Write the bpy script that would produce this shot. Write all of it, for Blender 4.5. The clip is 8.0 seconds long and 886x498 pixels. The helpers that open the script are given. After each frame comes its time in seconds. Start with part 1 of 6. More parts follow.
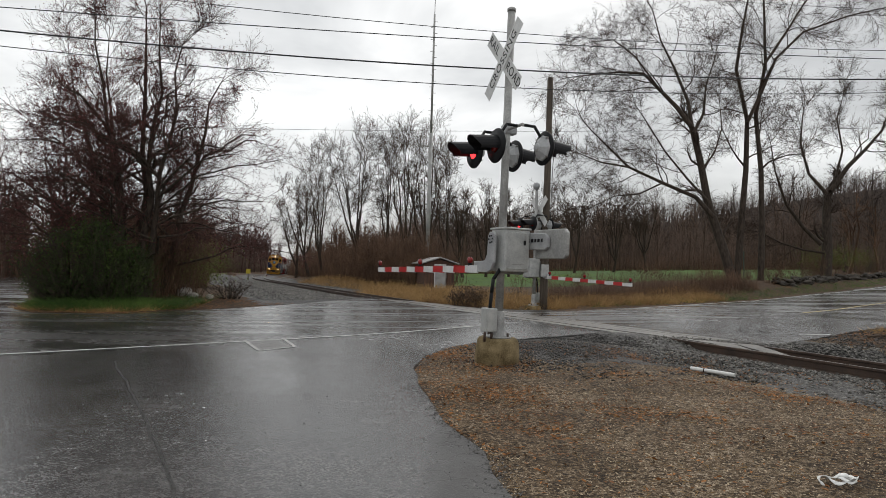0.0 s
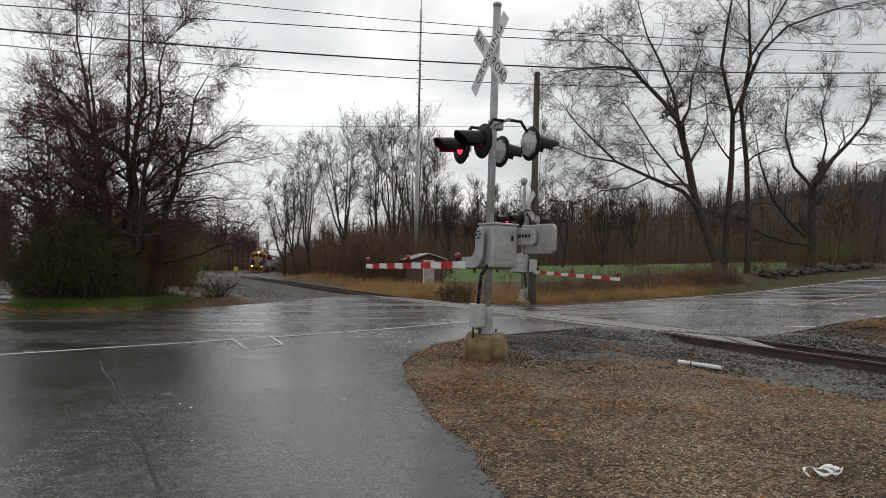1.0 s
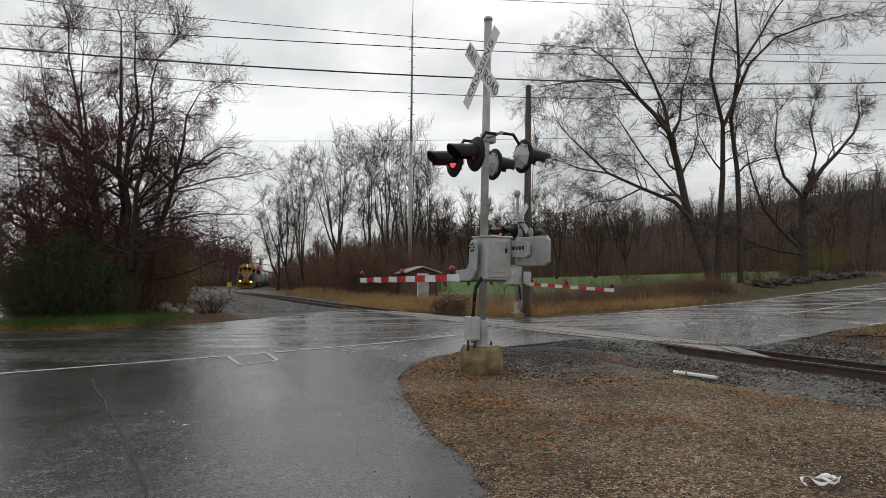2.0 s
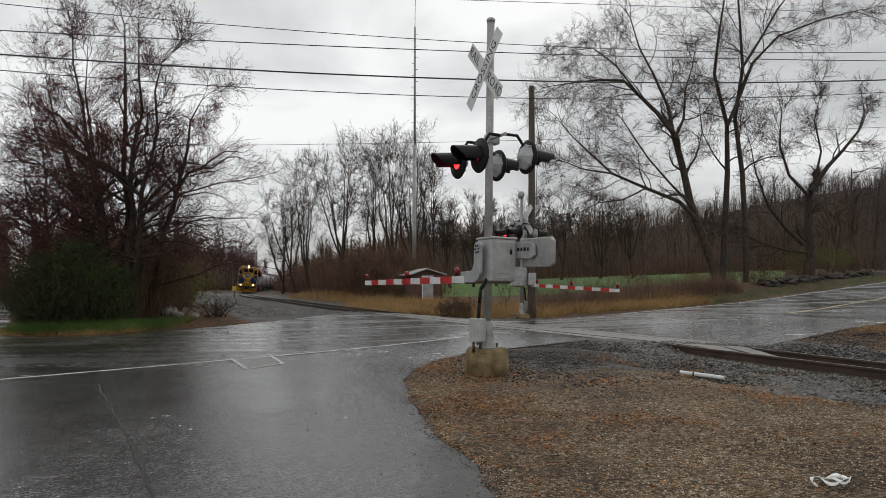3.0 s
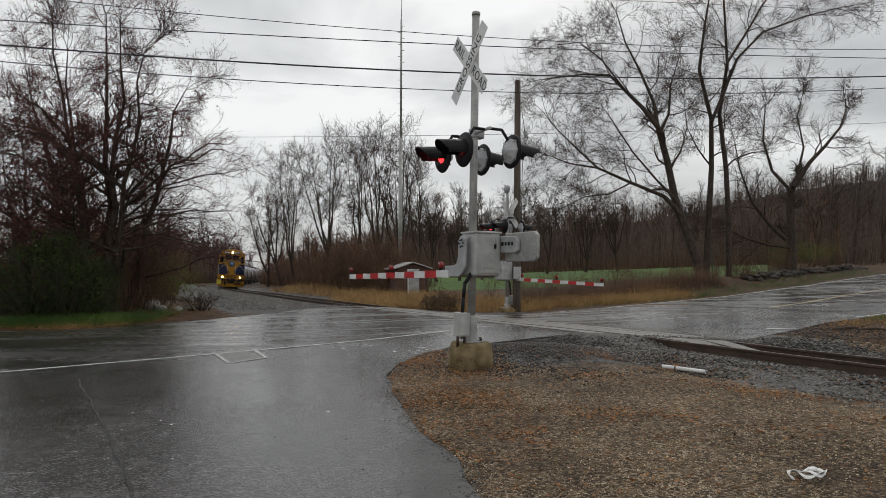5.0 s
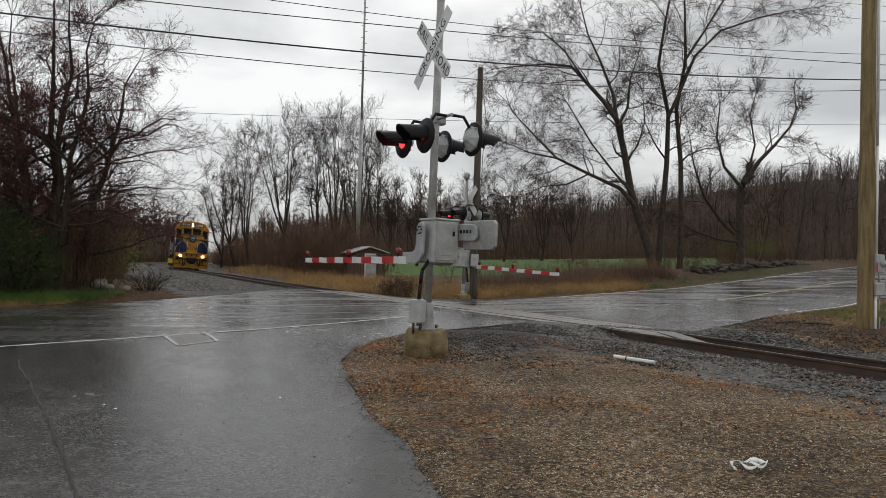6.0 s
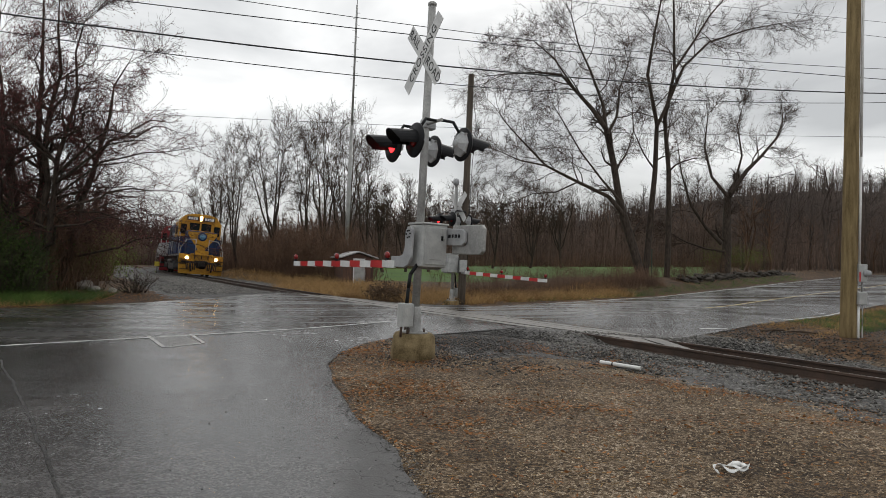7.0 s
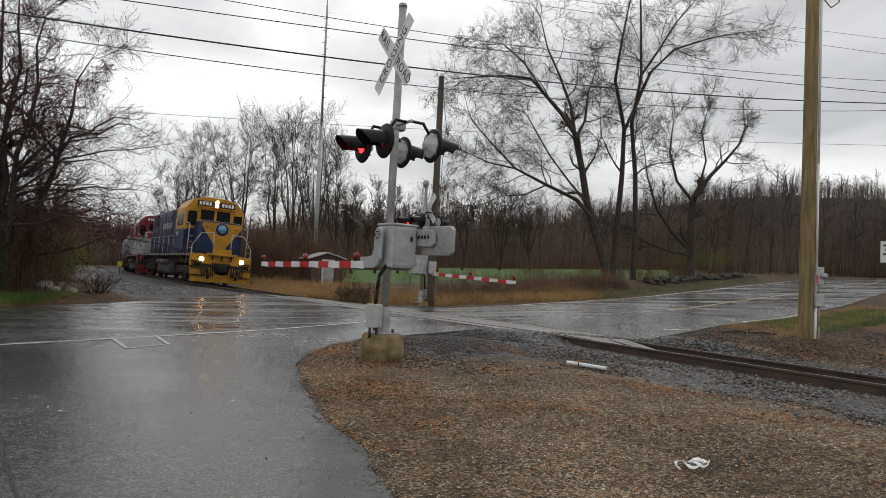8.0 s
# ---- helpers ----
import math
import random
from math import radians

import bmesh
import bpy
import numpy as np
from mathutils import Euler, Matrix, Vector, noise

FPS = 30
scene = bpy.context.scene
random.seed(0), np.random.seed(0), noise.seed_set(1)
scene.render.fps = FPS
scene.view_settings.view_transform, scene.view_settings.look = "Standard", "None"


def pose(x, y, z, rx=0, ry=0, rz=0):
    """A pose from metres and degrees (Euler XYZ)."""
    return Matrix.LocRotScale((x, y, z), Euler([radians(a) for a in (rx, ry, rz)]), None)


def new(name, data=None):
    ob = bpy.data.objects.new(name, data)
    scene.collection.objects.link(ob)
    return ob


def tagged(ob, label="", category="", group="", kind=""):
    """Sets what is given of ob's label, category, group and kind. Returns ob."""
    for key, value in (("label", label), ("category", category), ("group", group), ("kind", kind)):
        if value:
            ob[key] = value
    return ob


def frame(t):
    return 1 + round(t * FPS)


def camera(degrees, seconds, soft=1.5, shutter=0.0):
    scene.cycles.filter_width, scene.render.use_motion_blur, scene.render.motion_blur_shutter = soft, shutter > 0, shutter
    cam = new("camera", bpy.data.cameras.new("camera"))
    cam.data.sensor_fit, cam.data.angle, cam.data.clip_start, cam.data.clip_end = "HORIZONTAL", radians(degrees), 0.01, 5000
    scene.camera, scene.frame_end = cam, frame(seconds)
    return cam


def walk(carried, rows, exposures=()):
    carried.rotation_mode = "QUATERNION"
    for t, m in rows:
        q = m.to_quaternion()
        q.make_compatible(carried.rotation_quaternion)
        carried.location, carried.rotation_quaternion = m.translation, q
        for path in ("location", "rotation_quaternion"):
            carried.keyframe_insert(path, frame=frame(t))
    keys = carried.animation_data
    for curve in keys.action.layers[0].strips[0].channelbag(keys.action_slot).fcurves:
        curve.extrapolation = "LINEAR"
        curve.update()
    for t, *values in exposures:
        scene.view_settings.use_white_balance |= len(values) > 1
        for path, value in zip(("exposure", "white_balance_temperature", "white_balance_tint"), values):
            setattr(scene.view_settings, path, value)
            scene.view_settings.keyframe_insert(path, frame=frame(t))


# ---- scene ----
# camera and its way
EYE = 1.6
cam = camera(68.25, 8.0, 0.5)
ROWS = [
    (0, -0.049, -0.028, 0.006, 0.00, 1.48, -0.95),
    (0.5, -0.037, -0.019, 0.001, -0.16, 1.07, -0.67),
    (1, -0.031, -0.008, 0.011, -0.97, 1.12, -0.42),
    (1.5, -0.037, -0.011, 0.013, -1.29, 1.83, 0.07),
    (2.8, -0.030, 0.007, 0.012, -1.59, 2.40, 0.30),
    (3, -0.038, 0.009, 0.012, -1.09, 2.44, 0.76),
    (3.5, -0.019, 0.004, 0.011, -0.86, 2.91, 0.26),
    (4, -0.008, 0.006, 0.031, -1.15, 2.88, 0.46),
    (4.5, -0.008, 0.015, 0.026, -1.74, 2.50, 0.84),
    (4.7, -0.007, 0.017, 0.022, -2.09, 2.13, 0.80),
    (5.8, -0.008, 0.050, 0.035, -3.88, 1.20, -0.90),
    (6, -0.006, 0.065, 0.043, -6.01, 0.58, -0.89),
    (6.5, -0.017, 0.037, 0.022, -6.07, 1.53, -1.18),
    (7, 0.000, 0.034, 0.011, -6.98, 1.17, -1.53),
    (7.5, 0.067, 0.022, 0.041, -5.91, -0.20, 0.67),
    (8, 0.000, 0.000, 0.000, -9.66, 1.40, -1.80),
]
walk(cam, [(t, pose(x, y, EYE + z, 90 + pitch, roll, yaw)) for t, x, y, z, yaw, pitch, roll in ROWS],
     [(0, 0.02), (1.5, -0.03), (3.0, -0.11), (4.0, -0.19), (6.0, -0.08), (7.0, 0.0), (8.0, 0.03)])

# overcast sky and a weak, wide sun behind the cloud
SUN_UP, SUN_TURN = 38, 20
world = bpy.data.worlds.new("overcast_sky")
scene.world = world
world.use_nodes = True


def sky():
    nt = world.node_tree
    nt.nodes.clear()
    n, l = nt.nodes.new, nt.links.new
    out, bg = n("ShaderNodeOutputWorld"), n("ShaderNodeBackground")
    blue = n("ShaderNodeTexSky")
    blue.sky_type, blue.sun_disc = "NISHITA", False
    blue.sun_elevation, blue.sun_rotation = radians(SUN_UP), radians(SUN_TURN)
    coord, mp = n("ShaderNodeTexCoord"), n("ShaderNodeMapping")
    mp.inputs["Scale"].default_value = (1.0, 1.0, 2.6)
    mp.inputs["Location"].default_value = (0.35, 0.1, 0.2)
    cloud = n("ShaderNodeTexNoise")
    cloud.inputs["Scale"].default_value, cloud.inputs["Detail"].default_value = 2.1, 6.0
    cloud.inputs["Roughness"].default_value, cloud.inputs["Distortion"].default_value = 0.5, 0.3
    ramp = n("ShaderNodeValToRGB")
    ramp.color_ramp.elements[0].position, ramp.color_ramp.elements[0].color = 0.36, (0.50, 0.51, 0.515, 1)
    ramp.color_ramp.elements[1].position, ramp.color_ramp.elements[1].color = 0.60, (0.98, 0.985, 0.975, 1)
    e = ramp.color_ramp.elements.new(0.47)
    e.color = (0.71, 0.72, 0.72, 1)
    mix, dim = n("ShaderNodeMix"), n("ShaderNodeVectorMath")
    dim.operation = "SCALE"
    dim.inputs["Scale"].default_value = 0.12
    mix.data_type = "RGBA"
    mix.inputs["Factor"].default_value = 0.94
    l(coord.outputs["Generated"], mp.inputs["Vector"])
    l(mp.outputs["Vector"], cloud.inputs["Vector"])
    l(cloud.outputs["Fac"], ramp.inputs["Fac"])
    l(blue.outputs["Color"], dim.inputs[0])
    l(dim.outputs["Vector"], mix.inputs[6])
    l(ramp.outputs["Color"], mix.inputs[7])
    l(mix.outputs[2], bg.inputs["Color"])
    bg.inputs["Strength"].default_value = 1.06
    l(bg.outputs[0], out.inputs["Surface"])


sky()
sun_data = bpy.data.lights.new("sun", "SUN")
sun_data.energy, sun_data.angle, sun_data.color = 0.6, radians(25), (1.0, 0.97, 0.93)
sun = new("sun", sun_data)
sun.rotation_euler = (radians(90 - SUN_UP), 0, radians(180 - SUN_TURN))


# ---------------------------------------------------------------- materials
def mat(name, dark, light, rough=0.7, scale=4.0, fine=60.0, bump=0.2, metal=0.0, rough_var=0.1, grain=0.35, spec=0.5, by_object=0.0, stretch=(1, 1, 1), island=0.0, lo=0.36, hi=0.64):
    """Two colours mixed by a coarse and a fine noise, with bump and uneven gloss."""
    m = bpy.data.materials.new(name)
    m.use_nodes = True
    nt = m.node_tree
    n, l = nt.nodes.new, nt.links.new
    b = nt.nodes["Principled BSDF"]
    co, mp = n("ShaderNodeTexCoord"), n("ShaderNodeMapping")
    mp.inputs["Scale"].default_value = stretch
    l(co.outputs["Object"], mp.inputs["Vector"])
    big, small = n("ShaderNodeTexNoise"), n("ShaderNodeTexNoise")
    for t, s, d in ((big, scale, 5), (small, fine, 3)):
        t.inputs["Scale"].default_value, t.inputs["Detail"].default_value = s, d
        l(mp.outputs["Vector"], t.inputs["Vector"])
    add = n("ShaderNodeMix")
    add.inputs["Factor"].default_value = grain
    l(big.outputs["Fac"], add.inputs["A"])
    l(small.outputs["Fac"], add.inputs["B"])
    ramp = n("ShaderNodeValToRGB")
    ramp.color_ramp.elements[0].position, ramp.color_ramp.elements[0].color = lo, (*dark, 1)
    ramp.color_ramp.elements[1].position, ramp.color_ramp.elements[1].color = hi, (*light, 1)
    l(add.outputs["Result"], ramp.inputs["Fac"])
    colour = ramp.outputs["Color"]
    if by_object or island:
        hsv = n("ShaderNodeHueSaturation")
        mr = n("ShaderNodeMapRange")
        k = by_object or island
        mr.inputs["To Min"].default_value, mr.inputs["To Max"].default_value = 1 - k, 1 + k
        src = n("ShaderNodeObjectInfo") if by_object else n("ShaderNodeNewGeometry")
        l(src.outputs["Random" if by_object else "Random Per Island"], mr.inputs["Value"])
        l(mr.outputs["Result"], hsv.inputs["Value"])
        l(colour, hsv.inputs["Color"])
        colour = hsv.outputs["Color"]
    l(colour, b.inputs["Base Color"])
    rr = n("ShaderNodeMapRange")
    rr.inputs["From Min"].default_value, rr.inputs["From Max"].default_value = 0.3, 0.7
    rr.inputs["To Min"].default_value, rr.inputs["To Max"].default_value = max(rough - rough_var, 0.02), min(rough + rough_var, 1)
    l(big.outputs["Fac"], rr.inputs["Value"])
    l(rr.outputs["Result"], b.inputs["Roughness"])
    b.inputs["Metallic"].default_value = metal
    b.inputs["Specular IOR Level"].default_value = spec
    if bump:
        bp = n("ShaderNodeBump")
        bp.inputs["Strength"].default_value, bp.inputs["Distance"].default_value = bump, 0.01
        l(small.outputs["Fac"], bp.inputs["Height"])
        l(bp.outputs["Normal"], b.inputs["Normal"])
    return m


def glow(name, colour, strength):
    m = bpy.data.materials.new(name)
    m.use_nodes = True
    b = m.node_tree.nodes["Principled BSDF"]
    b.inputs["Base Color"].default_value = (*colour, 1)
    b.inputs["Emission Color"].default_value = (*colour, 1)
    b.inputs["Emission Strength"].default_value = strength
    b.inputs["Roughness"].default_value = 0.2
    return m


def wet_asphalt():
    """Dark wet asphalt: stony grain, damp film of uneven gloss, faint wheel streaks and crack lines."""
    m = bpy.data.materials.new("wet_asphalt")
    m.use_nodes = True
    nt = m.node_tree
    n, l = nt.nodes.new, nt.links.new
    b = nt.nodes["Principled BSDF"]
    co = n("ShaderNodeTexCoord")
    turn = n("ShaderNodeMapping")
    turn.inputs["Rotation"].default_value = (0, 0, radians(-38))
    turn.inputs["Scale"].default_value = (0.13, 2.2, 1)
    l(co.outputs["Object"], turn.inputs["Vector"])

    def noise_tex(scale, detail, vec):
        t = n("ShaderNodeTexNoise")
        t.inputs["Scale"].default_value, t.inputs["Detail"].default_value = scale, detail
        l(vec, t.inputs["Vector"])
        return t.outputs["Fac"]

    def ranged(v, a, b_, c, d):
        r = n("ShaderNodeMapRange")
        for k, x in zip(("From Min", "From Max", "To Min", "To Max"), (a, b_, c, d)):
            r.inputs[k].default_value = x
        l(v, r.inputs["Value"])
        return r.outputs["Result"]

    def math_(op, a, c):
        r = n("ShaderNodeMath")
        r.operation = op
        for i, v in enumerate((a, c)):
            if isinstance(v, float):
                r.inputs[i].default_value = v
            else:
                l(v, r.inputs[i])
        return r.outputs[0]

    obj = co.outputs["Object"]
    streak, patch = noise_tex(1.0, 6, turn.outputs["Vector"]), noise_tex(0.55, 5, obj)
    cells = n("ShaderNodeTexVoronoi")
    cells.inputs["Scale"].default_value = 62
    l(obj, cells.inputs["Vector"])
    pick = n("ShaderNodeSeparateColor")
    l(cells.outputs["Color"], pick.inputs["Color"])
    grain = ranged(pick.outputs["Red"], 0.0, 1.0, 0.15, 0.85)
    mid = noise_tex(7, 4, obj)
    where = n("ShaderNodeSeparateXYZ")
    l(obj, where.inputs["Vector"])
    over = math_("ADD", math_("MULTIPLY", where.outputs["X"], -0.53), math_("MULTIPLY", where.outputs["Y"], 0.85))
    main_road = ranged(over, 11.2, 12.4, 0.12, 1.5)
    streak = math_("ADD", math_("MULTIPLY", math_("SUBTRACT", streak, 0.5), main_road), 0.5)
    tone = math_("ADD", math_("MULTIPLY", grain, 0.35), math_("ADD", math_("MULTIPLY", patch, 0.4), math_("MULTIPLY", mid, 0.25)))
    ramp = n("ShaderNodeValToRGB")
    ramp.color_ramp.elements[0].position, ramp.color_ramp.elements[0].color = 0.36, (0.008, 0.008, 0.008, 1)
    ramp.color_ramp.elements[1].position, ramp.color_ramp.elements[1].color = 0.66, (0.105, 0.100, 0.096, 1)
    l(tone, ramp.inputs["Fac"])
    wet = math_("ADD", math_("MULTIPLY", streak, 0.6), math_("ADD", math_("MULTIPLY", patch, 0.25), math_("MULTIPLY", mid, 0.15)))
    worn = math_("MULTIPLY", ranged(math_("ADD", where.outputs["X"], math_("MULTIPLY", patch, 1.4)), 0.45, 0.75, 0.0, 1.0), ranged(math_("ADD", where.outputs["Y"], math_("MULTIPLY", mid, 1.5)), 8.4, 6.6, 0.0, 1.0))
    film = ranged(wet, 0.43, 0.56, 0.09, 0.28)
    l(math_("ADD", film, math_("MULTIPLY", worn, 0.22)), b.inputs["Roughness"])
    dull = n("ShaderNodeMix")
    dull.data_type = "RGBA"
    l(math_("MULTIPLY", worn, 0.8), dull.inputs["Factor"])
    l(ramp.outputs["Color"], dull.inputs[6])
    dull.inputs[7].default_value = (0.022, 0.021, 0.020, 1)
    l(dull.outputs[2], b.inputs["Base Color"])
    crack = n("ShaderNodeTexVoronoi")
    crack.feature = "DISTANCE_TO_EDGE"
    crack.inputs["Scale"].default_value = 3.2
    warp = n("ShaderNodeVectorMath")
    warp.operation = "ADD"
    wn = n("ShaderNodeTexNoise")
    wn.inputs["Scale"].default_value = 2.5
    l(obj, wn.inputs["Vector"])
    l(obj, warp.inputs[0])
    l(wn.outputs["Color"], warp.inputs[1])
    l(warp.outputs["Vector"], crack.inputs["Vector"])
    groove = ranged(crack.outputs["Distance"], 0.0, 0.03, -2.2, 0.0)
    lots = worn
    height = math_("ADD", math_("MULTIPLY", math_("ADD", grain, math_("MULTIPLY", cells.outputs["Distance"], -1.0)), 0.5), math_("MULTIPLY", groove, lots))
    bp = n("ShaderNodeBump")
    bp.inputs["Distance"].default_value = 0.006
    l(ranged(wet, 0.42, 0.6, 0.20, 0.55), bp.inputs["Strength"])
    l(height, bp.inputs["Height"])
    l(bp.outputs["Normal"], b.inputs["Normal"])
    b.inputs["Specular IOR Level"].default_value = 0.5
    return m


ASPHALT = wet_asphalt()


def grainy(name, tones, cell, fine, patch_scale, rough=0.8, bump=0.8, crack=0.0, spec=0.2, film=0.0):
    """Loose grains of several tones: two sizes of cell, with broad damp patches; crack: cells per metre of a crack net."""
    m = bpy.data.materials.new(name)
    m.use_nodes = True
    nt = m.node_tree
    n, l = nt.nodes.new, nt.links.new
    b = nt.nodes["Principled BSDF"]
    obj = n("ShaderNodeTexCoord").outputs["Object"]

    def math_(op, a, c):
        r = n("ShaderNodeMath")
        r.operation = op
        for i, v in enumerate((a, c)):
            if isinstance(v, float):
                r.inputs[i].default_value = v
            else:
                l(v, r.inputs[i])
        return r.outputs[0]

    def ranged(v, a, b_, c, d):
        r = n("ShaderNodeMapRange")
        for k, x in zip(("From Min", "From Max", "To Min", "To Max"), (a, b_, c, d)):
            r.inputs[k].default_value = x
        l(v, r.inputs["Value"])
        return r.outputs["Result"]

    tone, near = [], []
    for k in (cell, fine):
        v = n("ShaderNodeTexVoronoi")
        v.inputs["Scale"].default_value = k
        l(obj, v.inputs["Vector"])
        sep = n("ShaderNodeSeparateColor")
        l(v.outputs["Color"], sep.inputs["Color"])
        tone.append(sep.outputs["Red"])
        near.append(v.outputs["Distance"])
    big = n("ShaderNodeTexNoise")
    big.inputs["Scale"].default_value, big.inputs["Detail"].default_value = patch_scale, 7
    big.inputs["Roughness"].default_value = 0.65
    l(obj, big.inputs["Vector"])
    mix = math_("ADD", math_("ADD", math_("MULTIPLY", tone[0], 0.40), math_("MULTIPLY", tone[1], 0.35)), math_("MULTIPLY", ranged(big.outputs["Fac"], 0.3, 0.7, 0.0, 1.0), 0.25))
    ramp = n("ShaderNodeValToRGB")
    cr = ramp.color_ramp
    cr.elements[0].position, cr.elements[0].color = tones[0][0], (*tones[0][1], 1)
    cr.elements[1].position, cr.elements[1].color = tones[-1][0], (*tones[-1][1], 1)
    for pos, col in tones[1:-1]:
        cr.elements.new(pos).color = (*col, 1)
    l(mix, ramp.inputs["Fac"])
    l(ramp.outputs["Color"], b.inputs["Base Color"])
    height = math_("ADD", math_("MULTIPLY", near[0], -1.0), math_("MULTIPLY", near[1], -0.5))
    if crack:
        warp, wn = n("ShaderNodeVectorMath"), n("ShaderNodeTexNoise")
        warp.operation = "ADD"
        wn.inputs["Scale"].default_value = 4.0
        l(obj, wn.inputs["Vector"])
        l(obj, warp.inputs[0])
        l(wn.outputs["Color"], warp.inputs[1])
        net = n("ShaderNodeTexVoronoi")
        net.feature = "DISTANCE_TO_EDGE"
        net.inputs["Scale"].default_value = crack
        l(warp.outputs["Vector"], net.inputs["Vector"])
        height = math_("ADD", height, ranged(net.outputs["Distance"], 0.0, 0.035, -4.0, 0.0))
    bp = n("ShaderNodeBump")
    bp.inputs["Strength"].default_value, bp.inputs["Distance"].default_value = bump, 0.010
    l(height, bp.inputs["Height"])
    l(bp.outputs["Normal"], b.inputs["Normal"])
    l(ranged(big.outputs["Fac"], 0.35, 0.65, max(rough - film, 0.1), rough), b.inputs["Roughness"])
    b.inputs["Specular IOR Level"].default_value = spec
    return m


DIRT = grainy("gravelly_dirt", [(0.22, (0.013, 0.009, 0.006)), (0.42, (0.060, 0.038, 0.020)), (0.60, (0.140, 0.095, 0.054)), (0.76, (0.28, 0.21, 0.140)), (0.90, (0.52, 0.45, 0.36))], 40.0, 105.0, 0.75, 0.8, 1.0)
CRACKED = grainy("cracked_asphalt", [(0.2, (0.012, 0.012, 0.011)), (0.6, (0.040, 0.037, 0.034)), (0.9, (0.10, 0.095, 0.085))], 70.0, 160.0, 2.0, 0.5, 0.9, 5.0, 0.4, 0.15)
PATCH = grainy("patched_asphalt", [(0.2, (0.07, 0.068, 0.065)), (0.6, (0.15, 0.145, 0.138)), (0.9, (0.27, 0.26, 0.25))], 70.0, 160.0, 2.0, 0.42, 0.5, 0.0, 0.5, 0.12)
EARTH = grainy("leaf_littered_earth", [(0.2, (0.012, 0.008, 0.005)), (0.5, (0.055, 0.032, 0.016)), (0.72, (0.125, 0.068, 0.030)), (0.92, (0.23, 0.135, 0.065))], 17.0, 45.0, 0.5, 0.85, 1.0)
PAINT = mat("worn_road_paint", (0.22, 0.22, 0.215), (0.62, 0.61, 0.59), 0.5, 5, 70, 0.2)
YELLOW_LINE = mat("worn_yellow_paint", (0.24, 0.18, 0.07), (0.55, 0.40, 0.14), 0.5, 5, 70, 0.2)
RAIL = mat("rusty_rail", (0.030, 0.019, 0.014), (0.085, 0.05, 0.034), 0.55, 3, 50, 0.3)
RAIL_TOP = mat("worn_rail_head", (0.10, 0.075, 0.06), (0.30, 0.27, 0.25), 0.32, 4, 40, 0.05, metal=0.8)
STONE_GREY = mat("ballast_stone", (0.032, 0.030, 0.027), (0.19, 0.18, 0.165), 0.55, 9, 60, 0.4, island=0.55, spec=0.15)
BALLAST = grainy("ballast_bed", [(0.2, (0.008, 0.008, 0.008)), (0.5, (0.040, 0.037, 0.034)), (0.72, (0.105, 0.100, 0.094)), (0.92, (0.24, 0.235, 0.225))], 21.0, 48.0, 1.2, 0.6, 1.0)
TIMBER = mat("old_timber", (0.05, 0.036, 0.026), (0.14, 0.105, 0.08), 0.8, 3, 40, 0.5, stretch=(1, 8, 8), spec=0.15)
PANEL = mat("crossing_panel", (0.05, 0.046, 0.041), (0.21, 0.195, 0.172), 0.45, 3, 50, 0.3)
GALV = mat("galvanised_steel", (0.22, 0.22, 0.215), (0.44, 0.435, 0.42), 0.5, 3, 45, 0.08, metal=0.35)
ALU = mat("cast_aluminium", (0.27, 0.275, 0.28), (0.46, 0.465, 0.47), 0.5, 4, 60, 0.1, metal=0.3)
BOXPAINT = mat("grey_enamel", (0.29, 0.295, 0.29), (0.47, 0.475, 0.46), 0.45, 6, 60, 0.08)
BLACK = mat("black_enamel", (0.006, 0.006, 0.007), (0.016, 0.016, 0.018), 0.45, 5, 70, 0.05, spec=0.2)
CONCRETE = mat("stained_concrete", (0.09, 0.066, 0.030), (0.30, 0.23, 0.13), 0.85, 5, 60, 0.5, spec=0.15)
WHITE = mat("white_sheeting", (0.55, 0.55, 0.545), (0.76, 0.76, 0.75), 0.45, 3, 60, 0.03)
RED = mat("red_sheeting", (0.38, 0.012, 0.016), (0.55, 0.03, 0.03), 0.4, 4, 60, 0.03)
RED_LENS = mat("red_lens", (0.16, 0.006, 0.006), (0.30, 0.012, 0.01), 0.15, 4, 200, 0.1)
RED_LIT = glow("lit_red_lamp", (1.0, 0.03, 0.035), 3.2)
LETTER = mat("black_lettering", (0.015, 0.015, 0.015), (0.035, 0.035, 0.035), 0.5, 4, 60, 0)
POLE_WOOD = mat("weathered_pole_wood", (0.12, 0.085, 0.040), (0.30, 0.225, 0.115), 0.8, 2.5, 35, 0.5, stretch=(6, 6, 0.6), spec=0.15)
POLE_DARK = mat("dark_pole_wood", (0.045, 0.035, 0.028), (0.11, 0.09, 0.072), 0.8, 2.5, 35, 0.5, stretch=(6, 6, 0.6), spec=0.15)
PVC = mat("white_plastic", (0.62, 0.62, 0.6), (0.8, 0.8, 0.78), 0.4, 5, 60, 0.05)
CABLE = mat("black_cable", (0.012, 0.012, 0.013), (0.03, 0.03, 0.032), 0.5, 5, 60, 0)
BARK = mat("dark_wet_bark", (0.022, 0.017, 0.014), (0.085, 0.066, 0.052), 0.85, 3, 30, 0.6, stretch=(4, 4, 1), spec=0.15)
TWIG = mat("bare_twig", (0.028, 0.019, 0.014), (0.085, 0.058, 0.042), 0.85, 1, 30, 0, spec=0.15)
TWIG_RED = mat("budding_twig", (0.035, 0.018, 0.016), (0.10, 0.048, 0.04), 0.85, 0.6, 30, 0, spec=0.15)
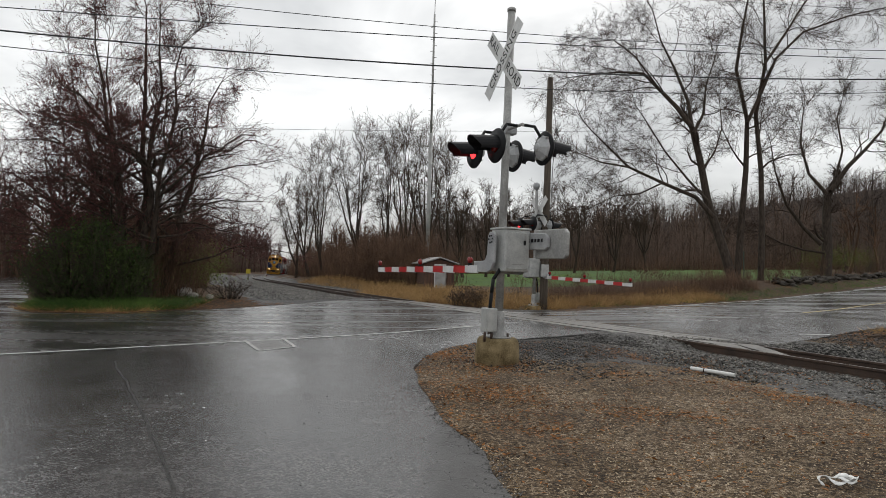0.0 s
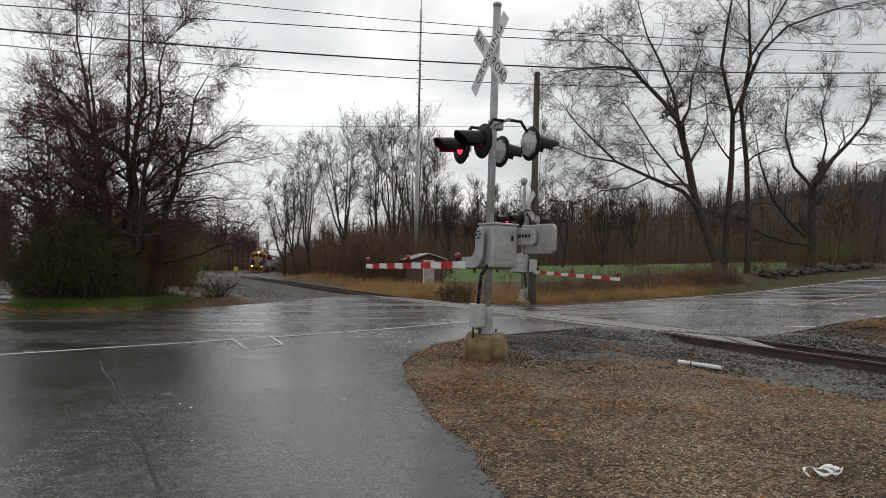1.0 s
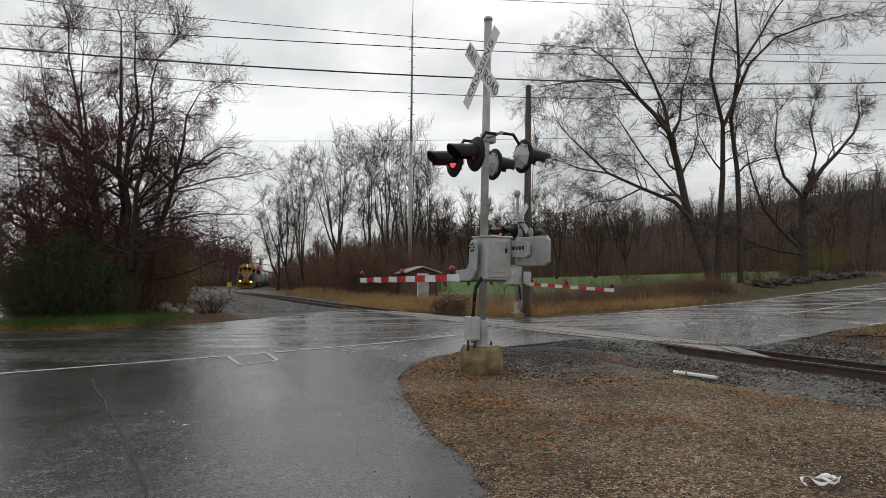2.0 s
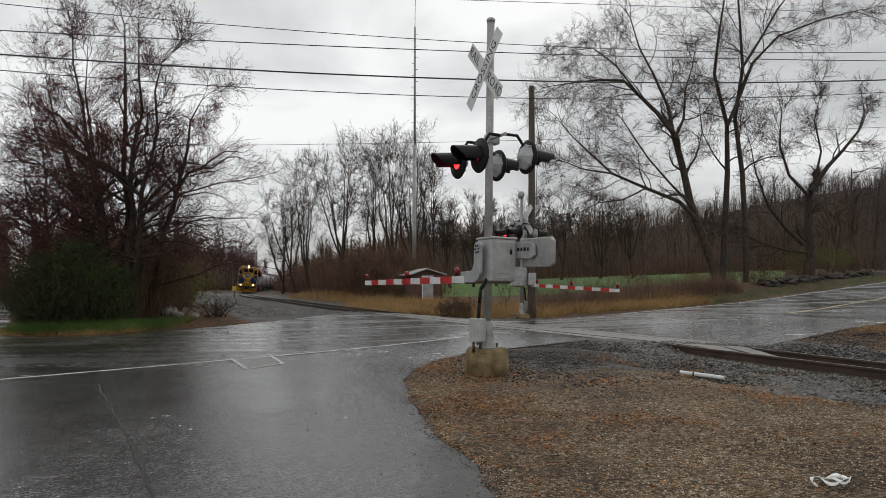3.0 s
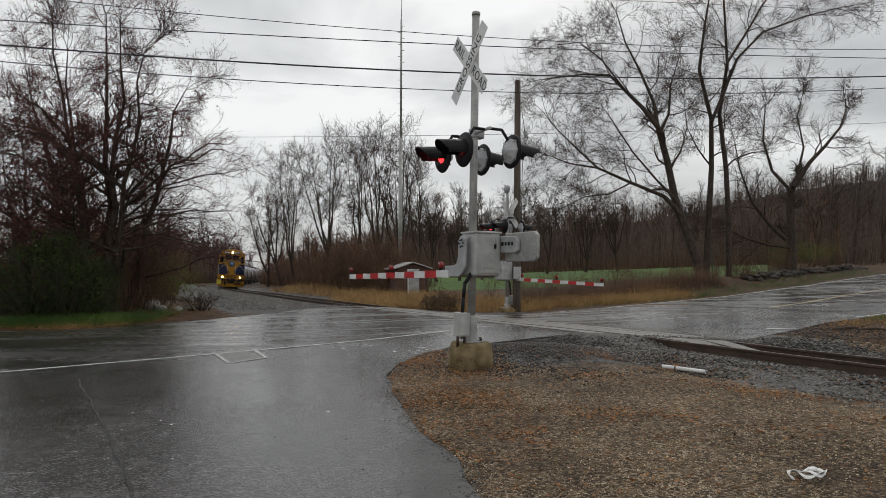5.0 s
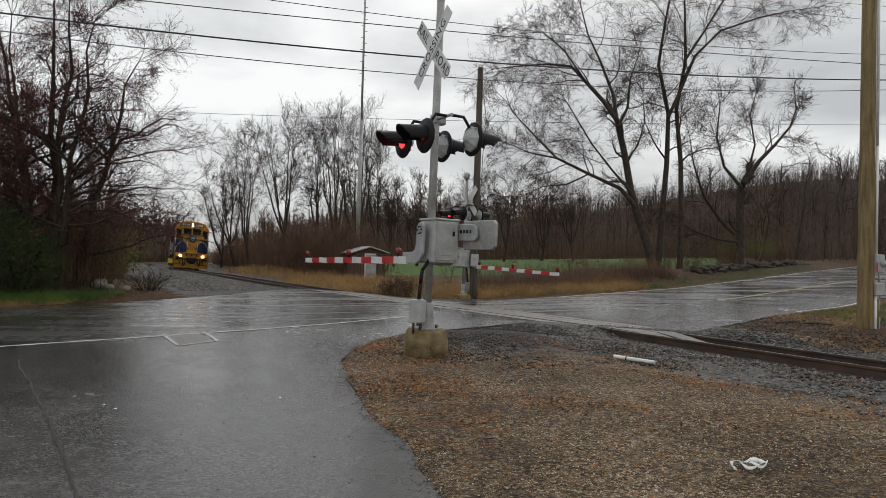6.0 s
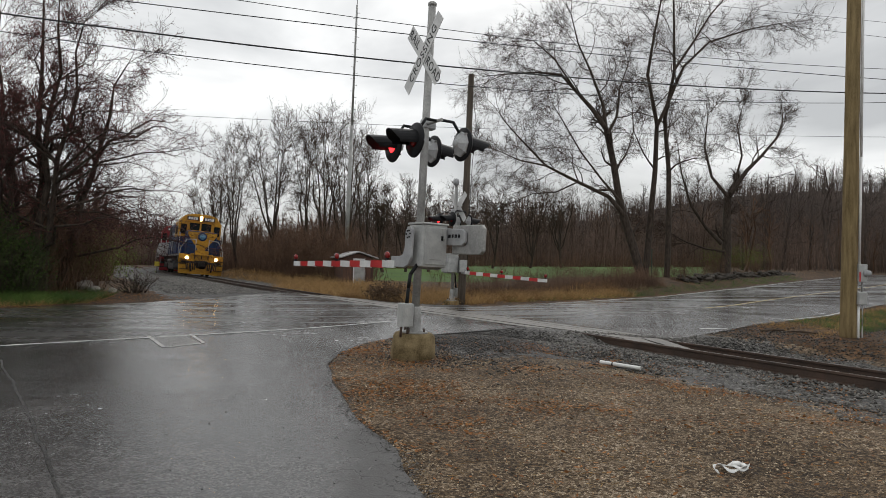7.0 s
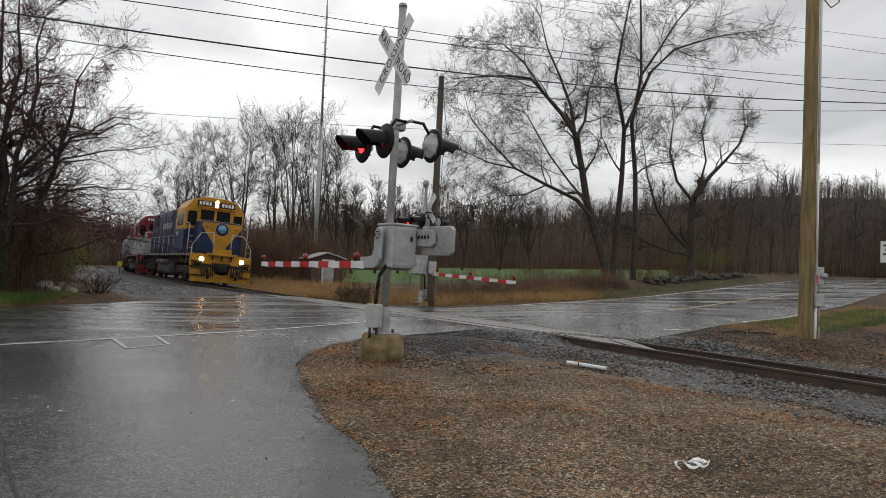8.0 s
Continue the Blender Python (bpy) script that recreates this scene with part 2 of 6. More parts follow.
WOOD_BROWN = mat("sapling_brown", (0.050, 0.034, 0.026), (0.145, 0.103, 0.080), 0.9, 0.06, 1, 0, island=0.45, spec=0.1)
BRUSH = mat("brown_brush", (0.045, 0.027, 0.018), (0.15, 0.09, 0.058), 0.9, 0.7, 20, 0, island=0.3, spec=0.15)
GRASS_DRY = mat("dry_grass", (0.15, 0.080, 0.030), (0.46, 0.29, 0.12), 0.8, 0.8, 20, 0, island=0.35, spec=0.15)
GRASS = mat("spring_grass", (0.024, 0.056, 0.010), (0.090, 0.150, 0.030), 0.7, 0.8, 20, 0, island=0.35, spec=0.15)
MEADOW = mat("green_meadow", (0.034, 0.078, 0.012), (0.090, 0.155, 0.03), 0.85, 0.08, 6, 0.3, spec=0.15)
FIR = mat("dark_evergreen", (0.018, 0.038, 0.010), (0.085, 0.125, 0.032), 0.7, 1.5, 30, 0, island=0.3, spec=0.15)
LEAF_NEW = mat("young_leaf", (0.07, 0.11, 0.018), (0.20, 0.25, 0.05), 0.65, 1.5, 30, 0, island=0.3, spec=0.15)
LEAF_DEAD = mat("dead_leaf", (0.10, 0.038, 0.014), (0.38, 0.17, 0.060), 0.75, 1.5, 30, 0, island=0.4, spec=0.15)


# ---------------------------------------------------------------- mesh helpers
def part(name, bm, material, parent=None, label=""):
    me = bpy.data.meshes.new(name)
    bm.to_mesh(me)
    bm.free()
    for m in (material if isinstance(material, (list, tuple)) else [material]):
        me.materials.append(m)
    ob = new(name, me)
    ob.parent = parent
    if label:
        ob["label"] = label
    return ob


def thing(name, m, label, category, group="", kind=""):
    ob = new(name)
    ob.matrix_world = m
    return tagged(ob, label, category, group, kind)


def add_box(bm, size, at=(0, 0, 0), rot=None, bevel=0.0, segs=2):
    m = Matrix.Translation(at) @ (rot or Matrix.Identity(4))
    vs = bmesh.ops.create_cube(bm, size=1.0, matrix=m @ Matrix.Diagonal((*size, 1)))["verts"]
    if bevel:
        es = {e for v in vs for e in v.link_edges}
        bmesh.ops.bevel(bm, geom=list(es), offset=bevel, segments=segs, affect="EDGES", profile=0.5)


def box(size, at=(0, 0, 0), rot=None, bevel=0.0, segs=2):
    bm = bmesh.new()
    add_box(bm, size, at, rot, bevel, segs)
    return bm


def add_rod(bm, a, b, r0, r1=None, segs=12, caps=True):
    a, b = Vector(a), Vector(b)
    r1 = r0 if r1 is None else r1
    d = b - a
    m = Matrix.Translation((a + b) / 2) @ d.to_track_quat("Z", "Y").to_matrix().to_4x4()
    vs = bmesh.ops.create_cone(bm, cap_ends=caps, segments=segs, radius1=r0, radius2=r1, depth=d.length, matrix=m)["verts"]
    for v in vs:
        for f in v.link_faces:
            if len(f.verts) == 4:
                f.smooth = True


def rod(a, b, r0, r1=None, segs=12):
    bm = bmesh.new()
    add_rod(bm, a, b, r0, r1, segs)
    return bm


def add_pipe(bm, pts, r, segs=8):
    """A bent round bar through the points."""
    for a, b in zip(pts, pts[1:]):
        add_rod(bm, a, b, r, segs=segs)
    for p in pts[1:-1]:
        bmesh.ops.create_uvsphere(bm, u_segments=segs, v_segments=5, radius=r, matrix=Matrix.Translation(p))


def pipe(pts, r, segs=8):
    bm = bmesh.new()
    add_pipe(bm, pts, r, segs)
    return bm


def plate(outline, depth, m=Matrix.Identity(4), bevel=0.0):
    """A flat piece with that outline in local x, y, and thickness along local z."""
    bm = bmesh.new()
    low = [bm.verts.new((x, y, -depth / 2)) for x, y in outline]
    top = [bm.verts.new((x, y, depth / 2)) for x, y in outline]
    bm.faces.new(low[::-1])
    bm.faces.new(top)
    k = len(low)
    for i in range(k):
        bm.faces.new((low[i], low[(i + 1) % k], top[(i + 1) % k], top[i]))
    bmesh.ops.recalc_face_normals(bm, faces=bm.faces)
    if bevel:
        bmesh.ops.bevel(bm, geom=list(bm.edges), offset=bevel, segments=1, affect="EDGES")
    bmesh.ops.transform(bm, matrix=m, verts=bm.verts)
    return bm


def lathe(profile, segs=24, m=Matrix.Identity(4)):
    """A turned piece: (radius, z) pairs round local z."""
    bm = bmesh.new()
    rings = []
    for r, z in profile:
        rings.append([bm.verts.new((r * math.cos(2 * math.pi * i / segs), r * math.sin(2 * math.pi * i / segs), z)) for i in range(segs)])
    for a, b in zip(rings, rings[1:]):
        for i in range(segs):
            f = bm.faces.new((a[i], a[(i + 1) % segs], b[(i + 1) % segs], b[i]))
            f.smooth = True
    bm.faces.new(rings[0][::-1])
    bm.faces.new(rings[-1])
    bmesh.ops.remove_doubles(bm, verts=bm.verts, dist=1e-5)
    bmesh.ops.recalc_face_normals(bm, faces=bm.faces)
    bmesh.ops.transform(bm, matrix=m, verts=bm.verts)
    return bm


def mesh_ob(name, verts, faces, material, parent=None, smooth=False):
    me = bpy.data.meshes.new(name)
    me.from_pydata([tuple(v) for v in verts], [], [tuple(f) for f in faces])
    for m in (material if isinstance(material, (list, tuple)) else [material]):
        me.materials.append(m)
    if smooth:
        me.shade_smooth()
    ob = new(name, me)
    ob.parent = parent
    return ob


# ---------------------------------------------------------------- lie of the land
CURVE = (-4.187, 22.791, -58.986, 12.199)
BANK = 0.07


def track_x(y):
    u = np.maximum(y, 2.0) / 100
    x = ((CURVE[0] * u + CURVE[1]) * u + CURVE[2]) * u + CURVE[3]
    return x + np.minimum(y - 2.0, 0) * track_slope(2.0)


def track_slope(y):
    u = np.maximum(y, 2.0) / 100
    return ((3 * CURVE[0] * u + 2 * CURVE[1]) * u + CURVE[2]) / 100


def aside(x, y):
    """Distance from the middle of the track, positive on its far side."""
    return (x - track_x(y)) / np.sqrt(1 + track_slope(y) ** 2)


def smooth_step(v, a, b):
    k = np.clip((v - a) / (b - a), 0, 1)
    return k * k * (3 - 2 * k)


def level(x, y):
    """Height of the open ground without the track."""
    z = np.interp(y, [-60, 0, 13, 45, 160, 400, 1500], [-0.3, 0, 0.25, 0.25, -1.0, -2.0, -2.0])
    z = z + (np.interp(y, [40, 115, 160, 400], [0, 0.95, 2.2, 3.2])) * smooth_step(x - track_x(y), 8, 16)
    beyond = y - np.interp(x, [3, 13, 20.6, 50.5, 64, 200], [21.2, 28.7, 36.3, 64.4, 77.0, 205.0])
    z = z + 0.022 * np.clip(x - 14, 0, 60) * smooth_step(y, 8, 20)
    z = z + 0.55 * smooth_step(x, 7, 15) * smooth_step(beyond, 0.6, 4.5)
    return z


def rail_level(y):
    return np.interp(y, [-60, 0, 13, 45, 160, 400], [-0.1, 0.08, 0.25, 0.2, -1.15, -3.0])


def surface(x, y):
    """Height of the road surface: it follows the banked rails where it crosses them."""
    s = aside(x, y)
    near = 1 - smooth_step(np.abs(s), 1.0, 6.0)
    z = level(x, y) * (1 - near) + (rail_level(y) - BANK * np.clip(s, -1.6, 1.6)) * near
    return z


def crossing(y):
    """1 where the road carries over the track, 0 outside."""
    return smooth_step(y, 11.6, 12.6) * (1 - smooth_step(y, 24.6, 25.6))


def ground_z(x, y):
    s = aside(x, y)
    bed = (1 - smooth_step(np.abs(s), 2.2, 4.2)) * (1 - crossing(y))
    lift = 0.16 * np.exp(-((x - 2.3) ** 2 / 1.6 + (y - 10.9) ** 2 / 0.6))
    verge = 0.25 * (1 - smooth_step(-x - 0.6 * y, -0.6, 0.5)) * smooth_step(-x, 5.0, 9.0) * smooth_step(y, 18.5, 21.5) * (1 - smooth_step(np.abs(s), 5, 3))
    return surface(x, y) - 0.17 * bed + lift + verge


# ---------------------------------------------------------------- ground, road, track
from mathutils.geometry import tessellate_polygon

LOT_EDGE = [(0.55, -6), (0.5, 3.2), (0.42, 4.3), (0.32, 5.3), (0.0, 6.2), (-0.28, 7.7), (-0.42, 9.2), (-0.3, 10.1), (0.1, 11.1), (0.9, 11.8), (2.2, 12.35), (3.0, 12.7), (3.9, 13.0)]
ROAD_RIGHT_NEAR = [(6.4, 12.9), (8.65, 14.5), (9.9, 15.5), (12.4, 17.3), (14.7, 18.9), (18.0, 21.7), (22.0, 24.9), (27.8, 30.2), (37, 38.4), (66, 66)]
ROAD_FAR = [(64, 77), (50.5, 64.4), (20.6, 36.3), (13.0, 28.5), (6.2, 22.6), (3.2, 21.2), (-0.5, 22.6), (-1.6, 24.8), (-3.75, 23.6), (-6.6, 18.9), (-8.4, 16.8), (-10.3, 16.4), (-11.6, 17.7), (-14.0, 22), (-25, 39.5), (-34, 54)]
ROAD_LEFT = [(-40, 50), (-32, 36), (-26, 20), (-40, 8), (-40, -6)]


def ragged(pts, step=0.35, amount=0.05):
    out = []
    for (x0, y0), (x1, y1) in zip(pts, pts[1:]):
        k = max(1, int(math.hypot(x1 - x0, y1 - y0) / step))
        for i in range(k):
            x, y = x0 + (x1 - x0) * i / k, y0 + (y1 - y0) * i / k
            d = noise.noise_vector((x * 1.7, y * 1.7, 3.1)) * amount + noise.noise_vector((x * 5, y * 5, 7.7)) * amount * 0.5
            out.append((x + d.x, y + d.y))
    return out + [pts[-1]]


ROAD_OUTLINE = ragged(LOT_EDGE) + ragged(ROAD_RIGHT_NEAR, 0.6, 0.07) + ragged(ROAD_FAR, 0.6, 0.10) + ROAD_LEFT


def inside(x, y, outline):
    """Which points lie in the outline (even-odd rule)."""
    hit = np.zeros(np.shape(x), bool)
    for (x0, y0), (x1, y1) in zip(outline, outline[1:] + outline[:1]):
        if y0 != y1:
            hit ^= ((y0 > y) != (y1 > y)) & (x < (x1 - x0) * (y - y0) / (y1 - y0) + x0)
    return hit


def stretched(stops):
    out = []
    for a, b, s in stops:
        out += list(np.arange(a, b, s))
    return np.array(out + [stops[-1][1]])


def build_ground():
    xs = stretched([(-1500, -200, 100), (-200, -60, 12), (-60, -14, 1.5), (-14, -2, 0.4), (-2, 12, 0.12), (12, 30, 0.6), (30, 80, 2.5), (80, 240, 12), (240, 1500, 100)])
    ys = stretched([(-60, -6, 6), (-6, 2.6, 0.6), (2.6, 14, 0.12), (14, 30, 0.4), (30, 70, 1.0), (70, 200, 4), (200, 400, 20), (400, 1500, 100)])
    X, Y = np.meshgrid(xs, ys)
    Z = ground_z(X, Y)
    lump = np.array([[noise.noise((x * 0.9, y * 0.9, 0)) * 0.03 + noise.noise((x * 3.1, y * 3.1, 5)) * 0.016 for x in xs] for y in ys])
    Z = Z + lump * (np.abs(X) < 60)
    Z = Z - 0.06 * inside(X, Y, ROAD_OUTLINE)
    nx, ny = len(xs), len(ys)
    verts = np.stack([X.ravel(), Y.ravel(), Z.ravel()], 1)
    i = (np.arange(ny - 1)[:, None] * nx + np.arange(nx - 1)[None]).ravel()
    faces = np.stack([i, i + 1, i + nx + 1, i + nx], 1)
    ob = mesh_ob("ground", verts, faces, [DIRT, BALLAST, EARTH, MEADOW], smooth=True)
    cx, cy = verts[faces].mean(1)[:, :2].T
    wob = np.array([noise.noise((x * 1.2, y * 1.2, 9)) for x, y in zip(cx, cy)])
    s = aside(cx, cy) + wob * 0.5
    idx = np.full(len(faces), 0)
    idx[cy > 15.5] = 2
    idx[cx < -14] = 2
    idx[(cy > 44) & (cx > -4)] = 3
    idx[(cx > 6) & (cy > 45)] = 3
    idx[cy > 150] = 2
    idx[(cy > 40) & (cx > 0.56 * cy + wob * 2.0)] = 2
    bed = (s > -2.9) & (s < 2.6)
    bed |= (cy > 20) & (cy < 90) & (s > -6.0) & (s < 3.0)
    bed |= (np.hypot((cx - 2.4) / 1.7, (cy - 10.9) / 1.5) + wob * 0.5 < 1)
    idx[bed] = 1
    idx[(cx > 8) & (s > 2.8) & (cy < 40)] = 2
    ob.data.polygons.foreach_set("material_index", idx.astype(np.int32))
    tagged(ob, "gravelly brown dirt lot with grey ballast and leaf litter", "ground", kind="structure")


build_ground()


def draped(name, outline, material, lift, cell, label, category, skirt=0.0):
    """A flat outline cut along a grid and laid on the road surface."""
    bm = bmesh.new()
    corners = [bm.verts.new((x, y, 0)) for x, y in outline]
    for tri in tessellate_polygon([[Vector((x, y, 0)) for x, y in outline]]):
        bm.faces.new([corners[i] for i in tri])
    x0, x1 = min(p[0] for p in outline), max(p[0] for p in outline)
    y0, y1 = min(p[1] for p in outline), max(p[1] for p in outline)
    for axis, a, b in ((0, x0, x1), (1, y0, y1)):
        v = a + cell(a)
        while v < b:
            co = (v, 0, 0) if axis == 0 else (0, v, 0)
            no = (1, 0, 0) if axis == 0 else (0, 1, 0)
            bmesh.ops.bisect_plane(bm, geom=bm.verts[:] + bm.edges[:] + bm.faces[:], plane_co=co, plane_no=no)
            v += cell(v)
    co = np.array([v.co[:2] for v in bm.verts])
    for v, z in zip(bm.verts, surface(co[:, 0], co[:, 1])):
        v.co.z = z + lift
    bmesh.ops.recalc_face_normals(bm, faces=bm.faces)
    if sum(fc.normal.z for fc in bm.faces) < 0:
        bmesh.ops.reverse_faces(bm, faces=bm.faces)
    for fc in bm.faces:
        fc.smooth = True
    if skirt:
        rim = [e for e in bm.edges if e.is_boundary]
        for e in rim:
            e.smooth = False
        tops = set(bm.faces)
        made = bmesh.ops.extrude_edge_only(bm, edges=rim)["geom"]
        for v in made:
            if isinstance(v, bmesh.types.BMVert):
                v.co.z -= skirt
        for fc in bm.faces:
            if fc not in tops:
                fc.smooth = False
    return tagged(part(name, bm, material), label, category, kind="structure")


draped("road", ROAD_OUTLINE, ASPHALT, 0.0, lambda v: 0.8 if -8 < v < 30 else 3.0, "wet dark grey asphalt road over the level crossing", "road", 0.2)


def stripe(name, pts, width, material, label):
    pts = [Vector(p) for p in pts]
    left, right = [], []
    for i, p in enumerate(pts):
        d = (pts[min(i + 1, len(pts) - 1)] - pts[max(i - 1, 0)]).normalized()
        nrm = Vector((-d.y, d.x)) * width / 2
        left.append(tuple(p + nrm))
        right.append(tuple(p - nrm))
    return draped(name, right + left[::-1], material, 0.006, lambda v: 0.8, label, "road marking")


def arc(p0, p1, p2, k=12):
    p0, p1, p2 = Vector(p0), Vector(p1), Vector(p2)
    return [tuple(p0 * (1 - t) ** 2 + p1 * 2 * t * (1 - t) + p2 * t * t) for t in [i / k for i in range(k + 1)]]


stripe("edge_line", [(-14, 5.2), (-9.0, 8.3), (-6.3, 9.85), (-4.2, 11.08), (-2.7, 11.98), (-1.87, 12.5), (-0.9, 13.1), (0.2, 13.83), (0.68, 14.13)], 0.10, PAINT, "worn white edge line painted on asphalt")
stripe("far_edge_line", arc((6.6, 22.6), (17.5, 33.0), (63.6, 76.0), 20), 0.12, PAINT, "white edge line along the far side of the road")
stripe("near_edge_line", [(8.0, 14.75), (8.62, 14.62)], 0.10, PAINT, "stub of white line at the road shoulder")
stripe("near_edge_line", [(11.6, 16.95), (12.4, 17.48), (14.7, 19.1), (16.2, 20.35)], 0.10, PAINT, "white edge line along the road shoulder")
stripe("centre_line", [(11.9, 21.65), (15.2, 24.6), (18.3, 27.35), (22.2, 30.7), (31, 38.0), (47.5, 51.5), (62, 65)], 0.12, YELLOW_LINE, "worn yellow centre line on the road")
for a, b in (((-3.55, 11.62), (-2.97, 10.46)), ((-2.97, 10.46), (-2.5, 10.95)), ((-2.5, 10.95), (-2.95, 11.95))):
    stripe("patch_mark", [a, b], 0.06, PAINT, "thin white line round a pavement patch")


draped("pavement_patch", [(-3.47, 11.5), (-2.98, 10.55), (-2.55, 10.93), (-3.02, 11.78)], PATCH, 0.004, lambda v: 0.8, "paler grey square of patched asphalt", "road patch")
draped("asphalt_seam", (lambda a: a + [(x + 0.022, y + 0.008) for x, y in a[::-1]])(ragged([(-4.69, 9.26), (-3.35, 7.02), (-2.55, 5.65), (-1.94, 4.56), (-1.5, 3.7)], 0.05, 0.022)), CRACKED, 0.004, lambda v: 0.8, "dark worn seam between two layers of asphalt", "road seam")


def along(y, s, dz=0.0):
    """A point at the distance s from the middle of the track."""
    k = track_slope(y)
    c = math.sqrt(1 + k * k)
    return (float(track_x(y) + s / c), float(y - s * k / c), float(rail_level(y) - BANK * s + dz))


def build_track():
    t = thing("railway_track", Matrix.Identity(4), "single line of rusty rails on timber sleepers and ballast", "railway track", kind="structure")
    prof = [(-0.07, -0.172), (0.07, -0.172), (0.07, -0.16), (0.012, -0.14), (0.012, -0.05), (0.036, -0.038), (0.036, -0.008), (0.028, 0.0), (-0.028, 0.0), (-0.036, -0.008), (-0.036, -0.038), (-0.012, -0.05), (-0.012, -0.14), (-0.07, -0.16)]
    ys = list(np.arange(-20, 40, 0.5)) + list(np.arange(40, 290, 3.0))
    for side in (-0.7535, 0.7535):
        verts, faces, k = [], [], len(prof)
        for y in ys:
            for a, dz in prof:
                verts.append(along(y, side + a, dz))
        for i in range(len(ys) - 1):
            for j in range(k):
                faces.append((i * k + j, i * k + (j + 1) % k, (i + 1) * k + (j + 1) % k, (i + 1) * k + j))
        ob = mesh_ob("rail", verts, faces, [RAIL, RAIL_TOP], t)
        mi = np.array([1 if (f % k) == 7 else 0 for f in range(len(faces))], np.int32)
        ob.data.polygons.foreach_set("material_index", mi)
        ob["label"] = "rusty steel rail with a worn shiny head"
    bm = box((2.6, 0.22, 0.18), (0, 0, 0), None, 0.012, 1)
    me = bpy.data.meshes.new("sleeper")
    bm.to_mesh(me)
    bm.free()
    me.materials.append(TIMBER)
    y = -6.0
    while y < 75:
        if not 12.3 < y < 25.2:
            ob = new("sleeper", me)
            ob.parent = t
            x, yy, z = along(y, 0, -0.262)
            ob.matrix_basis = pose(x, yy, z, 0, math.degrees(math.atan(BANK)), math.degrees(math.atan(-track_slope(y))) + random.uniform(-1.5, 1.5))
        y += 0.5
    # plank-like panels of the crossing, between and beside the rails
    for a, b, name in ((-0.64, -0.02, "gauge_panel"), (0.02, 0.64, "gauge_panel"), (-1.35, -0.83, "field_panel"), (0.83, 1.35, "field_panel")):
        y0 = 13.5 if a < -0.8 else 12.1
        while y0 < 24.9:
            y1 = min(y0 + 2.4, 25.0)
            verts, faces = [], []
            n = 6
            for i in range(n + 1):
                yy = y0 + 0.01 + (y1 - y0 - 0.02) * i / n
                for s, dz in ((a, -0.12), (a, 0.004), (b, 0.004), (b, -0.12)):
                    verts.append(along(yy, s, dz + (0.004 if "gauge" in name else 0.0)))
            for i in range(n):
                for j in range(3):
                    faces.append((i * 4 + j, i * 4 + j + 1, i * 4 + j + 5, i * 4 + j + 4))
            faces += [(3, 2, 1, 0), (n * 4, n * 4 + 1, n * 4 + 2, n * 4 + 3)]
            ob = mesh_ob(name, verts, faces, PANEL, t)
            ob["label"] = "grey crossing panel"
            y0 = y1
    # sloped steel end plates with bolt holes
    for a, b in ((-0.62, -0.03), (0.03, 0.62)):
        verts = [along(12.1, a, 0.008), along(12.1, b, 0.008), along(11.45, b - 0.05, -0.1), along(11.45, a + 0.15, -0.1), along(12.1, a, -0.16), along(12.1, b, -0.16), along(11.45, b - 0.05, -0.16), along(11.45, a + 0.15, -0.16)]
        ob = mesh_ob("deflector_plate", verts, [(0, 1, 2, 3), (7, 6, 5, 4), (0, 4, 5, 1), (1, 5, 6, 2), (2, 6, 7, 3), (3, 7, 4, 0)], PANEL, t)
        ob["label"] = "light steel ramp plate at the crossing's end"


build_track()


# ---------------------------------------------------------------- crossing signals
PALE_ALU = mat("pale_lamp_casting", (0.36, 0.37, 0.38), (0.56, 0.565, 0.57), 0.5, 4, 60, 0.1)


def words(text, size, m, parent, material, name="lettering"):
    """Raised lettering as a thin mesh."""
    cu = bpy.data.curves.new(name, "FONT")
    cu.body, cu.size, cu.extrude, cu.align_x, cu.align_y = text, size, 0.002, "CENTER", "CENTER"
    cu.space_character = 1.12
    tmp = bpy.data.objects.new(name, cu)
    scene.collection.objects.link(tmp)
    dg = bpy.context.evaluated_depsgraph_get()
    me = bpy.data.meshes.new_from_object(tmp.evaluated_get(dg))
    bpy.data.objects.remove(tmp)
    me.materials.clear()
    me.materials.append(material)
    ob = new(name, me)
    ob.parent = parent
    ob.matrix_basis = m
    return ob


def crossbuck(parent, x, z, length=1.30, width=0.225):
    """Two crossed blades that face the local -x, lettered."""
    face = Matrix.Translation((x, 0, z)) @ Matrix(((0, 0, -1, 0), (-1, 0, 0, 0), (0, 1, 0, 0), (0, 0, 0, 1)))
    for k, (turn, text) in enumerate(((-45, ("RAIL", "ROAD")), (45, ("CROSSING",)))):
        m = face @ Matrix.Translation((0, 0, 0.012 * k)) @ pose(0, 0, 0, 0, 0, turn)
        h, w = length / 2, width / 2
        blade = part("blade", plate([(-h, -w), (h, -w), (h, w), (-h, w)], 0.006, m), WHITE, parent, "white blade with black lettering")
        if len(text) == 1:
            words(text[0], 0.185, m @ Matrix.Translation((0, 0, 0.005)), blade, LETTER)
        else:
            for word, at in zip(text, (-0.42, 0.42)):
                words(word, 0.185, m @ Matrix.Translation((at, 0, 0.005)), blade, LETTER)


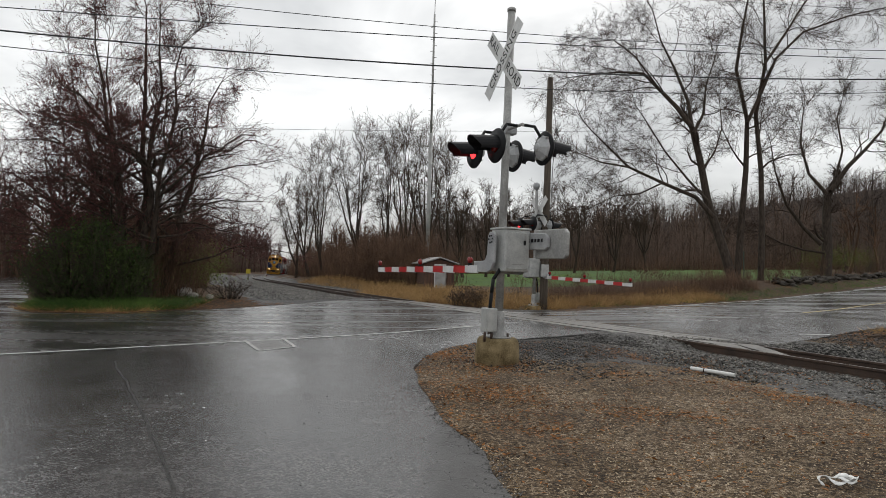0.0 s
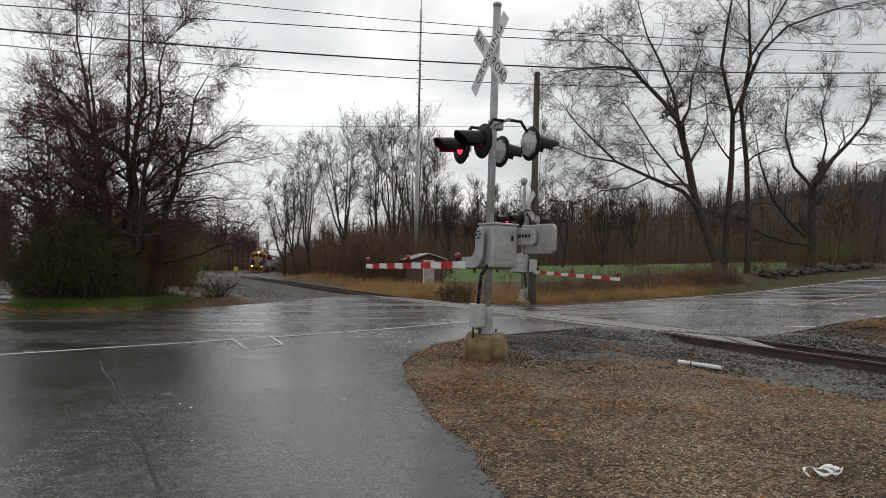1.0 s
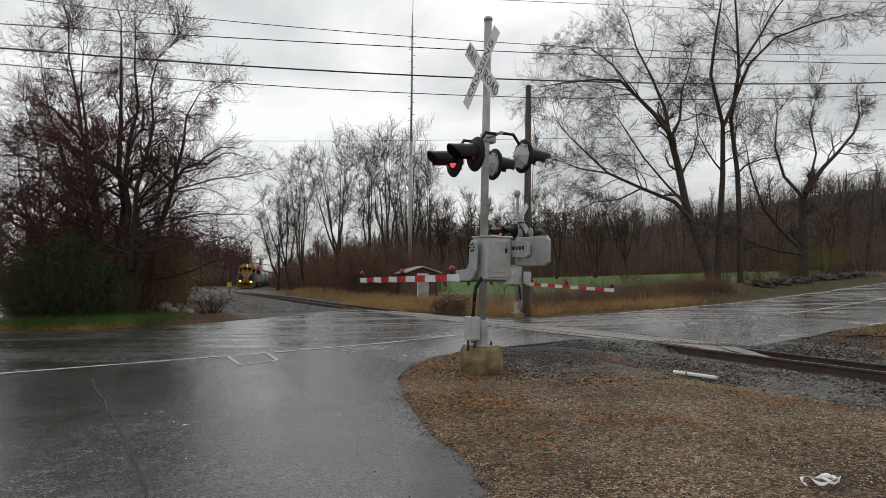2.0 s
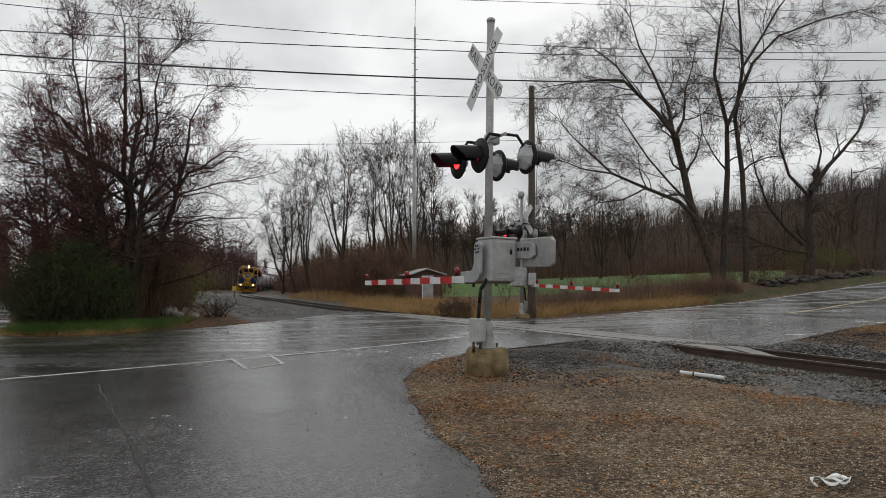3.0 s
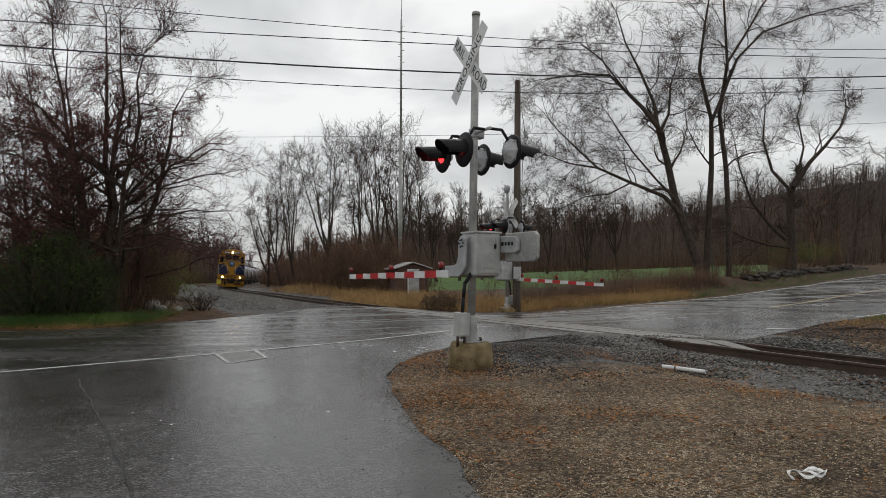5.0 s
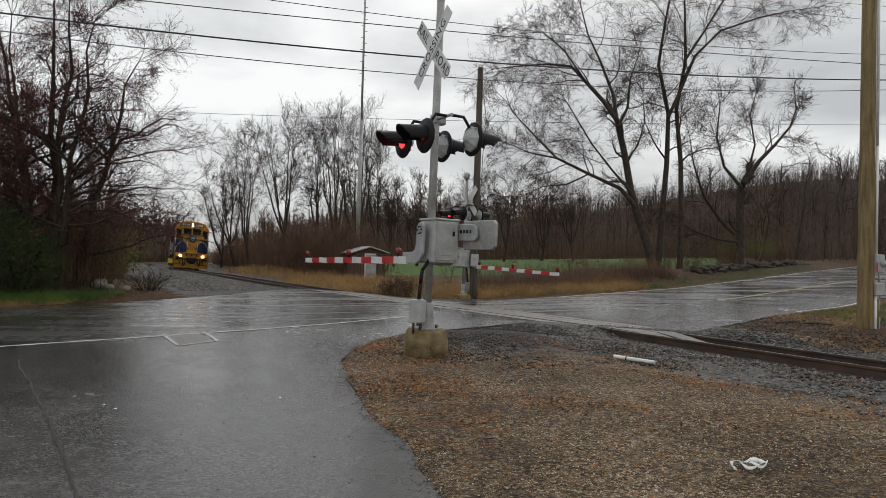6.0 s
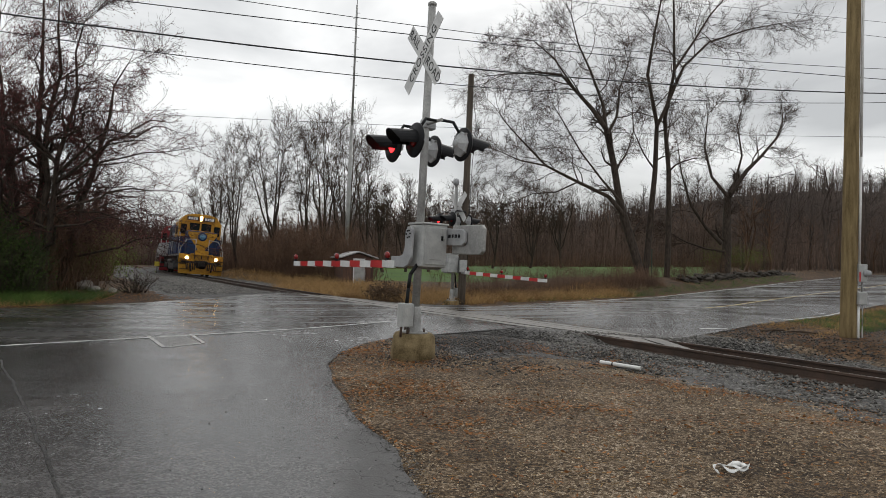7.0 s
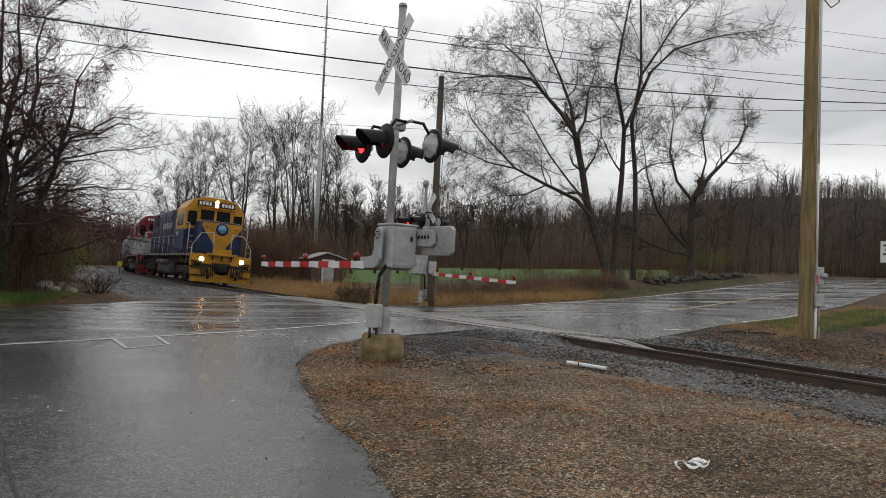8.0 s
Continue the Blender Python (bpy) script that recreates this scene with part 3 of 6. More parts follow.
def flasher(parent, x, y, z, face, lit):
    """A round lamp with black background disc and long hood; face -1 or 1 along local x."""
    m = Matrix.Translation((x, y, z)) @ Matrix.Rotation(radians(90 * face), 4, "Y")
    unit = part("flashing_lamp", lathe([(0.0, 0.02), (0.235, 0.02), (0.25, 0.0), (0.25, -0.012), (0.24, -0.02), (0.0, -0.02)], 28, m), BLACK, parent, "black round lamp background")
    dome = part("housing", lathe([(0.0, -0.125), (0.066, -0.125), (0.070, -0.118), (0.078, -0.116), (0.15, -0.062), (0.185, -0.045), (0.19, -0.021), (0.0, -0.021)], 8, m), PALE_ALU, unit, "grey faceted lamp housing")
    for fc in dome.data.polygons:
        fc.use_smooth = False
    part("boss", lathe([(0.0, -0.145), (0.058, -0.142), (0.066, -0.12), (0.0, -0.12)], 18, m), PALE_ALU, dome, "round boss")
    for k in range(4):
        a = math.radians(45 + 90 * k)
        part("clip", box((0.035, 0.02, 0.05), (0, 0, 0), m @ Matrix.Translation((0.185 * math.cos(a), 0.185 * math.sin(a), -0.035)) @ Matrix.Rotation(a, 4, "Z")), GALV, dome)
    part("lens", lathe([(0.0, 0.05), (0.07, 0.046), (0.105, 0.022), (0.0, 0.022)], 20, m), RED_LIT if lit else RED_LENS, unit, "lit red lens" if lit else "dark red lens")
    # hood: upper part of a tube, cut slanting
    bm = bmesh.new()
    rows_, n = [], 14
    for i in range(n + 1):
        a = math.pi * (-0.12 + 1.24 * i / n)
        reach = 0.30 + 0.14 * max(0.0, math.sin(a)) ** 0.5
        for r in (0.150, 0.141):
            rows_.append((bm.verts.new((r * math.sin(a), r * math.cos(a), 0.02)), bm.verts.new((r * math.sin(a) * 0.9 - 0.03, r * math.cos(a) * 0.92, reach))))
    for i in range(n):
        o0, i0, o1, i1 = rows_[2 * i], rows_[2 * i + 1], rows_[2 * i + 2], rows_[2 * i + 3]
        bm.faces.new((o0[0], o0[1], o1[1], o1[0]))
        bm.faces.new((i0[0], i1[0], i1[1], i0[1]))
        bm.faces.new((o0[1], i0[1], i1[1], o1[1]))
    bmesh.ops.recalc_face_normals(bm, faces=bm.faces)
    up = m @ (Matrix.Rotation(math.pi, 4, "Z") if face > 0 else Matrix.Identity(4))
    bmesh.ops.transform(bm, matrix=up, verts=bm.verts)
    part("hood", bm, BLACK, unit, "long black visor hood")
    return unit


def gate_arm(parent, x, z, y0, y1, drop):
    """The striped arm along local +y with three small red lamps."""
    n = 11
    for i in range(n):
        a, b = y0 + (y1 - y0) * i / n, y0 + (y1 - y0) * (i + 1) / n
        h = 0.115 - 0.02 * i / n
        part("stripe", box((0.03, b - a - 0.002, h), (x, (a + b) / 2, z + drop * (a + b - 2 * y0) / 2 / (y1 - y0))), RED if i % 2 else WHITE, parent, "red stripe" if i % 2 else "white stripe")
    for k in (0.06, 0.50, 0.985):
        y = y0 + (y1 - y0) * k
        zz = z + drop * k + 0.055
        lamp = part("arm_lamp", box((0.06, 0.03, 0.05), (x, y, zz + 0.02), None, 0.006, 1), BLACK, parent, "small gate arm lamp")
        part("lens", lathe([(0.0, -0.035), (0.045, -0.03), (0.055, 0.0), (0.045, 0.03), (0.0, 0.035)], 14, Matrix.Translation((x, y, zz + 0.085)) @ Matrix.Rotation(radians(90), 4, "Y")), RED_LENS, lamp, "red lamp lens")


def crossing_signal(m, label, height, bell, buck_z, arm, drop):
    t = thing("crossing_signal", m, label, "crossing signal", "crossing signals")
    # concrete foundation with chipped rim
    bm = lathe([(0.33, -0.25), (0.325, 0.05), (0.31, 0.24), (0.285, 0.285), (0.0, 0.29)], 10)
    for v in bm.verts:
        v.co += noise.noise_vector(v.co * 6) * 0.018
    part("foundation", bm, CONCRETE, t, "chipped stained concrete footing")
    part("base_casting", lathe([(0.20, 0.29), (0.20, 0.31), (0.11, 0.33), (0.085, 0.5), (0.085, 0.66), (0.065, 0.68), (0.0, 0.68)], 16), GALV, t)
    for a in range(4):
        c, s = 0.165 * math.cos(a * math.pi / 2 + 0.5), 0.165 * math.sin(a * math.pi / 2 + 0.5)
        part("anchor_bolt", rod((c, s, 0.28), (c, s, 0.37), 0.018, segs=6), RAIL, t, "rusty anchor bolt")
    part("mast", rod((0, 0, 0.3), (0, 0, height), 0.06, 0.057, 18), GALV, t, "grey steel tube mast")
    if bell:
        part("bell", lathe([(0.0, -0.07), (0.06, -0.07), (0.13, -0.03), (0.14, 0.03), (0.10, 0.09), (0.0, 0.12)], 18, Matrix.Translation((0, 0, height + 0.17)) @ Matrix.Rotation(radians(90), 4, "Y")), ALU, t, "round grey warning bell")
        part("bell_bracket", rod((0, 0, height), (0, 0, height + 0.1), 0.035), GALV, t)
    else:
        part("mast_cap", lathe([(0.064, -0.03), (0.066, 0.012), (0.05, 0.03), (0.0, 0.034)], 16, Matrix.Translation((0, 0, height))), GALV, t)
    crossbuck(t, -0.10, buck_z)
    part("sign_clamp", box((0.03, 0.15, 0.05), (-0.06, 0, buck_z + 0.02), None, 0.006, 1), GALV, t)
    # lamp cross arms
    zl = 3.12
    part("junction_box", box((0.22, 0.13, 0.15), (0.04, 0, zl + 0.27), None, 0.025), ALU, t, "cast lamp junction box")
    part("lamp_arm", pipe([(0, -0.46, zl + 0.27), (0, 0.46, zl + 0.27)], 0.024), GALV, t)
    for face, x in ((-1, -0.35), (1, 0.40)):
        for y in ((-0.33, 0.33) if face < 0 else (-0.42, 0.42)):
            part("lamp_bracket", pipe([(0, y, zl + 0.27), (x * 0.55, y, zl + 0.27), (x - 0.07 * face, y, zl + 0.13)], 0.022), BLACK, t)
            flasher(t, x, y, zl - (0.03 if face > 0 else 0.06), face, (y > 0) == (face < 0))
    # gate mechanism
    cab = part("mechanism_case", box((0.41, 0.45, 0.62), (0.13, -0.02, 1.58), None, 0.02), BOXPAINT, t, "grey steel gate mechanism case")
    part("door", box((0.36, 0.02, 0.55), (0.13, -0.252, 1.58), None, 0.012), BOXPAINT, cab, "hinged case door")
    part("latch", box((0.03, 0.03, 0.07), (0.23, -0.272, 1.70), None, 0.006, 1), BLACK, cab, "black latch")
    part("hasp", box((0.012, 0.012, 0.12), (0.24, -0.268, 1.78)), GALV, cab)
    part("name_strip", box((0.2, 0.004, 0.014), (0.13, -0.2645, 1.38)), GALV, cab, "unreadable strip of raised lettering")
    part("lid", box((0.44, 0.48, 0.03), (0.13, -0.02, 1.905), None, 0.01), BOXPAINT, cab)
    part("shaft_housing", lathe([(0.0, -0.3), (0.11, -0.3), (0.12, 0.3), (0.0, 0.3)], 16, Matrix.Translation((0.15, -0.02, 1.29)) @ Matrix.Rotation(radians(90), 4, "Y") @ Matrix.Diagonal((0.5, 1, 0.6, 1))), GALV, cab)
    # arm bracket on the traffic side: goose neck
    neck = [(-0.10, 0.16), (-0.05, 0.22), (0.05, 0.22), (0.10, 0.16), (0.11, -0.10), (0.16, -0.19), (0.24, -0.215), (0.52, -0.225), (0.52, -0.385), (0.10, -0.385), (-0.02, -0.34), (-0.09, -0.24)]
    side = Matrix(((0, 0, -1, -0.165), (1, 0, 0, 0.0), (0, 1, 0, 1.63), (0, 0, 0, 1)))
    neckob = part("arm_bracket", plate(neck, 0.045, side, 0.008), ALU, t, "goose-neck cast arm bracket")
    for a in range(6):
        c, s = 0.055 * math.cos(a), 0.055 * math.sin(a)
        part("bolt", rod((-0.185, c, 1.74 + s), (-0.202, c, 1.74 + s), 0.013, segs=6), BLACK, neckob)
    gate_arm(t, -0.175, 1.29, 0.40, arm, drop)
    # counterweight on the far side, reaching back
    cw = part("counterweight_arm", plate([(0.2, 0.14), (-0.62, 0.10), (-0.70, 0.04), (-0.70, -0.10), (-0.62, -0.14), (0.2, -0.12)], 0.05, Matrix(((0, 0, -1, 0.36), (1, 0, 0, 0.0), (0, 1, 0, 1.74), (0, 0, 0, 1))), 0.01), ALU, t, "cast counterweight arm with unreadable lettering")
    for i, w in enumerate((0.035, 0.05, 0.04, 0.055, 0.035)):
        part("lettering_bar", box((0.008, w, 0.05), (0.332, -0.56 + 0.085 * i, 1.74)), BLACK, cw)
    part("counterweight", plate([(-0.30, 0.20), (-1.02, 0.20), (-1.08, 0.15), (-1.08, -0.17), (-1.02, -0.22), (-0.30, -0.22)], 0.06, Matrix(((0, 0, -1, 0.42), (1, 0, 0, 0.0), (0, 1, 0, 1.70), (0, 0, 0, 1))), 0.012), GALV, t, "flat grey counterweight plate")
    # base junction box, conduit and a small box on the mast
    jb = part("terminal_box", box((0.18, 0.18, 0.34), (-0.22, -0.10, 0.56), None, 0.012), BOXPAINT, t, "grey terminal box")
    part("cover", box((0.15, 0.012, 0.31), (-0.22, -0.194, 0.56), None, 0.006, 1), BOXPAINT, jb)
    for dx in (-0.06, 0.05):
        part("box_foot", rod((-0.22 + dx, -0.10, 0.24), (-0.22 + dx, -0.10, 0.41), 0.02, segs=8), RAIL, jb)
    part("conduit", pipe([(-0.21, -0.10, 0.72), (-0.20, -0.11, 0.95), (-0.17, -0.09, 1.15), (-0.06, -0.08, 1.30)], 0.028), BLACK, t, "black flexible conduit")
    part("mast_box", box((0.045, 0.03, 0.24), (-0.045, -0.06, 2.52), None, 0.006, 1), GALV, t)
    return t


def upright(base, lean_x, lean_y, turn):
    """A pose at base, leaning by degrees to world x and y, then turned."""
    return Matrix.Translation(base) @ Matrix.Rotation(radians(lean_x), 4, "Y") @ Matrix.Rotation(radians(-lean_y), 4, "X") @ Matrix.Rotation(radians(turn), 4, "Z")


crossing_signal(upright((0.775, 9.7, 0.27), 1.6, 0, 24.8), "grey railway crossing signal with crossbuck and lowered gate arm", 5.20, False, 4.42, 4.98, -0.12)
crossing_signal(upright((3.10, 22.6, 0.0), 0.9, 0, 204.8), "farther railway crossing signal with bell and lowered gate arm", 4.25, True, 3.55, 4.75, -0.10)


# ---------------------------------------------------------------- train
LOCO_YELLOW = mat("engine_yellow", (0.20, 0.085, 0.008), (0.50, 0.255, 0.022), 0.5, 1.6, 14, 0.05, spec=0.25, grain=0.5, lo=0.30, hi=0.58)
LOCO_BLUE = mat("engine_blue", (0.006, 0.012, 0.030), (0.014, 0.036, 0.115), 0.5, 1.5, 30, 0.05, spec=0.25)
LOCO_RED = mat("engine_red", (0.16, 0.012, 0.018), (0.32, 0.028, 0.035), 0.5, 1.5, 30, 0.05, spec=0.25)
LOCO_WHITE = mat("engine_grey_white", (0.22, 0.22, 0.22), (0.44, 0.44, 0.43), 0.5, 1.5, 30, 0.05, spec=0.25)
UNDER = mat("sooty_steel", (0.008, 0.007, 0.006), (0.034, 0.029, 0.025), 0.7, 3, 40, 0.3, spec=0.2)
TANK = mat("tank_grey", (0.16, 0.16, 0.165), (0.34, 0.34, 0.345), 0.5, 0.6, 30, 0.05)
GLASS = mat("dark_cab_glass", (0.004, 0.005, 0.006), (0.010, 0.012, 0.013), 0.2, 3, 30, 0, spec=0.08)
HEADLIGHT = glow("lit_headlight", (1.0, 0.60, 0.22), 9.0)
TANK_DULL = mat("dull_grey_tank", (0.03, 0.03, 0.031), (0.095, 0.093, 0.092), 0.45, 1.5, 30, 0.1, spec=0.3)
LOGO = mat("emblem_blue", (0.05, 0.2, 0.36), (0.25, 0.45, 0.6), 0.4, 9, 30, 0)


def locomotive(label, main, trim, stripe_mat, lit, upper):
    """A road-switcher engine: local +x ahead, z up from the rail heads, origin amidships."""
    t = thing("locomotive", Matrix.Identity(4), label, "locomotive", "train vehicles")
    part("deck", box((16.6, 3.0, 0.16), (0, 0, 1.42), None, 0.02), UNDER, t, "dark walkway deck")
    for s in (-1, 1):
        for i in range(26):
            part("edge_mark", box((0.28, 0.012, 0.10), (8.0 - 0.64 * i, 1.504 * s, 1.42)), LOCO_WHITE, t)
    part("sill", box((16.2, 2.3, 0.34), (0, 0, 1.19)), UNDER, t)
    part("fuel_tank", box((4.4, 2.5, 0.72), (-0.3, 0, 0.68), None, 0.2, 3), TANK_DULL, t, "dull grey fuel tank")
    for s in (-1, 1):
        part("air_reservoir", rod((-2.3, 1.2 * s, 1.0), (1.7, 1.2 * s, 1.0), 0.17, segs=14), TANK_DULL, t, "long grey air tank")
    # cab with chamfered roof
    sec = [(-1.5, 1.5), (1.5, 1.5), (1.5, 3.92), (1.12, 4.42), (0.5, 4.58), (-0.5, 4.58), (-1.12, 4.42), (-1.5, 3.92)]
    ahead = Matrix(((0, 0, 1, 4.9), (1, 0, 0, 0), (0, 1, 0, 0), (0, 0, 0, 1)))
    cab = part("cab", plate(sec, 2.5, ahead, 0.03), trim, t, "cab with sloped roof edges")
    for s in (-1, 1):
        part("lower_panel", plate([(1.0 * s, 1.52), (1.49 * s, 1.52), (1.49 * s, 2.72), (1.3 * s, 2.82), (1.0 * s, 2.82)], 0.02, Matrix(((0, 0, 1, 6.162), (1, 0, 0, 0), (0, 1, 0, 0), (0, 0, 0, 1)))), main, cab, "blue cab front panel")
        part("front_window", box((0.03, 0.70, 0.54), (6.165, 0.41 * s, 3.62), None, 0.01), GLASS, cab, "dark windscreen pane")
        part("corner_window", box((0.03, 0.42, 0.74), (6.165, 1.17 * s, 3.38), None, 0.06), GLASS, cab, "dark rounded cab window")
        part("side_window", box((1.5, 0.03, 0.62), (4.9, 1.505 * s, 3.3), None, 0.02), GLASS, cab, "dark cab side window")
        part("lower_ledge", box((0.03, 0.5, 0.06), (6.18, 1.16 * s, 2.86)), trim, cab)
        part("side_panel", box((2.46, 0.02, 1.28), (4.9, 1.505 * s, 2.15)), main, cab)
        board = part("number_board", box((0.06, 0.80, 0.28), (6.17, 0.58 * s, 4.22), None, 0.02), BLACK, cab, "black number board")
        for k in range(4):
            part("number_bar", box((0.01, 0.12, 0.18), (6.205, 0.58 * s - 0.255 + 0.17 * k, 4.22)), WHITE, board, "white bar in place of a figure")
        part("window_frame", box((0.02, 0.78, 0.64), (6.155, 0.41 * s, 3.62), None, 0.01), trim, cab)
    part("visor", box((0.16, 2.0, 0.05), (6.2, 0, 4.03), None, 0.01), trim, cab)
    hl = part("headlight_housing", box((0.08, 0.26, 0.42), (6.18, 0, 4.24), None, 0.03), BLACK, cab)
    for z in (4.14, 4.34):
        part("headlight", lathe([(0.0, 0.03), (0.10, 0.02), (0.105, 0.0), (0.0, 0.0)], 16, Matrix.Translation((6.225, 0, z)) @ Matrix.Rotation(radians(90), 4, "Y")), HEADLIGHT if lit else GLASS, hl, "lit warm headlight" if lit else "")
    # low nose with the pointed colour field
    part("nose", box((1.75, 2.02, 1.72), (7.03, 0, 2.36), None, 0.09, 3), main, t, "low nose of the engine")
    part("nose_field", plate([(-0.99, 3.14), (-0.99, 2.92), (-0.27, 1.92), (-0.27, 1.6), (0.27, 1.6), (0.27, 1.92), (0.99, 2.92), (0.99, 3.14)], 0.012, Matrix(((0, 0, 1, 7.91), (1, 0, 0, 0), (0, 1, 0, 0), (0, 0, 0, 1)))), stripe_mat, t, "pointed colour field on the nose")
    part("nose_top", box((1.6, 1.8, 0.02), (7.0, 0, 3.225)), stripe_mat, t)
    emblem = part("emblem", lathe([(0.0, 0.012), (0.30, 0.012), (0.31, 0.0), (0.0, 0.0)], 24, Matrix.Translation((7.92, 0, 2.82)) @ Matrix.Rotation(radians(90), 4, "Y")), LOCO_BLUE, t, "round blue emblem")
    part("emblem_field", lathe([(0.0, 0.006), (0.21, 0.006), (0.21, 0.0), (0.0, 0.0)], 24, Matrix.Translation((7.933, 0, 2.84)) @ Matrix.Rotation(radians(90), 4, "Y")), LOGO, emblem)
    for s in (-1, 1):
        part("marker_lamp", lathe([(0.0, 0.05), (0.09, 0.04), (0.11, 0.0), (0.0, 0.0)], 14, Matrix.Translation((7.915, 0.74 * s, 2.94)) @ Matrix.Rotation(radians(90), 4, "Y")), trim, t)
    # long hood
    part("long_hood", box((11.4, 1.95, 2.75), (-2.1, 0, 2.88), None, 0.12, 3), main, t, "long engine hood")
    if upper:
        part("upper_band", box((11.44, 1.99, 1.35), (-2.1, 0, 3.6), None, 0.12, 3), upper, t, "red upper half of the hood")
    for i in range(9):
        for s in (-1, 1):
            part("hood_door", box((0.62, 0.03, 1.5), (2.6 - i * 1.1, 0.985 * s, 2.4), None, 0.01, 1), main, t)
    for s in (-1, 1):
        part("radiator_grille", box((1.7, 0.05, 0.8), (-6.3, 0.99 * s, 3.7)), UNDER, t)
        part("air_grille", box((1.2, 0.05, 0.8), (2.6, 0.99 * s, 3.75)), UNDER, t)
    for i in range(3):
        part("roof_fan", lathe([(0.0, 0.2), (0.5, 0.2), (0.56, 0.1), (0.56, -0.05), (0.0, -0.05)], 18, pose(-7.0 + i * 1.35, 0, 4.27)), UNDER, t)
    part("exhaust_hood", box((2.2, 0.9, 0.22), (0.6, 0, 4.36), None, 0.06), UNDER, t)
    # hand rails
    for s in (-1, 1):
        rail = part("hand_rail", pipe([(3.55, 1.46 * s, 2.5), (-8.1, 1.46 * s, 2.5)], 0.024, 6), LOCO_WHITE, t, "light hand rail")
        for i in range(8):
            part("stanchion", rod((3.4 - i * 1.62, 1.46 * s, 1.46), (3.4 - i * 1.62, 1.46 * s, 2.5), 0.022, segs=6), LOCO_WHITE, rail)
        part("front_rail", pipe([(8.28, 1.45 * s, 0.75), (8.28, 1.45 * s, 1.9), (8.28, 1.05 * s, 2.55), (8.28, 0.45 * s, 2.6), (8.28, 0.42 * s, 1.5)], 0.026, 6), LOCO_WHITE, t, "bent light hand rail")
        part("corner_rail", pipe([(7.3, 1.47 * s, 0.8), (7.3, 1.47 * s, 3.0), (6.4, 1.47 * s, 3.1)], 0.026, 6), LOCO_WHITE, t)
        part("rear_rail", pipe([(-8.28, 1.45 * s, 0.75), (-8.28, 1.45 * s, 2.5), (-8.28, 0.45 * s, 2.5)], 0.026, 6), LOCO_WHITE, t)
        for end in (7.8, -7.8):
            for z in (0.5, 0.82, 1.14):
                part("step", box((0.8, 0.32, 0.05), (end, 1.3 * s, z)), UNDER, t)
    # pilot, coupler, plough, ditch lamps
    part("end_sill", box((0.16, 3.0, 0.62), (8.34, 0, 1.2), None, 0.02), trim, t, "front end sill")
    for s in (-1, 1):
        part("plough", plate([(0.0, 0.14), (1.46 * s, 0.12), (1.5 * s, 0.82), (0.45 * s, 0.88), (0.30 * s, 0.55), (0.0, 0.5)], 0.05, Matrix.Translation((8.66, 0, 0)) @ Matrix.Rotation(radians(7 * s), 4, "Z") @ Matrix(((0, 0, 1, 0), (1, 0, 0, 0), (0, 1, 0, 0), (0, 0, 0, 1)))), trim, t, "pilot plough blade")
        part("hose", pipe([(8.74, 0.75 * s, 0.9), (8.84, 0.72 * s, 0.6), (8.8, 0.66 * s, 0.3)], 0.07, 6), UNDER, t)
        ditch = part("ditch_lamp_case", box((0.1, 0.26, 0.26), (8.45, 0.98 * s, 1.24), None, 0.03), BLACK, t)
        part("ditch_lamp", lathe([(0.0, 0.04), (0.115, 0.03), (0.13, 0.0), (0.0, 0.0)], 16, Matrix.Translation((8.505, 0.98 * s, 1.24)) @ Matrix.Rotation(radians(90), 4, "Y")), HEADLIGHT if lit else GLASS, ditch, "lit warm ditch lamp" if lit else "")
        for z in (0.45, 0.80, 1.12):
            part("pilot_step", box((0.28, 0.5, 0.04), (8.5, 1.2 * s, z)), UNDER, t)
        part("uncoupling_lever", pipe([(8.5, 1.35 * s, 1.02), (8.62, 0.8 * s, 1.0), (8.66, 0.25 * s, 0.95)], 0.022, 6), UNDER, t)
        part("sill_shadow_gap", box((0.04, 0.9, 0.16), (8.45, 0.72 * s, 0.94)), UNDER, t)
    part("sill_gap", box((0.06, 2.7, 0.10), (8.46, 0, 0.93)), UNDER, t, "dark gap above the plough")
    for y in (-1.02, -0.9, -0.58, -0.46, 0.46, 0.58, 0.9, 1.02):
        part("brake_hose", pipe([(8.72, y, 0.98), (8.80, y * 0.98, 0.72), (8.82, y * 0.94, 0.42)], 0.038, 6), UNDER, t)
    part("anticlimber", box((0.22, 1.5, 0.12), (8.48, 0, 1.52), None, 0.02), trim, t, "ribbed front shelf")
    for y in (-0.45, 0, 0.45):
        part("shelf_bracket", box((0.14, 0.06, 0.28), (8.46, y, 1.36)), UNDER, t)
    for s in (-1, 1):
        for z in (1.75, 2.05, 2.35):
            part("ladder_rung", rod((7.5, 1.42 * s, z), (8.2, 1.42 * s, z), 0.022, segs=6), trim, t)
        for i in range(11):
            part("door_seam", box((0.035, 0.02, 2.3), (3.4 - i * 1.05, 0.992 * s, 2.75)), UNDER, t)
        part("hood_vent", box((1.5, 0.05, 0.55), (0.2, 0.99 * s, 3.85)), UNDER, t)
        for k, w in enumerate((0.3, 0.42, 0.36, 0.3, 0.42)):
            part("lettering_bar", box((w, 0.012, 0.34), (-0.6 - k * 0.62, 0.99 * s + 0.02 * s, 3.25)), LOCO_WHITE if lit else trim, t, "unreadable pale lettering")
        part("number_panel", box((0.5, 0.012, 0.2), (4.5, 1.52 * s, 2.55)), LOCO_WHITE, cab, "pale panel under the cab window")
    part("coupler", box((0.8, 0.34, 0.36), (8.75, 0, 0.84), None, 0.06), UNDER, t, "dark knuckle coupler")
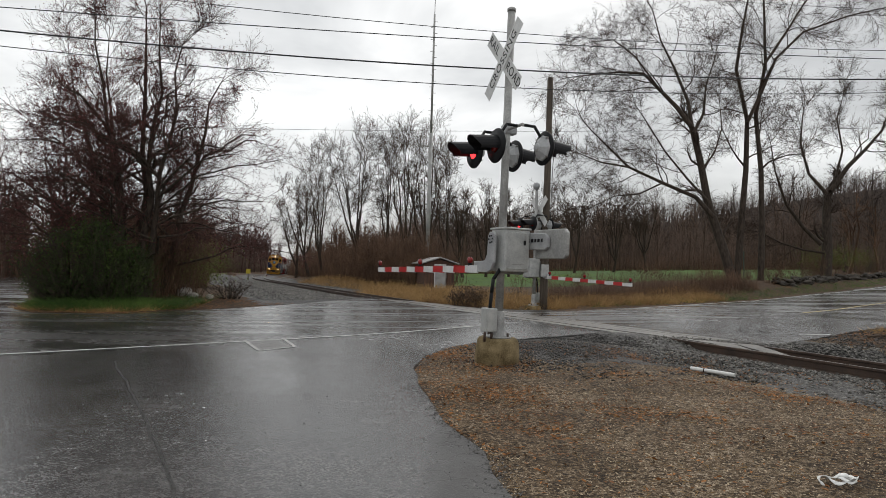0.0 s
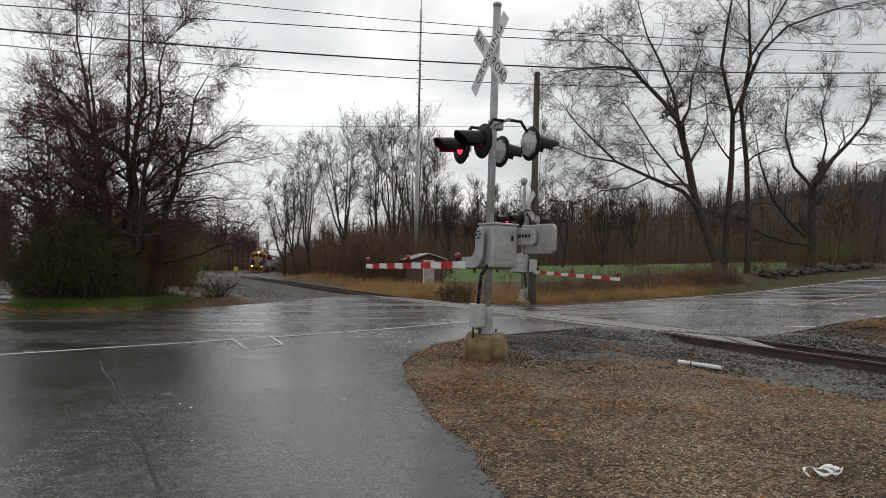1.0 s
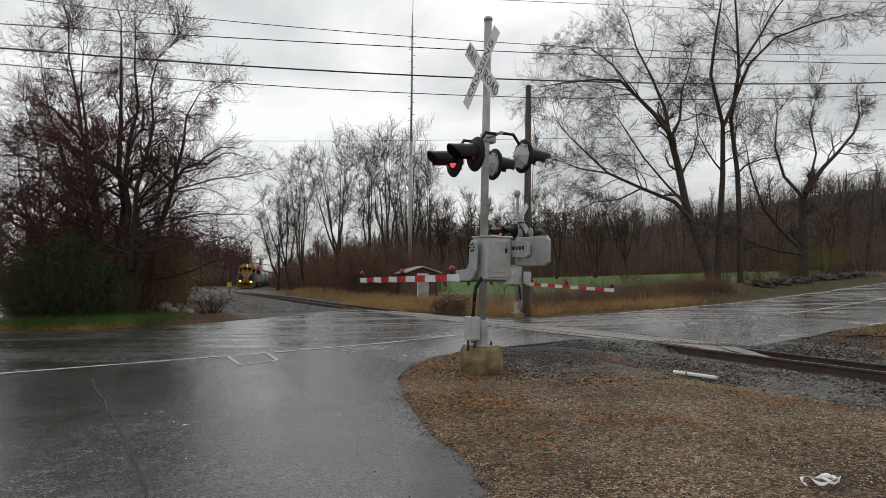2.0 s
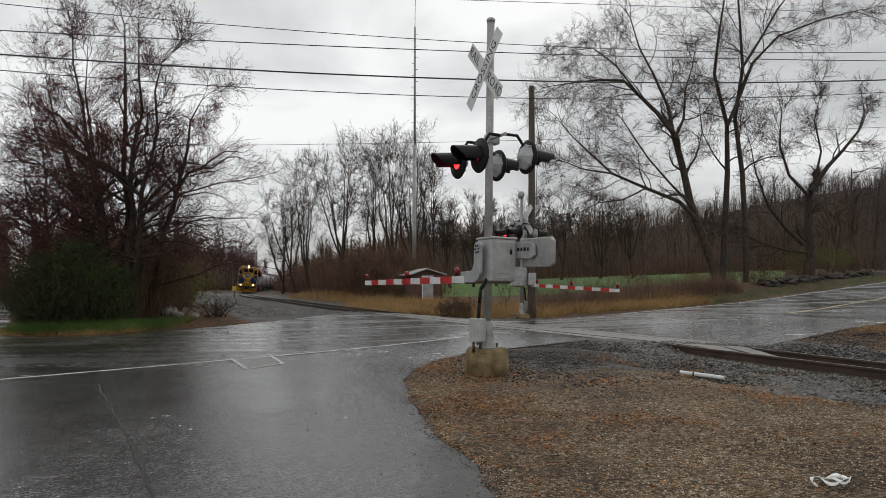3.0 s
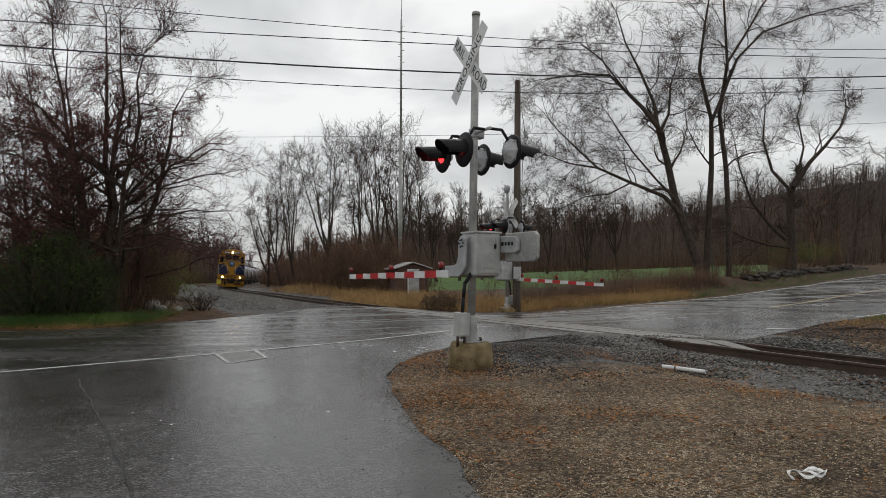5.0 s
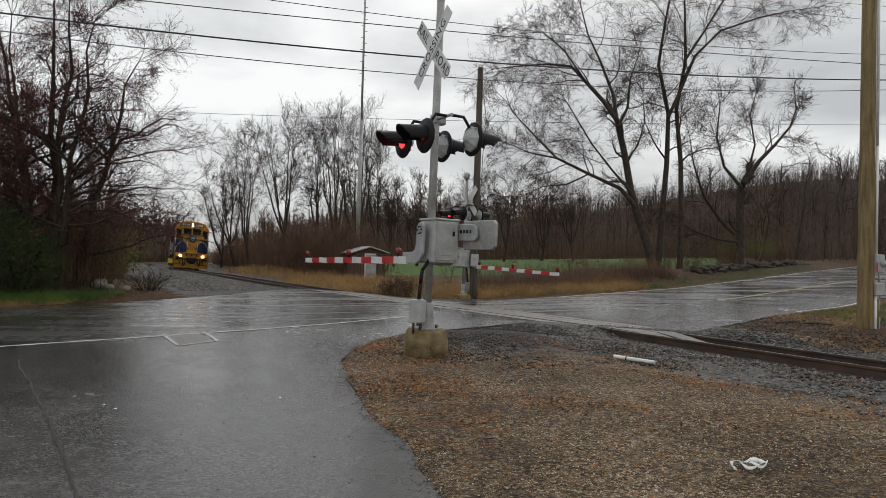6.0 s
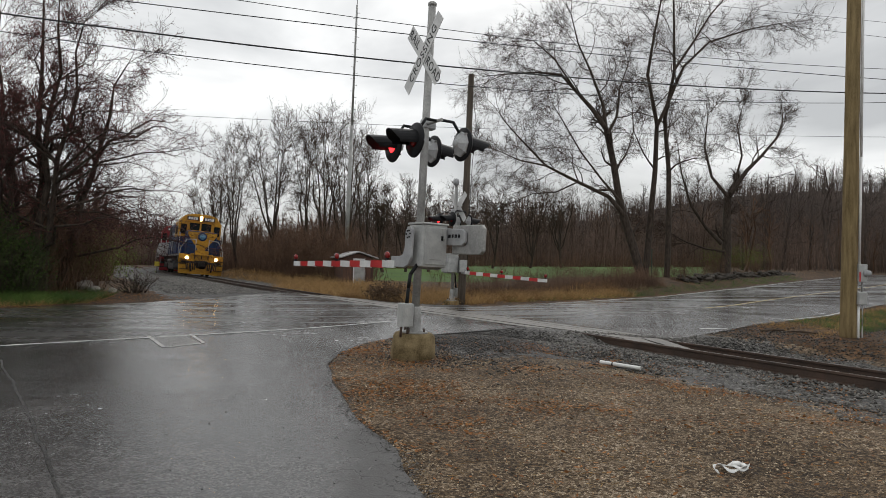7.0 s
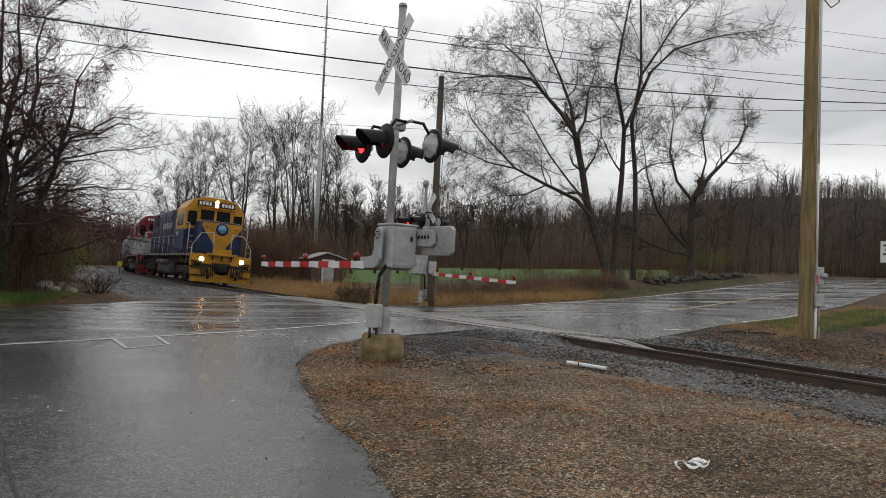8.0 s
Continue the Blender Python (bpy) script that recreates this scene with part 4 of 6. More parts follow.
    part("draft_gear", box((0.3, 0.9, 0.5), (8.45, 0, 0.84), None, 0.04), UNDER, t)
    part("platform_plate", box((0.06, 0.9, 0.3), (8.45, 0, 1.66)), trim, t)
    for sx in (5.4, -5.4):
        for s in (-1, 1):
            part("truck_frame", box((3.6, 0.16, 0.42), (sx, 1.12 * s, 0.66), None, 0.06), UNDER, t, "black truck side frame")
    axles = []
    for x in (6.75, 4.05, -4.05, -6.75):
        bm = bmesh.new()
        for s in (-1, 1):
            add_rod(bm, (0, 0.70 * s, 0), (0, 0.83 * s, 0), 0.51, segs=24)
            add_rod(bm, (0, 0.66 * s, 0), (0, 0.70 * s, 0), 0.545, segs=24)
        add_rod(bm, (0, -1.1, 0), (0, 1.1, 0), 0.08)
        ax = part("wheelset", bm, UNDER, t, "dark steel wheelset")
        ax.location = (x, 0, 0.51)
        axles.append(ax)
    return t, axles


def tank_car(label):
    t = thing("tank_car", Matrix.Identity(4), label, "tank car", "train vehicles")
    m = Matrix.Translation((0, 0, 2.55)) @ Matrix.Rotation(radians(90), 4, "Y")
    part("tank", lathe([(0.0, -7.0), (0.7, -6.85), (1.25, -6.5), (1.45, -6.0), (1.45, 6.0), (1.25, 6.5), (0.7, 6.85), (0.0, 7.0)], 28, m), TANK, t, "grey cylindrical tank")
    part("dome", lathe([(0.6, 3.9), (0.6, 4.35), (0.5, 4.45), (0.0, 4.47)], 16), TANK, t)
    part("walkway", box((3.0, 2.4, 0.06), (0, 0, 4.02)), UNDER, t)
    part("frame", box((14.6, 2.4, 0.3), (0, 0, 1.1)), UNDER, t, "black underframe")
    for sx in (-5.4, 5.4):
        for s in (-1, 1):
            part("truck_frame", box((2.6, 0.16, 0.4), (sx, 1.05 * s, 0.5), None, 0.05), UNDER, t)
        for dx in (-0.85, 0.85):
            bm = bmesh.new()
            for s in (-1, 1):
                add_rod(bm, (0, 0.70 * s, 0), (0, 0.83 * s, 0), 0.46, segs=20)
            add_rod(bm, (0, -1.0, 0), (0, 1.0, 0), 0.07)
            part("wheelset", bm, UNDER, t).location = (sx + dx, 0, 0.46)
    for s in (-1, 1):
        part("ladder", box((0.4, 0.06, 2.4), (0.0, 1.48 * s, 2.4)), UNDER, t)
    return t


LEAD, LEAD_AXLES = locomotive("blue and yellow diesel locomotive with lit headlights on the track", LOCO_BLUE, LOCO_YELLOW, LOCO_YELLOW, True, None)
SECOND, SECOND_AXLES = locomotive("red and grey diesel locomotive coupled behind the leading engine", LOCO_WHITE, LOCO_RED, LOCO_RED, False, LOCO_RED)
CARS = [tank_car("grey tank car in the train") for _ in range(5)]


# ---------------------------------------------------------------- growing things
def tri_mesh(name, verts, tris, material, parent=None, mats=None):
    me = bpy.data.meshes.new(name)
    verts, tris = np.asarray(verts, np.float32), np.asarray(tris, np.int32)
    me.vertices.add(len(verts))
    me.vertices.foreach_set("co", verts.ravel())
    me.loops.add(tris.size)
    me.loops.foreach_set("vertex_index", tris.ravel())
    me.polygons.add(len(tris))
    me.polygons.foreach_set("loop_start", np.arange(0, tris.size, 3, dtype=np.int32))
    for m in (material if isinstance(material, (list, tuple)) else [material]):
        me.materials.append(m)
    if mats is not None:
        me.polygons.foreach_set("material_index", np.asarray(mats, np.int32))
    me.update(calc_edges=True)
    ob = new(name, me)
    ob.parent = parent
    return ob


def tubes(p0, p1, r0, r1, sides):
    """Open tapered tubes from p0 to p1, all in one: verts, triangles."""
    p0, p1 = np.asarray(p0, float), np.asarray(p1, float)
    r0, r1 = np.asarray(r0, float), np.asarray(r1, float)
    d = p1 - p0
    d = d / np.maximum(np.linalg.norm(d, axis=1, keepdims=True), 1e-9)
    ref = np.where(np.abs(d[:, 2:3]) < 0.9, np.array([[0, 0, 1.0]]), np.array([[1.0, 0, 0]]))
    u = np.cross(d, ref)
    u /= np.linalg.norm(u, axis=1, keepdims=True)
    v = np.cross(d, u)
    a = np.arange(sides) * 2 * np.pi / sides
    ring = u[:, None] * np.cos(a)[None, :, None] + v[:, None] * np.sin(a)[None, :, None]
    lo, hi = p0[:, None] + ring * r0[:, None, None], p1[:, None] + ring * r1[:, None, None]
    verts = np.concatenate([lo, hi], 1).reshape(-1, 3)
    n, k = len(p0), sides
    base = np.arange(n)[:, None] * 2 * k
    j = np.arange(k)
    jn = (j + 1) % k
    t1 = np.stack([base + j, base + jn, base + k + jn], -1)
    t2 = np.stack([base + j, base + k + jn, base + k + j], -1)
    return verts, np.concatenate([t1, t2], 1).reshape(-1, 3)


def spikes(p0, p1, r0):
    """Three-sided pointed twigs or stems."""
    p0, p1, r0 = np.asarray(p0, float), np.asarray(p1, float), np.asarray(r0, float)
    v, _ = tubes(p0, p1, r0, r0 * 0.0, 3)
    v = v.reshape(-1, 6, 3)[:, :4].reshape(-1, 3)
    b = np.arange(len(p0))[:, None, None] * 4
    t = b + np.array([[0, 1, 3], [1, 2, 3], [2, 0, 3]])[None]
    return v, t.reshape(-1, 3)


def flakes(p, size, rng, flat=0.0):
    """Small three-cornered leaves or buds at random turns."""
    p = np.asarray(p, float)
    n = len(p)
    a = rng.normal(size=(n, 3))
    b = rng.normal(size=(n, 3))
    a[:, 2] *= 1 - flat
    b[:, 2] *= 1 - flat
    a /= np.linalg.norm(a, axis=1, keepdims=True)
    b /= np.linalg.norm(b, axis=1, keepdims=True)
    s = size * rng.uniform(0.6, 1.4, (n, 1))
    v = np.stack([p - a * s, p + b * s * 0.6, p + a * s, p - b * s * 0.6], 1).reshape(-1, 3)
    k = np.arange(n)[:, None] * 4
    t = np.concatenate([k + np.array([[0, 1, 2]]), k + np.array([[0, 2, 3]])], 1).reshape(-1, 3)
    return v, t


def joined(pieces):
    vs, ts, o = [], [], 0
    for v, t in pieces:
        vs.append(v)
        ts.append(t + o)
        o += len(v)
    return np.concatenate(vs), np.concatenate(ts)


class Growth:
    """A bare branching skeleton, gathered limb by limb."""

    def __init__(self, seed, kids=(9, 6, 5, 5), up=0.10, wild=0.22, angle=(25, 60), shrink=(0.42, 0.68), thin=0.5, tip=0.006):
        self.rng = np.random.default_rng(seed)
        self.kids, self.up, self.wild, self.angle, self.shrink, self.thin, self.tip = kids, up, wild, angle, shrink, thin, tip
        self.seg = {0: [], 1: [], 2: [], 3: [], 4: [], 5: []}
        self.tips = []

    def limb(self, pts, r0, r1, level, length):
        """A limb along the points, with branches growing from it."""
        pts = [np.asarray(p, float) for p in pts]
        n = len(pts) - 1
        for i in range(n):
            ra, rb = r0 + (r1 - r0) * i / n, r0 + (r1 - r0) * (i + 1) / n
            self.seg[level].append((pts[i], pts[i + 1], ra, rb))
        if level >= len(self.kids):
            self.tips.append(pts[-1])
            return
        rng = self.rng
        k = self.kids[level]
        end = pts[-1] - pts[-2]
        end = end / np.linalg.norm(end)
        for j in range((3, 1, 0, 0, 0)[level]):
            self.sprout(pts[-1], end + rng.normal(size=3) * 0.28, length * rng.uniform(0.28, 0.42), max(r1 * 0.8, self.tip), level + 1)
        for j in range(k):
            f = (0.22 if level else 0.3) + (0.78 if level else 0.7) * (j + rng.uniform(0, 1)) / k
            f = min(f, 0.999)
            i = min(int(f * n), n - 1)
            at = pts[i] + (pts[i + 1] - pts[i]) * (f * n - i)
            d = pts[i + 1] - pts[i]
            d = d / np.linalg.norm(d)
            side = np.cross(d, rng.normal(size=3))
            side /= np.linalg.norm(side)
            a = math.radians(rng.uniform(*self.angle))
            nd = d * math.cos(a) + side * math.sin(a)
            ln = length * (rng.uniform(*self.shrink) * (1.15 - 0.55 * f) if level == 0 else rng.uniform(0.42, 0.72))
            r = (r0 + (r1 - r0) * f) * self.thin * rng.uniform(0.8, 1.1)
            self.sprout(at, nd, ln, max(r, self.tip), level + 1)

    def sprout(self, at, d, length, r, level):
        rng = self.rng
        n = 4 if level <= 2 else (3 if level == 3 else 2)
        pts, d = [at], d / np.linalg.norm(d)
        for i in range(n):
            d = d + rng.normal(size=3) * self.wild + np.array([0, 0, self.up])
            d /= np.linalg.norm(d)
            pts.append(pts[-1] + d * length / n)
        self.limb(pts, r, max(r * 0.35, self.tip * 0.6), level, length)

    def build(self, top, names=("trunk", "crown"), thick=BARK, thin=TWIG, buds=None, bud_size=0.03, bud_part=1.0):
        low = [s for k in (0, 1) for s in self.seg[k]]
        if low:
            a = [np.array([s[i] for s in low]) for i in range(4)]
            v, t = tubes(*a, 7)
            tri_mesh(names[0], v, t, thick, top)
        pieces = []
        for k, sides in ((2, 4), (3, 3)):
            if self.seg[k]:
                a = [np.array([s[i] for s in self.seg[k]]) for i in range(4)]
                pieces.append(tubes(*a, sides))
        for k in (4, 5):
            if self.seg[k]:
                a = [np.array([s[i] for s in self.seg[k]]) for i in range(3)]
                pieces.append(spikes(*a))
        ob = None
        if pieces:
            v, t = joined(pieces)
            ob = tri_mesh(names[1], v, t, thin, top)
            tagged(ob, "crown of fine bare branches", kind="stuff")
        if buds is not None and self.tips:
            p = np.array(self.tips)
            p = p[self.rng.uniform(size=len(p)) < bud_part]
            p = np.repeat(p, 2, 0) + self.rng.normal(size=(len(p) * 2, 3)) * bud_size * 1.6
            v, t = flakes(p, bud_size, self.rng)
            tagged(tri_mesh("new_growth", v, t, buds, top), "small opening buds", kind="stuff")
        return ob


HILL = mat("woodland_floor", (0.030, 0.022, 0.018), (0.085, 0.064, 0.054), 0.95, 0.05, 0.6, 0, spec=0.05)
HILL_TWIG = mat("far_twigs", (0.052, 0.041, 0.036), (0.120, 0.096, 0.083), 0.9, 0.05, 1, 0, island=0.3, spec=0.1)
BUD = mat("dark_red_bud", (0.08, 0.018, 0.020), (0.20, 0.055, 0.050), 0.8, 0.6, 30, 0, island=0.3)


def tree(base, label, group=""):
    return thing("tree", Matrix.Identity(4), label, "tree", group)


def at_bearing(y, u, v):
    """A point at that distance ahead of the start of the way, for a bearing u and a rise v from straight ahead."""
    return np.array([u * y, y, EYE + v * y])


# budding trees beside the crossing: several stems from one root under a domed crown
def budding_tree(label, seed, root, height, radius, stems_, limbs):
    t = tree(None, label, "roadside trees")
    g = Growth(seed, kids=(9, 8, 5, 4), up=0.04, wild=0.18, angle=(26, 60), shrink=(0.24, 0.38), thin=0.44, tip=0.0058)
    rng = g.rng
    root = np.array([root[0], root[1], 0.2])
    axes = []
    for k in range(stems_):
        lean, depth = (k - (stems_ - 1) / 2) * 0.46 / stems_ + rng.uniform(-0.02, 0.02), rng.uniform(-0.12, 0.15)
        h = height * (1.0 - 1.1 * abs(lean)) * rng.uniform(0.93, 1.0)
        p = root + np.array([lean * 3.2, depth * 2.5, 0])
        pts = [p + np.array([lean * h * f ** 1.2, depth * h * f, h * f]) + rng.normal(size=3) * 0.08 * (i > 0) for i, f in enumerate(np.linspace(0, 1, 9))]
        axes.append(pts)
        g.limb(pts, rng.uniform(0.10, 0.15) * height / 10, 0.013, 0, h * 0.48)
    # spreading limbs that fill the dome, lower ones flat and long, tips bending up
    for i in range(limbs):
        a = i * 2.39996 + rng.uniform(-0.3, 0.3)
        ax = axes[i % stems_]
        f0 = rng.uniform(0.14, 0.62)
        p = ax[int(f0 * 8)] + (ax[int(f0 * 8) + 1] - ax[int(f0 * 8)]) * (f0 * 8 % 1)
        out = np.array([math.cos(a), math.sin(a), 0])
        reach = radius * (1.0 - (f0 / 0.95) ** 2) * rng.uniform(0.72, 1.05)
        rise = rng.uniform(0.12, 0.35) + 0.9 * f0
        pts = [p + out * (reach * f) + np.array([0, 0, rise * reach * (0.50 * f + 0.25 * math.sin(f * 2.8))]) + rng.normal(size=3) * 0.09 * (k > 0) for k, f in enumerate(np.linspace(0, 1, 7))]
        g.limb(pts, 0.030 + 0.022 * rng.uniform(), 0.009, 1, reach * 0.50)
    g.build(t, thin=TWIG_RED, buds=BUD, bud_size=0.022, bud_part=0.6)


budding_tree("large bare many-stemmed tree with dark red buds beside the road", 11, (-9.55, 20.4), 10.1, 4.7, 7, 70)
budding_tree("smaller bare tree with dark red buds by the side road", 12, (-12.4, 21.6), 7.4, 4.0, 4, 30)


def field_trees():
    # leaning tree with a long low limb
    t = tree(None, "tall bare tree with spreading limbs at the field's edge", "field edge trees")
    g = Growth(21, kids=(9, 7, 5, 4), up=0.01, wild=0.22, angle=(26, 66), shrink=(0.30, 0.50), thin=0.42, tip=0.0095)
    y = 42.0

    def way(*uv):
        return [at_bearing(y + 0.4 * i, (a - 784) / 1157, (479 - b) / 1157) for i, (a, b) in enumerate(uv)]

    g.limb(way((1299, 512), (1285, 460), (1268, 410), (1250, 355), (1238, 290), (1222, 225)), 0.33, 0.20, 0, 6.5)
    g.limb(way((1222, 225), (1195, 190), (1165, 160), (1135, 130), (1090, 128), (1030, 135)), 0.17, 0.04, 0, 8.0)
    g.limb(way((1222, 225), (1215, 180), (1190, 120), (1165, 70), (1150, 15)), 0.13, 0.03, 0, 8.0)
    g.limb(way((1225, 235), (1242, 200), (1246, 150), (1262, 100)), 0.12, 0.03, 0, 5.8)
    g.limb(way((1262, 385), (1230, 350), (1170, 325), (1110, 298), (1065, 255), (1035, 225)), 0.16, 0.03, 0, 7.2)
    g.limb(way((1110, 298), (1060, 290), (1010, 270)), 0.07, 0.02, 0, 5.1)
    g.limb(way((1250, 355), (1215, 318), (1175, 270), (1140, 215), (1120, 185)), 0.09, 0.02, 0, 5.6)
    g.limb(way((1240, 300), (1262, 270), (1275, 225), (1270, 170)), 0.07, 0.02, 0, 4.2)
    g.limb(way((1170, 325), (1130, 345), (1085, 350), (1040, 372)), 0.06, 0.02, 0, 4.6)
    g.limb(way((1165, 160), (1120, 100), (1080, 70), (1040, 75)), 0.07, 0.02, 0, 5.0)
    g.build(t, buds=TWIG, bud_size=0.022, bud_part=0.3)
    # straight twin stem
    t = tree(None, "tall bare twin-stemmed tree with vines at the field's edge", "field edge trees")
    g = Growth(22, kids=(11, 7, 5, 4), up=0.03, wild=0.21, angle=(24, 62), shrink=(0.28, 0.48), thin=0.40, tip=0.0095)
    y = 43.0
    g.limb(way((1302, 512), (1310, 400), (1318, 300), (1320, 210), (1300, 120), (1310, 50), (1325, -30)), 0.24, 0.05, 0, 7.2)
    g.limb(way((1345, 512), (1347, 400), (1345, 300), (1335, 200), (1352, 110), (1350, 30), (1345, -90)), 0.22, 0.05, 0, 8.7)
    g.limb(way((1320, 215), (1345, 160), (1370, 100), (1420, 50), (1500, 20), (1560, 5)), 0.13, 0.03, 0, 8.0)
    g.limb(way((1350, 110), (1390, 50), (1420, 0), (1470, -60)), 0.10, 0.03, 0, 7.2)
    g.build(t, buds=TWIG, bud_size=0.028, bud_part=0.3)
    # forked old tree
    t = tree(None, "old forked bare tree by the stone wall", "field edge trees")
    g = Growth(23, kids=(9, 7, 5, 4), up=0.03, wild=0.21, angle=(24, 62), shrink=(0.30, 0.50), thin=0.42, tip=0.0095)
    y = 49.0
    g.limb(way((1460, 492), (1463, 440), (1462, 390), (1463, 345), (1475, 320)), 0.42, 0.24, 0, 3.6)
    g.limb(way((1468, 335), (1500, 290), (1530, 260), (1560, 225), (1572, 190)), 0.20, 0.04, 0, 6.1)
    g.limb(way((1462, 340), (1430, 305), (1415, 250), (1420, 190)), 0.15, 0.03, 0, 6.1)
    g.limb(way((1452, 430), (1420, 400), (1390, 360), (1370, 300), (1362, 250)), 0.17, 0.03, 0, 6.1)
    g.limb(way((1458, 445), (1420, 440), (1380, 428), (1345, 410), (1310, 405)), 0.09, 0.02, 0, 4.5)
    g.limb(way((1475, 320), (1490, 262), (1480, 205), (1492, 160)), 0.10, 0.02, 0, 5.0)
    g.build(t, buds=TWIG, bud_size=0.028, bud_part=0.2)
    # tree past the utility pole, its crown reaching over the road
    t = tree(None, "bare roadside tree past the utility pole", "field edge trees")
    g = Growth(24, kids=(10, 7, 5, 4), up=0.02, wild=0.2, angle=(24, 62), shrink=(0.34, 0.56), thin=0.42, tip=0.010)
    base = np.array([41.0, 33.0, float(ground_z(41.0, 33.0)) - 0.1])
    for dx, dy, h in ((-1.2, 0.5, 11.5), (0.8, 0.0, 12.5), (-3.6, 1.0, 9.5), (2.5, -1.0, 10.0)):
        g.limb([base + np.array([dx * f ** 1.3, dy * f, h * f]) for f in np.linspace(0, 1, 7)], 0.22, 0.03, 0, 6.0)
    g.build(t)


field_trees()


def clump_trees():
    """The group of slender trees between the track and the hut."""
    rng = np.random.default_rng(5)
    for i, (u, top, y) in enumerate([(-0.185, 0.175, 66), (-0.205, 0.14, 70), (-0.125, 0.205, 62), (-0.085, 0.20, 61), (-0.055, 0.215, 58), (-0.025, 0.21, 60), (0.0, 0.18, 63), (-0.225, 0.11, 75), (0.03, 0.115, 72), (0.065, 0.12, 76), (0.10, 0.11, 80), (0.16, 0.115, 78), (0.20, 0.12, 84), (0.26, 0.11, 86), (0.31, 0.115, 88)]):
        t = tree(None, "slender bare tree in the group behind the hut", "trees behind the hut")
        g = Growth(100 + i, kids=(9, 5, 3, 3), up=0.08, wild=0.17, angle=(26, 58), shrink=(0.24, 0.40), thin=0.44, tip=0.0125)
        h = (top * y + EYE) * 0.93
        x = u * y
        foot = np.array([x, y, float(ground_z(x, y)) - 0.1])
        fork = foot + np.array([rng.normal() * 0.3, rng.normal() * 0.3, h * rng.uniform(0.12, 0.24)])
        g.limb([foot, (foot + fork) / 2, fork], 0.20, 0.15, 4, 1.0)
        g.seg[0] += g.seg[4]
        g.seg[4] = []
        leaders = 4 + i % 3
        for k in range(leaders):
            a = 6.283 * k / leaders + rng.uniform(-0.4, 0.4)
            lean = rng.uniform(0.10, 0.42) if k else 0.03
            rise = (foot[2] + h - fork[2]) * (1 - 0.6 * lean) * rng.uniform(0.86, 1.0)
            pts = [fork + np.array([math.cos(a) * lean * rise * f ** 0.8 + rng.normal() * 0.08 * (f > 0), math.sin(a) * lean * rise * f ** 0.8, rise * f]) for f in np.linspace(0, 1, 7)]
            g.limb(pts, 0.10, 0.018, 0, h * 0.46)
        g.build(t)


clump_trees()


def small_tree_variants():
    """Light bare trees ten metres high, for woods seen from afar."""
    out = []
    for i in range(5):
        rng = np.random.default_rng(300 + i)
        lean = rng.uniform(-0.08, 0.08, 2)
        stem = np.array([[lean[0] * 10 * f + rng.normal() * 0.12, lean[1] * 10 * f + rng.normal() * 0.12, 10 * f] for f in np.linspace(0, 1, 6)])
        rad = np.linspace(0.17, 0.03, 6)
        pieces = [tubes(stem[:-1], stem[1:], rad[:-1], rad[1:], 4)]

        def shoots(o, d, ln, k, spread, lift, lo):
            n = len(o) * k
            f = rng.uniform(lo, 1, n)
            src = np.repeat(o, k, 0) + np.repeat(d * ln[:, None], k, 0) * f[:, None]
            nd = np.repeat(d, k, 0) + rng.normal(size=(n, 3)) * spread + np.array([0, 0, lift])
            nd /= np.linalg.norm(nd, axis=1, keepdims=True)
            return src, nd, f

        o, d = stem[:1], (stem[-1:] - stem[:1]) / 10
        a0, d0, f0 = shoots(o, d, np.array([10.0]), 15, 0.55, 0.15, 0.22)
        l0 = rng.uniform(2.6, 4.2, 15) * (1.25 - 0.75 * f0)
        mid = a0 + d0 * (l0 * 0.5)[:, None]
        up = d0 + np.array([0, 0, 0.35])
        up /= np.linalg.norm(up, axis=1, keepdims=True)
        pieces.append(tubes(a0, mid, np.full(15, 0.055), np.full(15, 0.035), 3))
        pieces.append(spikes(mid, mid + up * (l0 * 0.5)[:, None], np.full(15, 0.035)))
        a1, d1, f1 = shoots(a0, d0, l0, 7, 0.6, 0.25, 0.25)
        l1 = rng.uniform(0.8, 1.9, len(a1))
        pieces.append(spikes(a1, a1 + d1 * l1[:, None], np.full(len(a1), 0.026)))
        out.append(joined(pieces))
    return out


VARIANTS = small_tree_variants()


def woods(name, spots, material, label):
    """Far bare woods as one thing."""
    rng = np.random.default_rng(len(spots))
    vs, ts, o = [], [], 0
    for i, (x, y, z, h) in enumerate(spots):
        v, t = VARIANTS[i % 5]
        a = rng.uniform(0, 6.28)
        c, s = math.cos(a), math.sin(a)
        k = h / 10.5
        w = k * rng.uniform(0.9, 1.3)
        vs.append(np.stack([(v[:, 0] * c - v[:, 1] * s) * w + x, (v[:, 0] * s + v[:, 1] * c) * w + y, v[:, 2] * k + z], 1))
        ts.append(t + o)
        o += len(v)
    ob = tri_mesh(name, np.concatenate(vs), np.concatenate(ts), material)
    return tagged(ob, label, "woods", kind="stuff")


WIDE_ROAD = [(14, 17), (70, 62), (72, 87), (50, 68), (12, 31), (3, 22)]


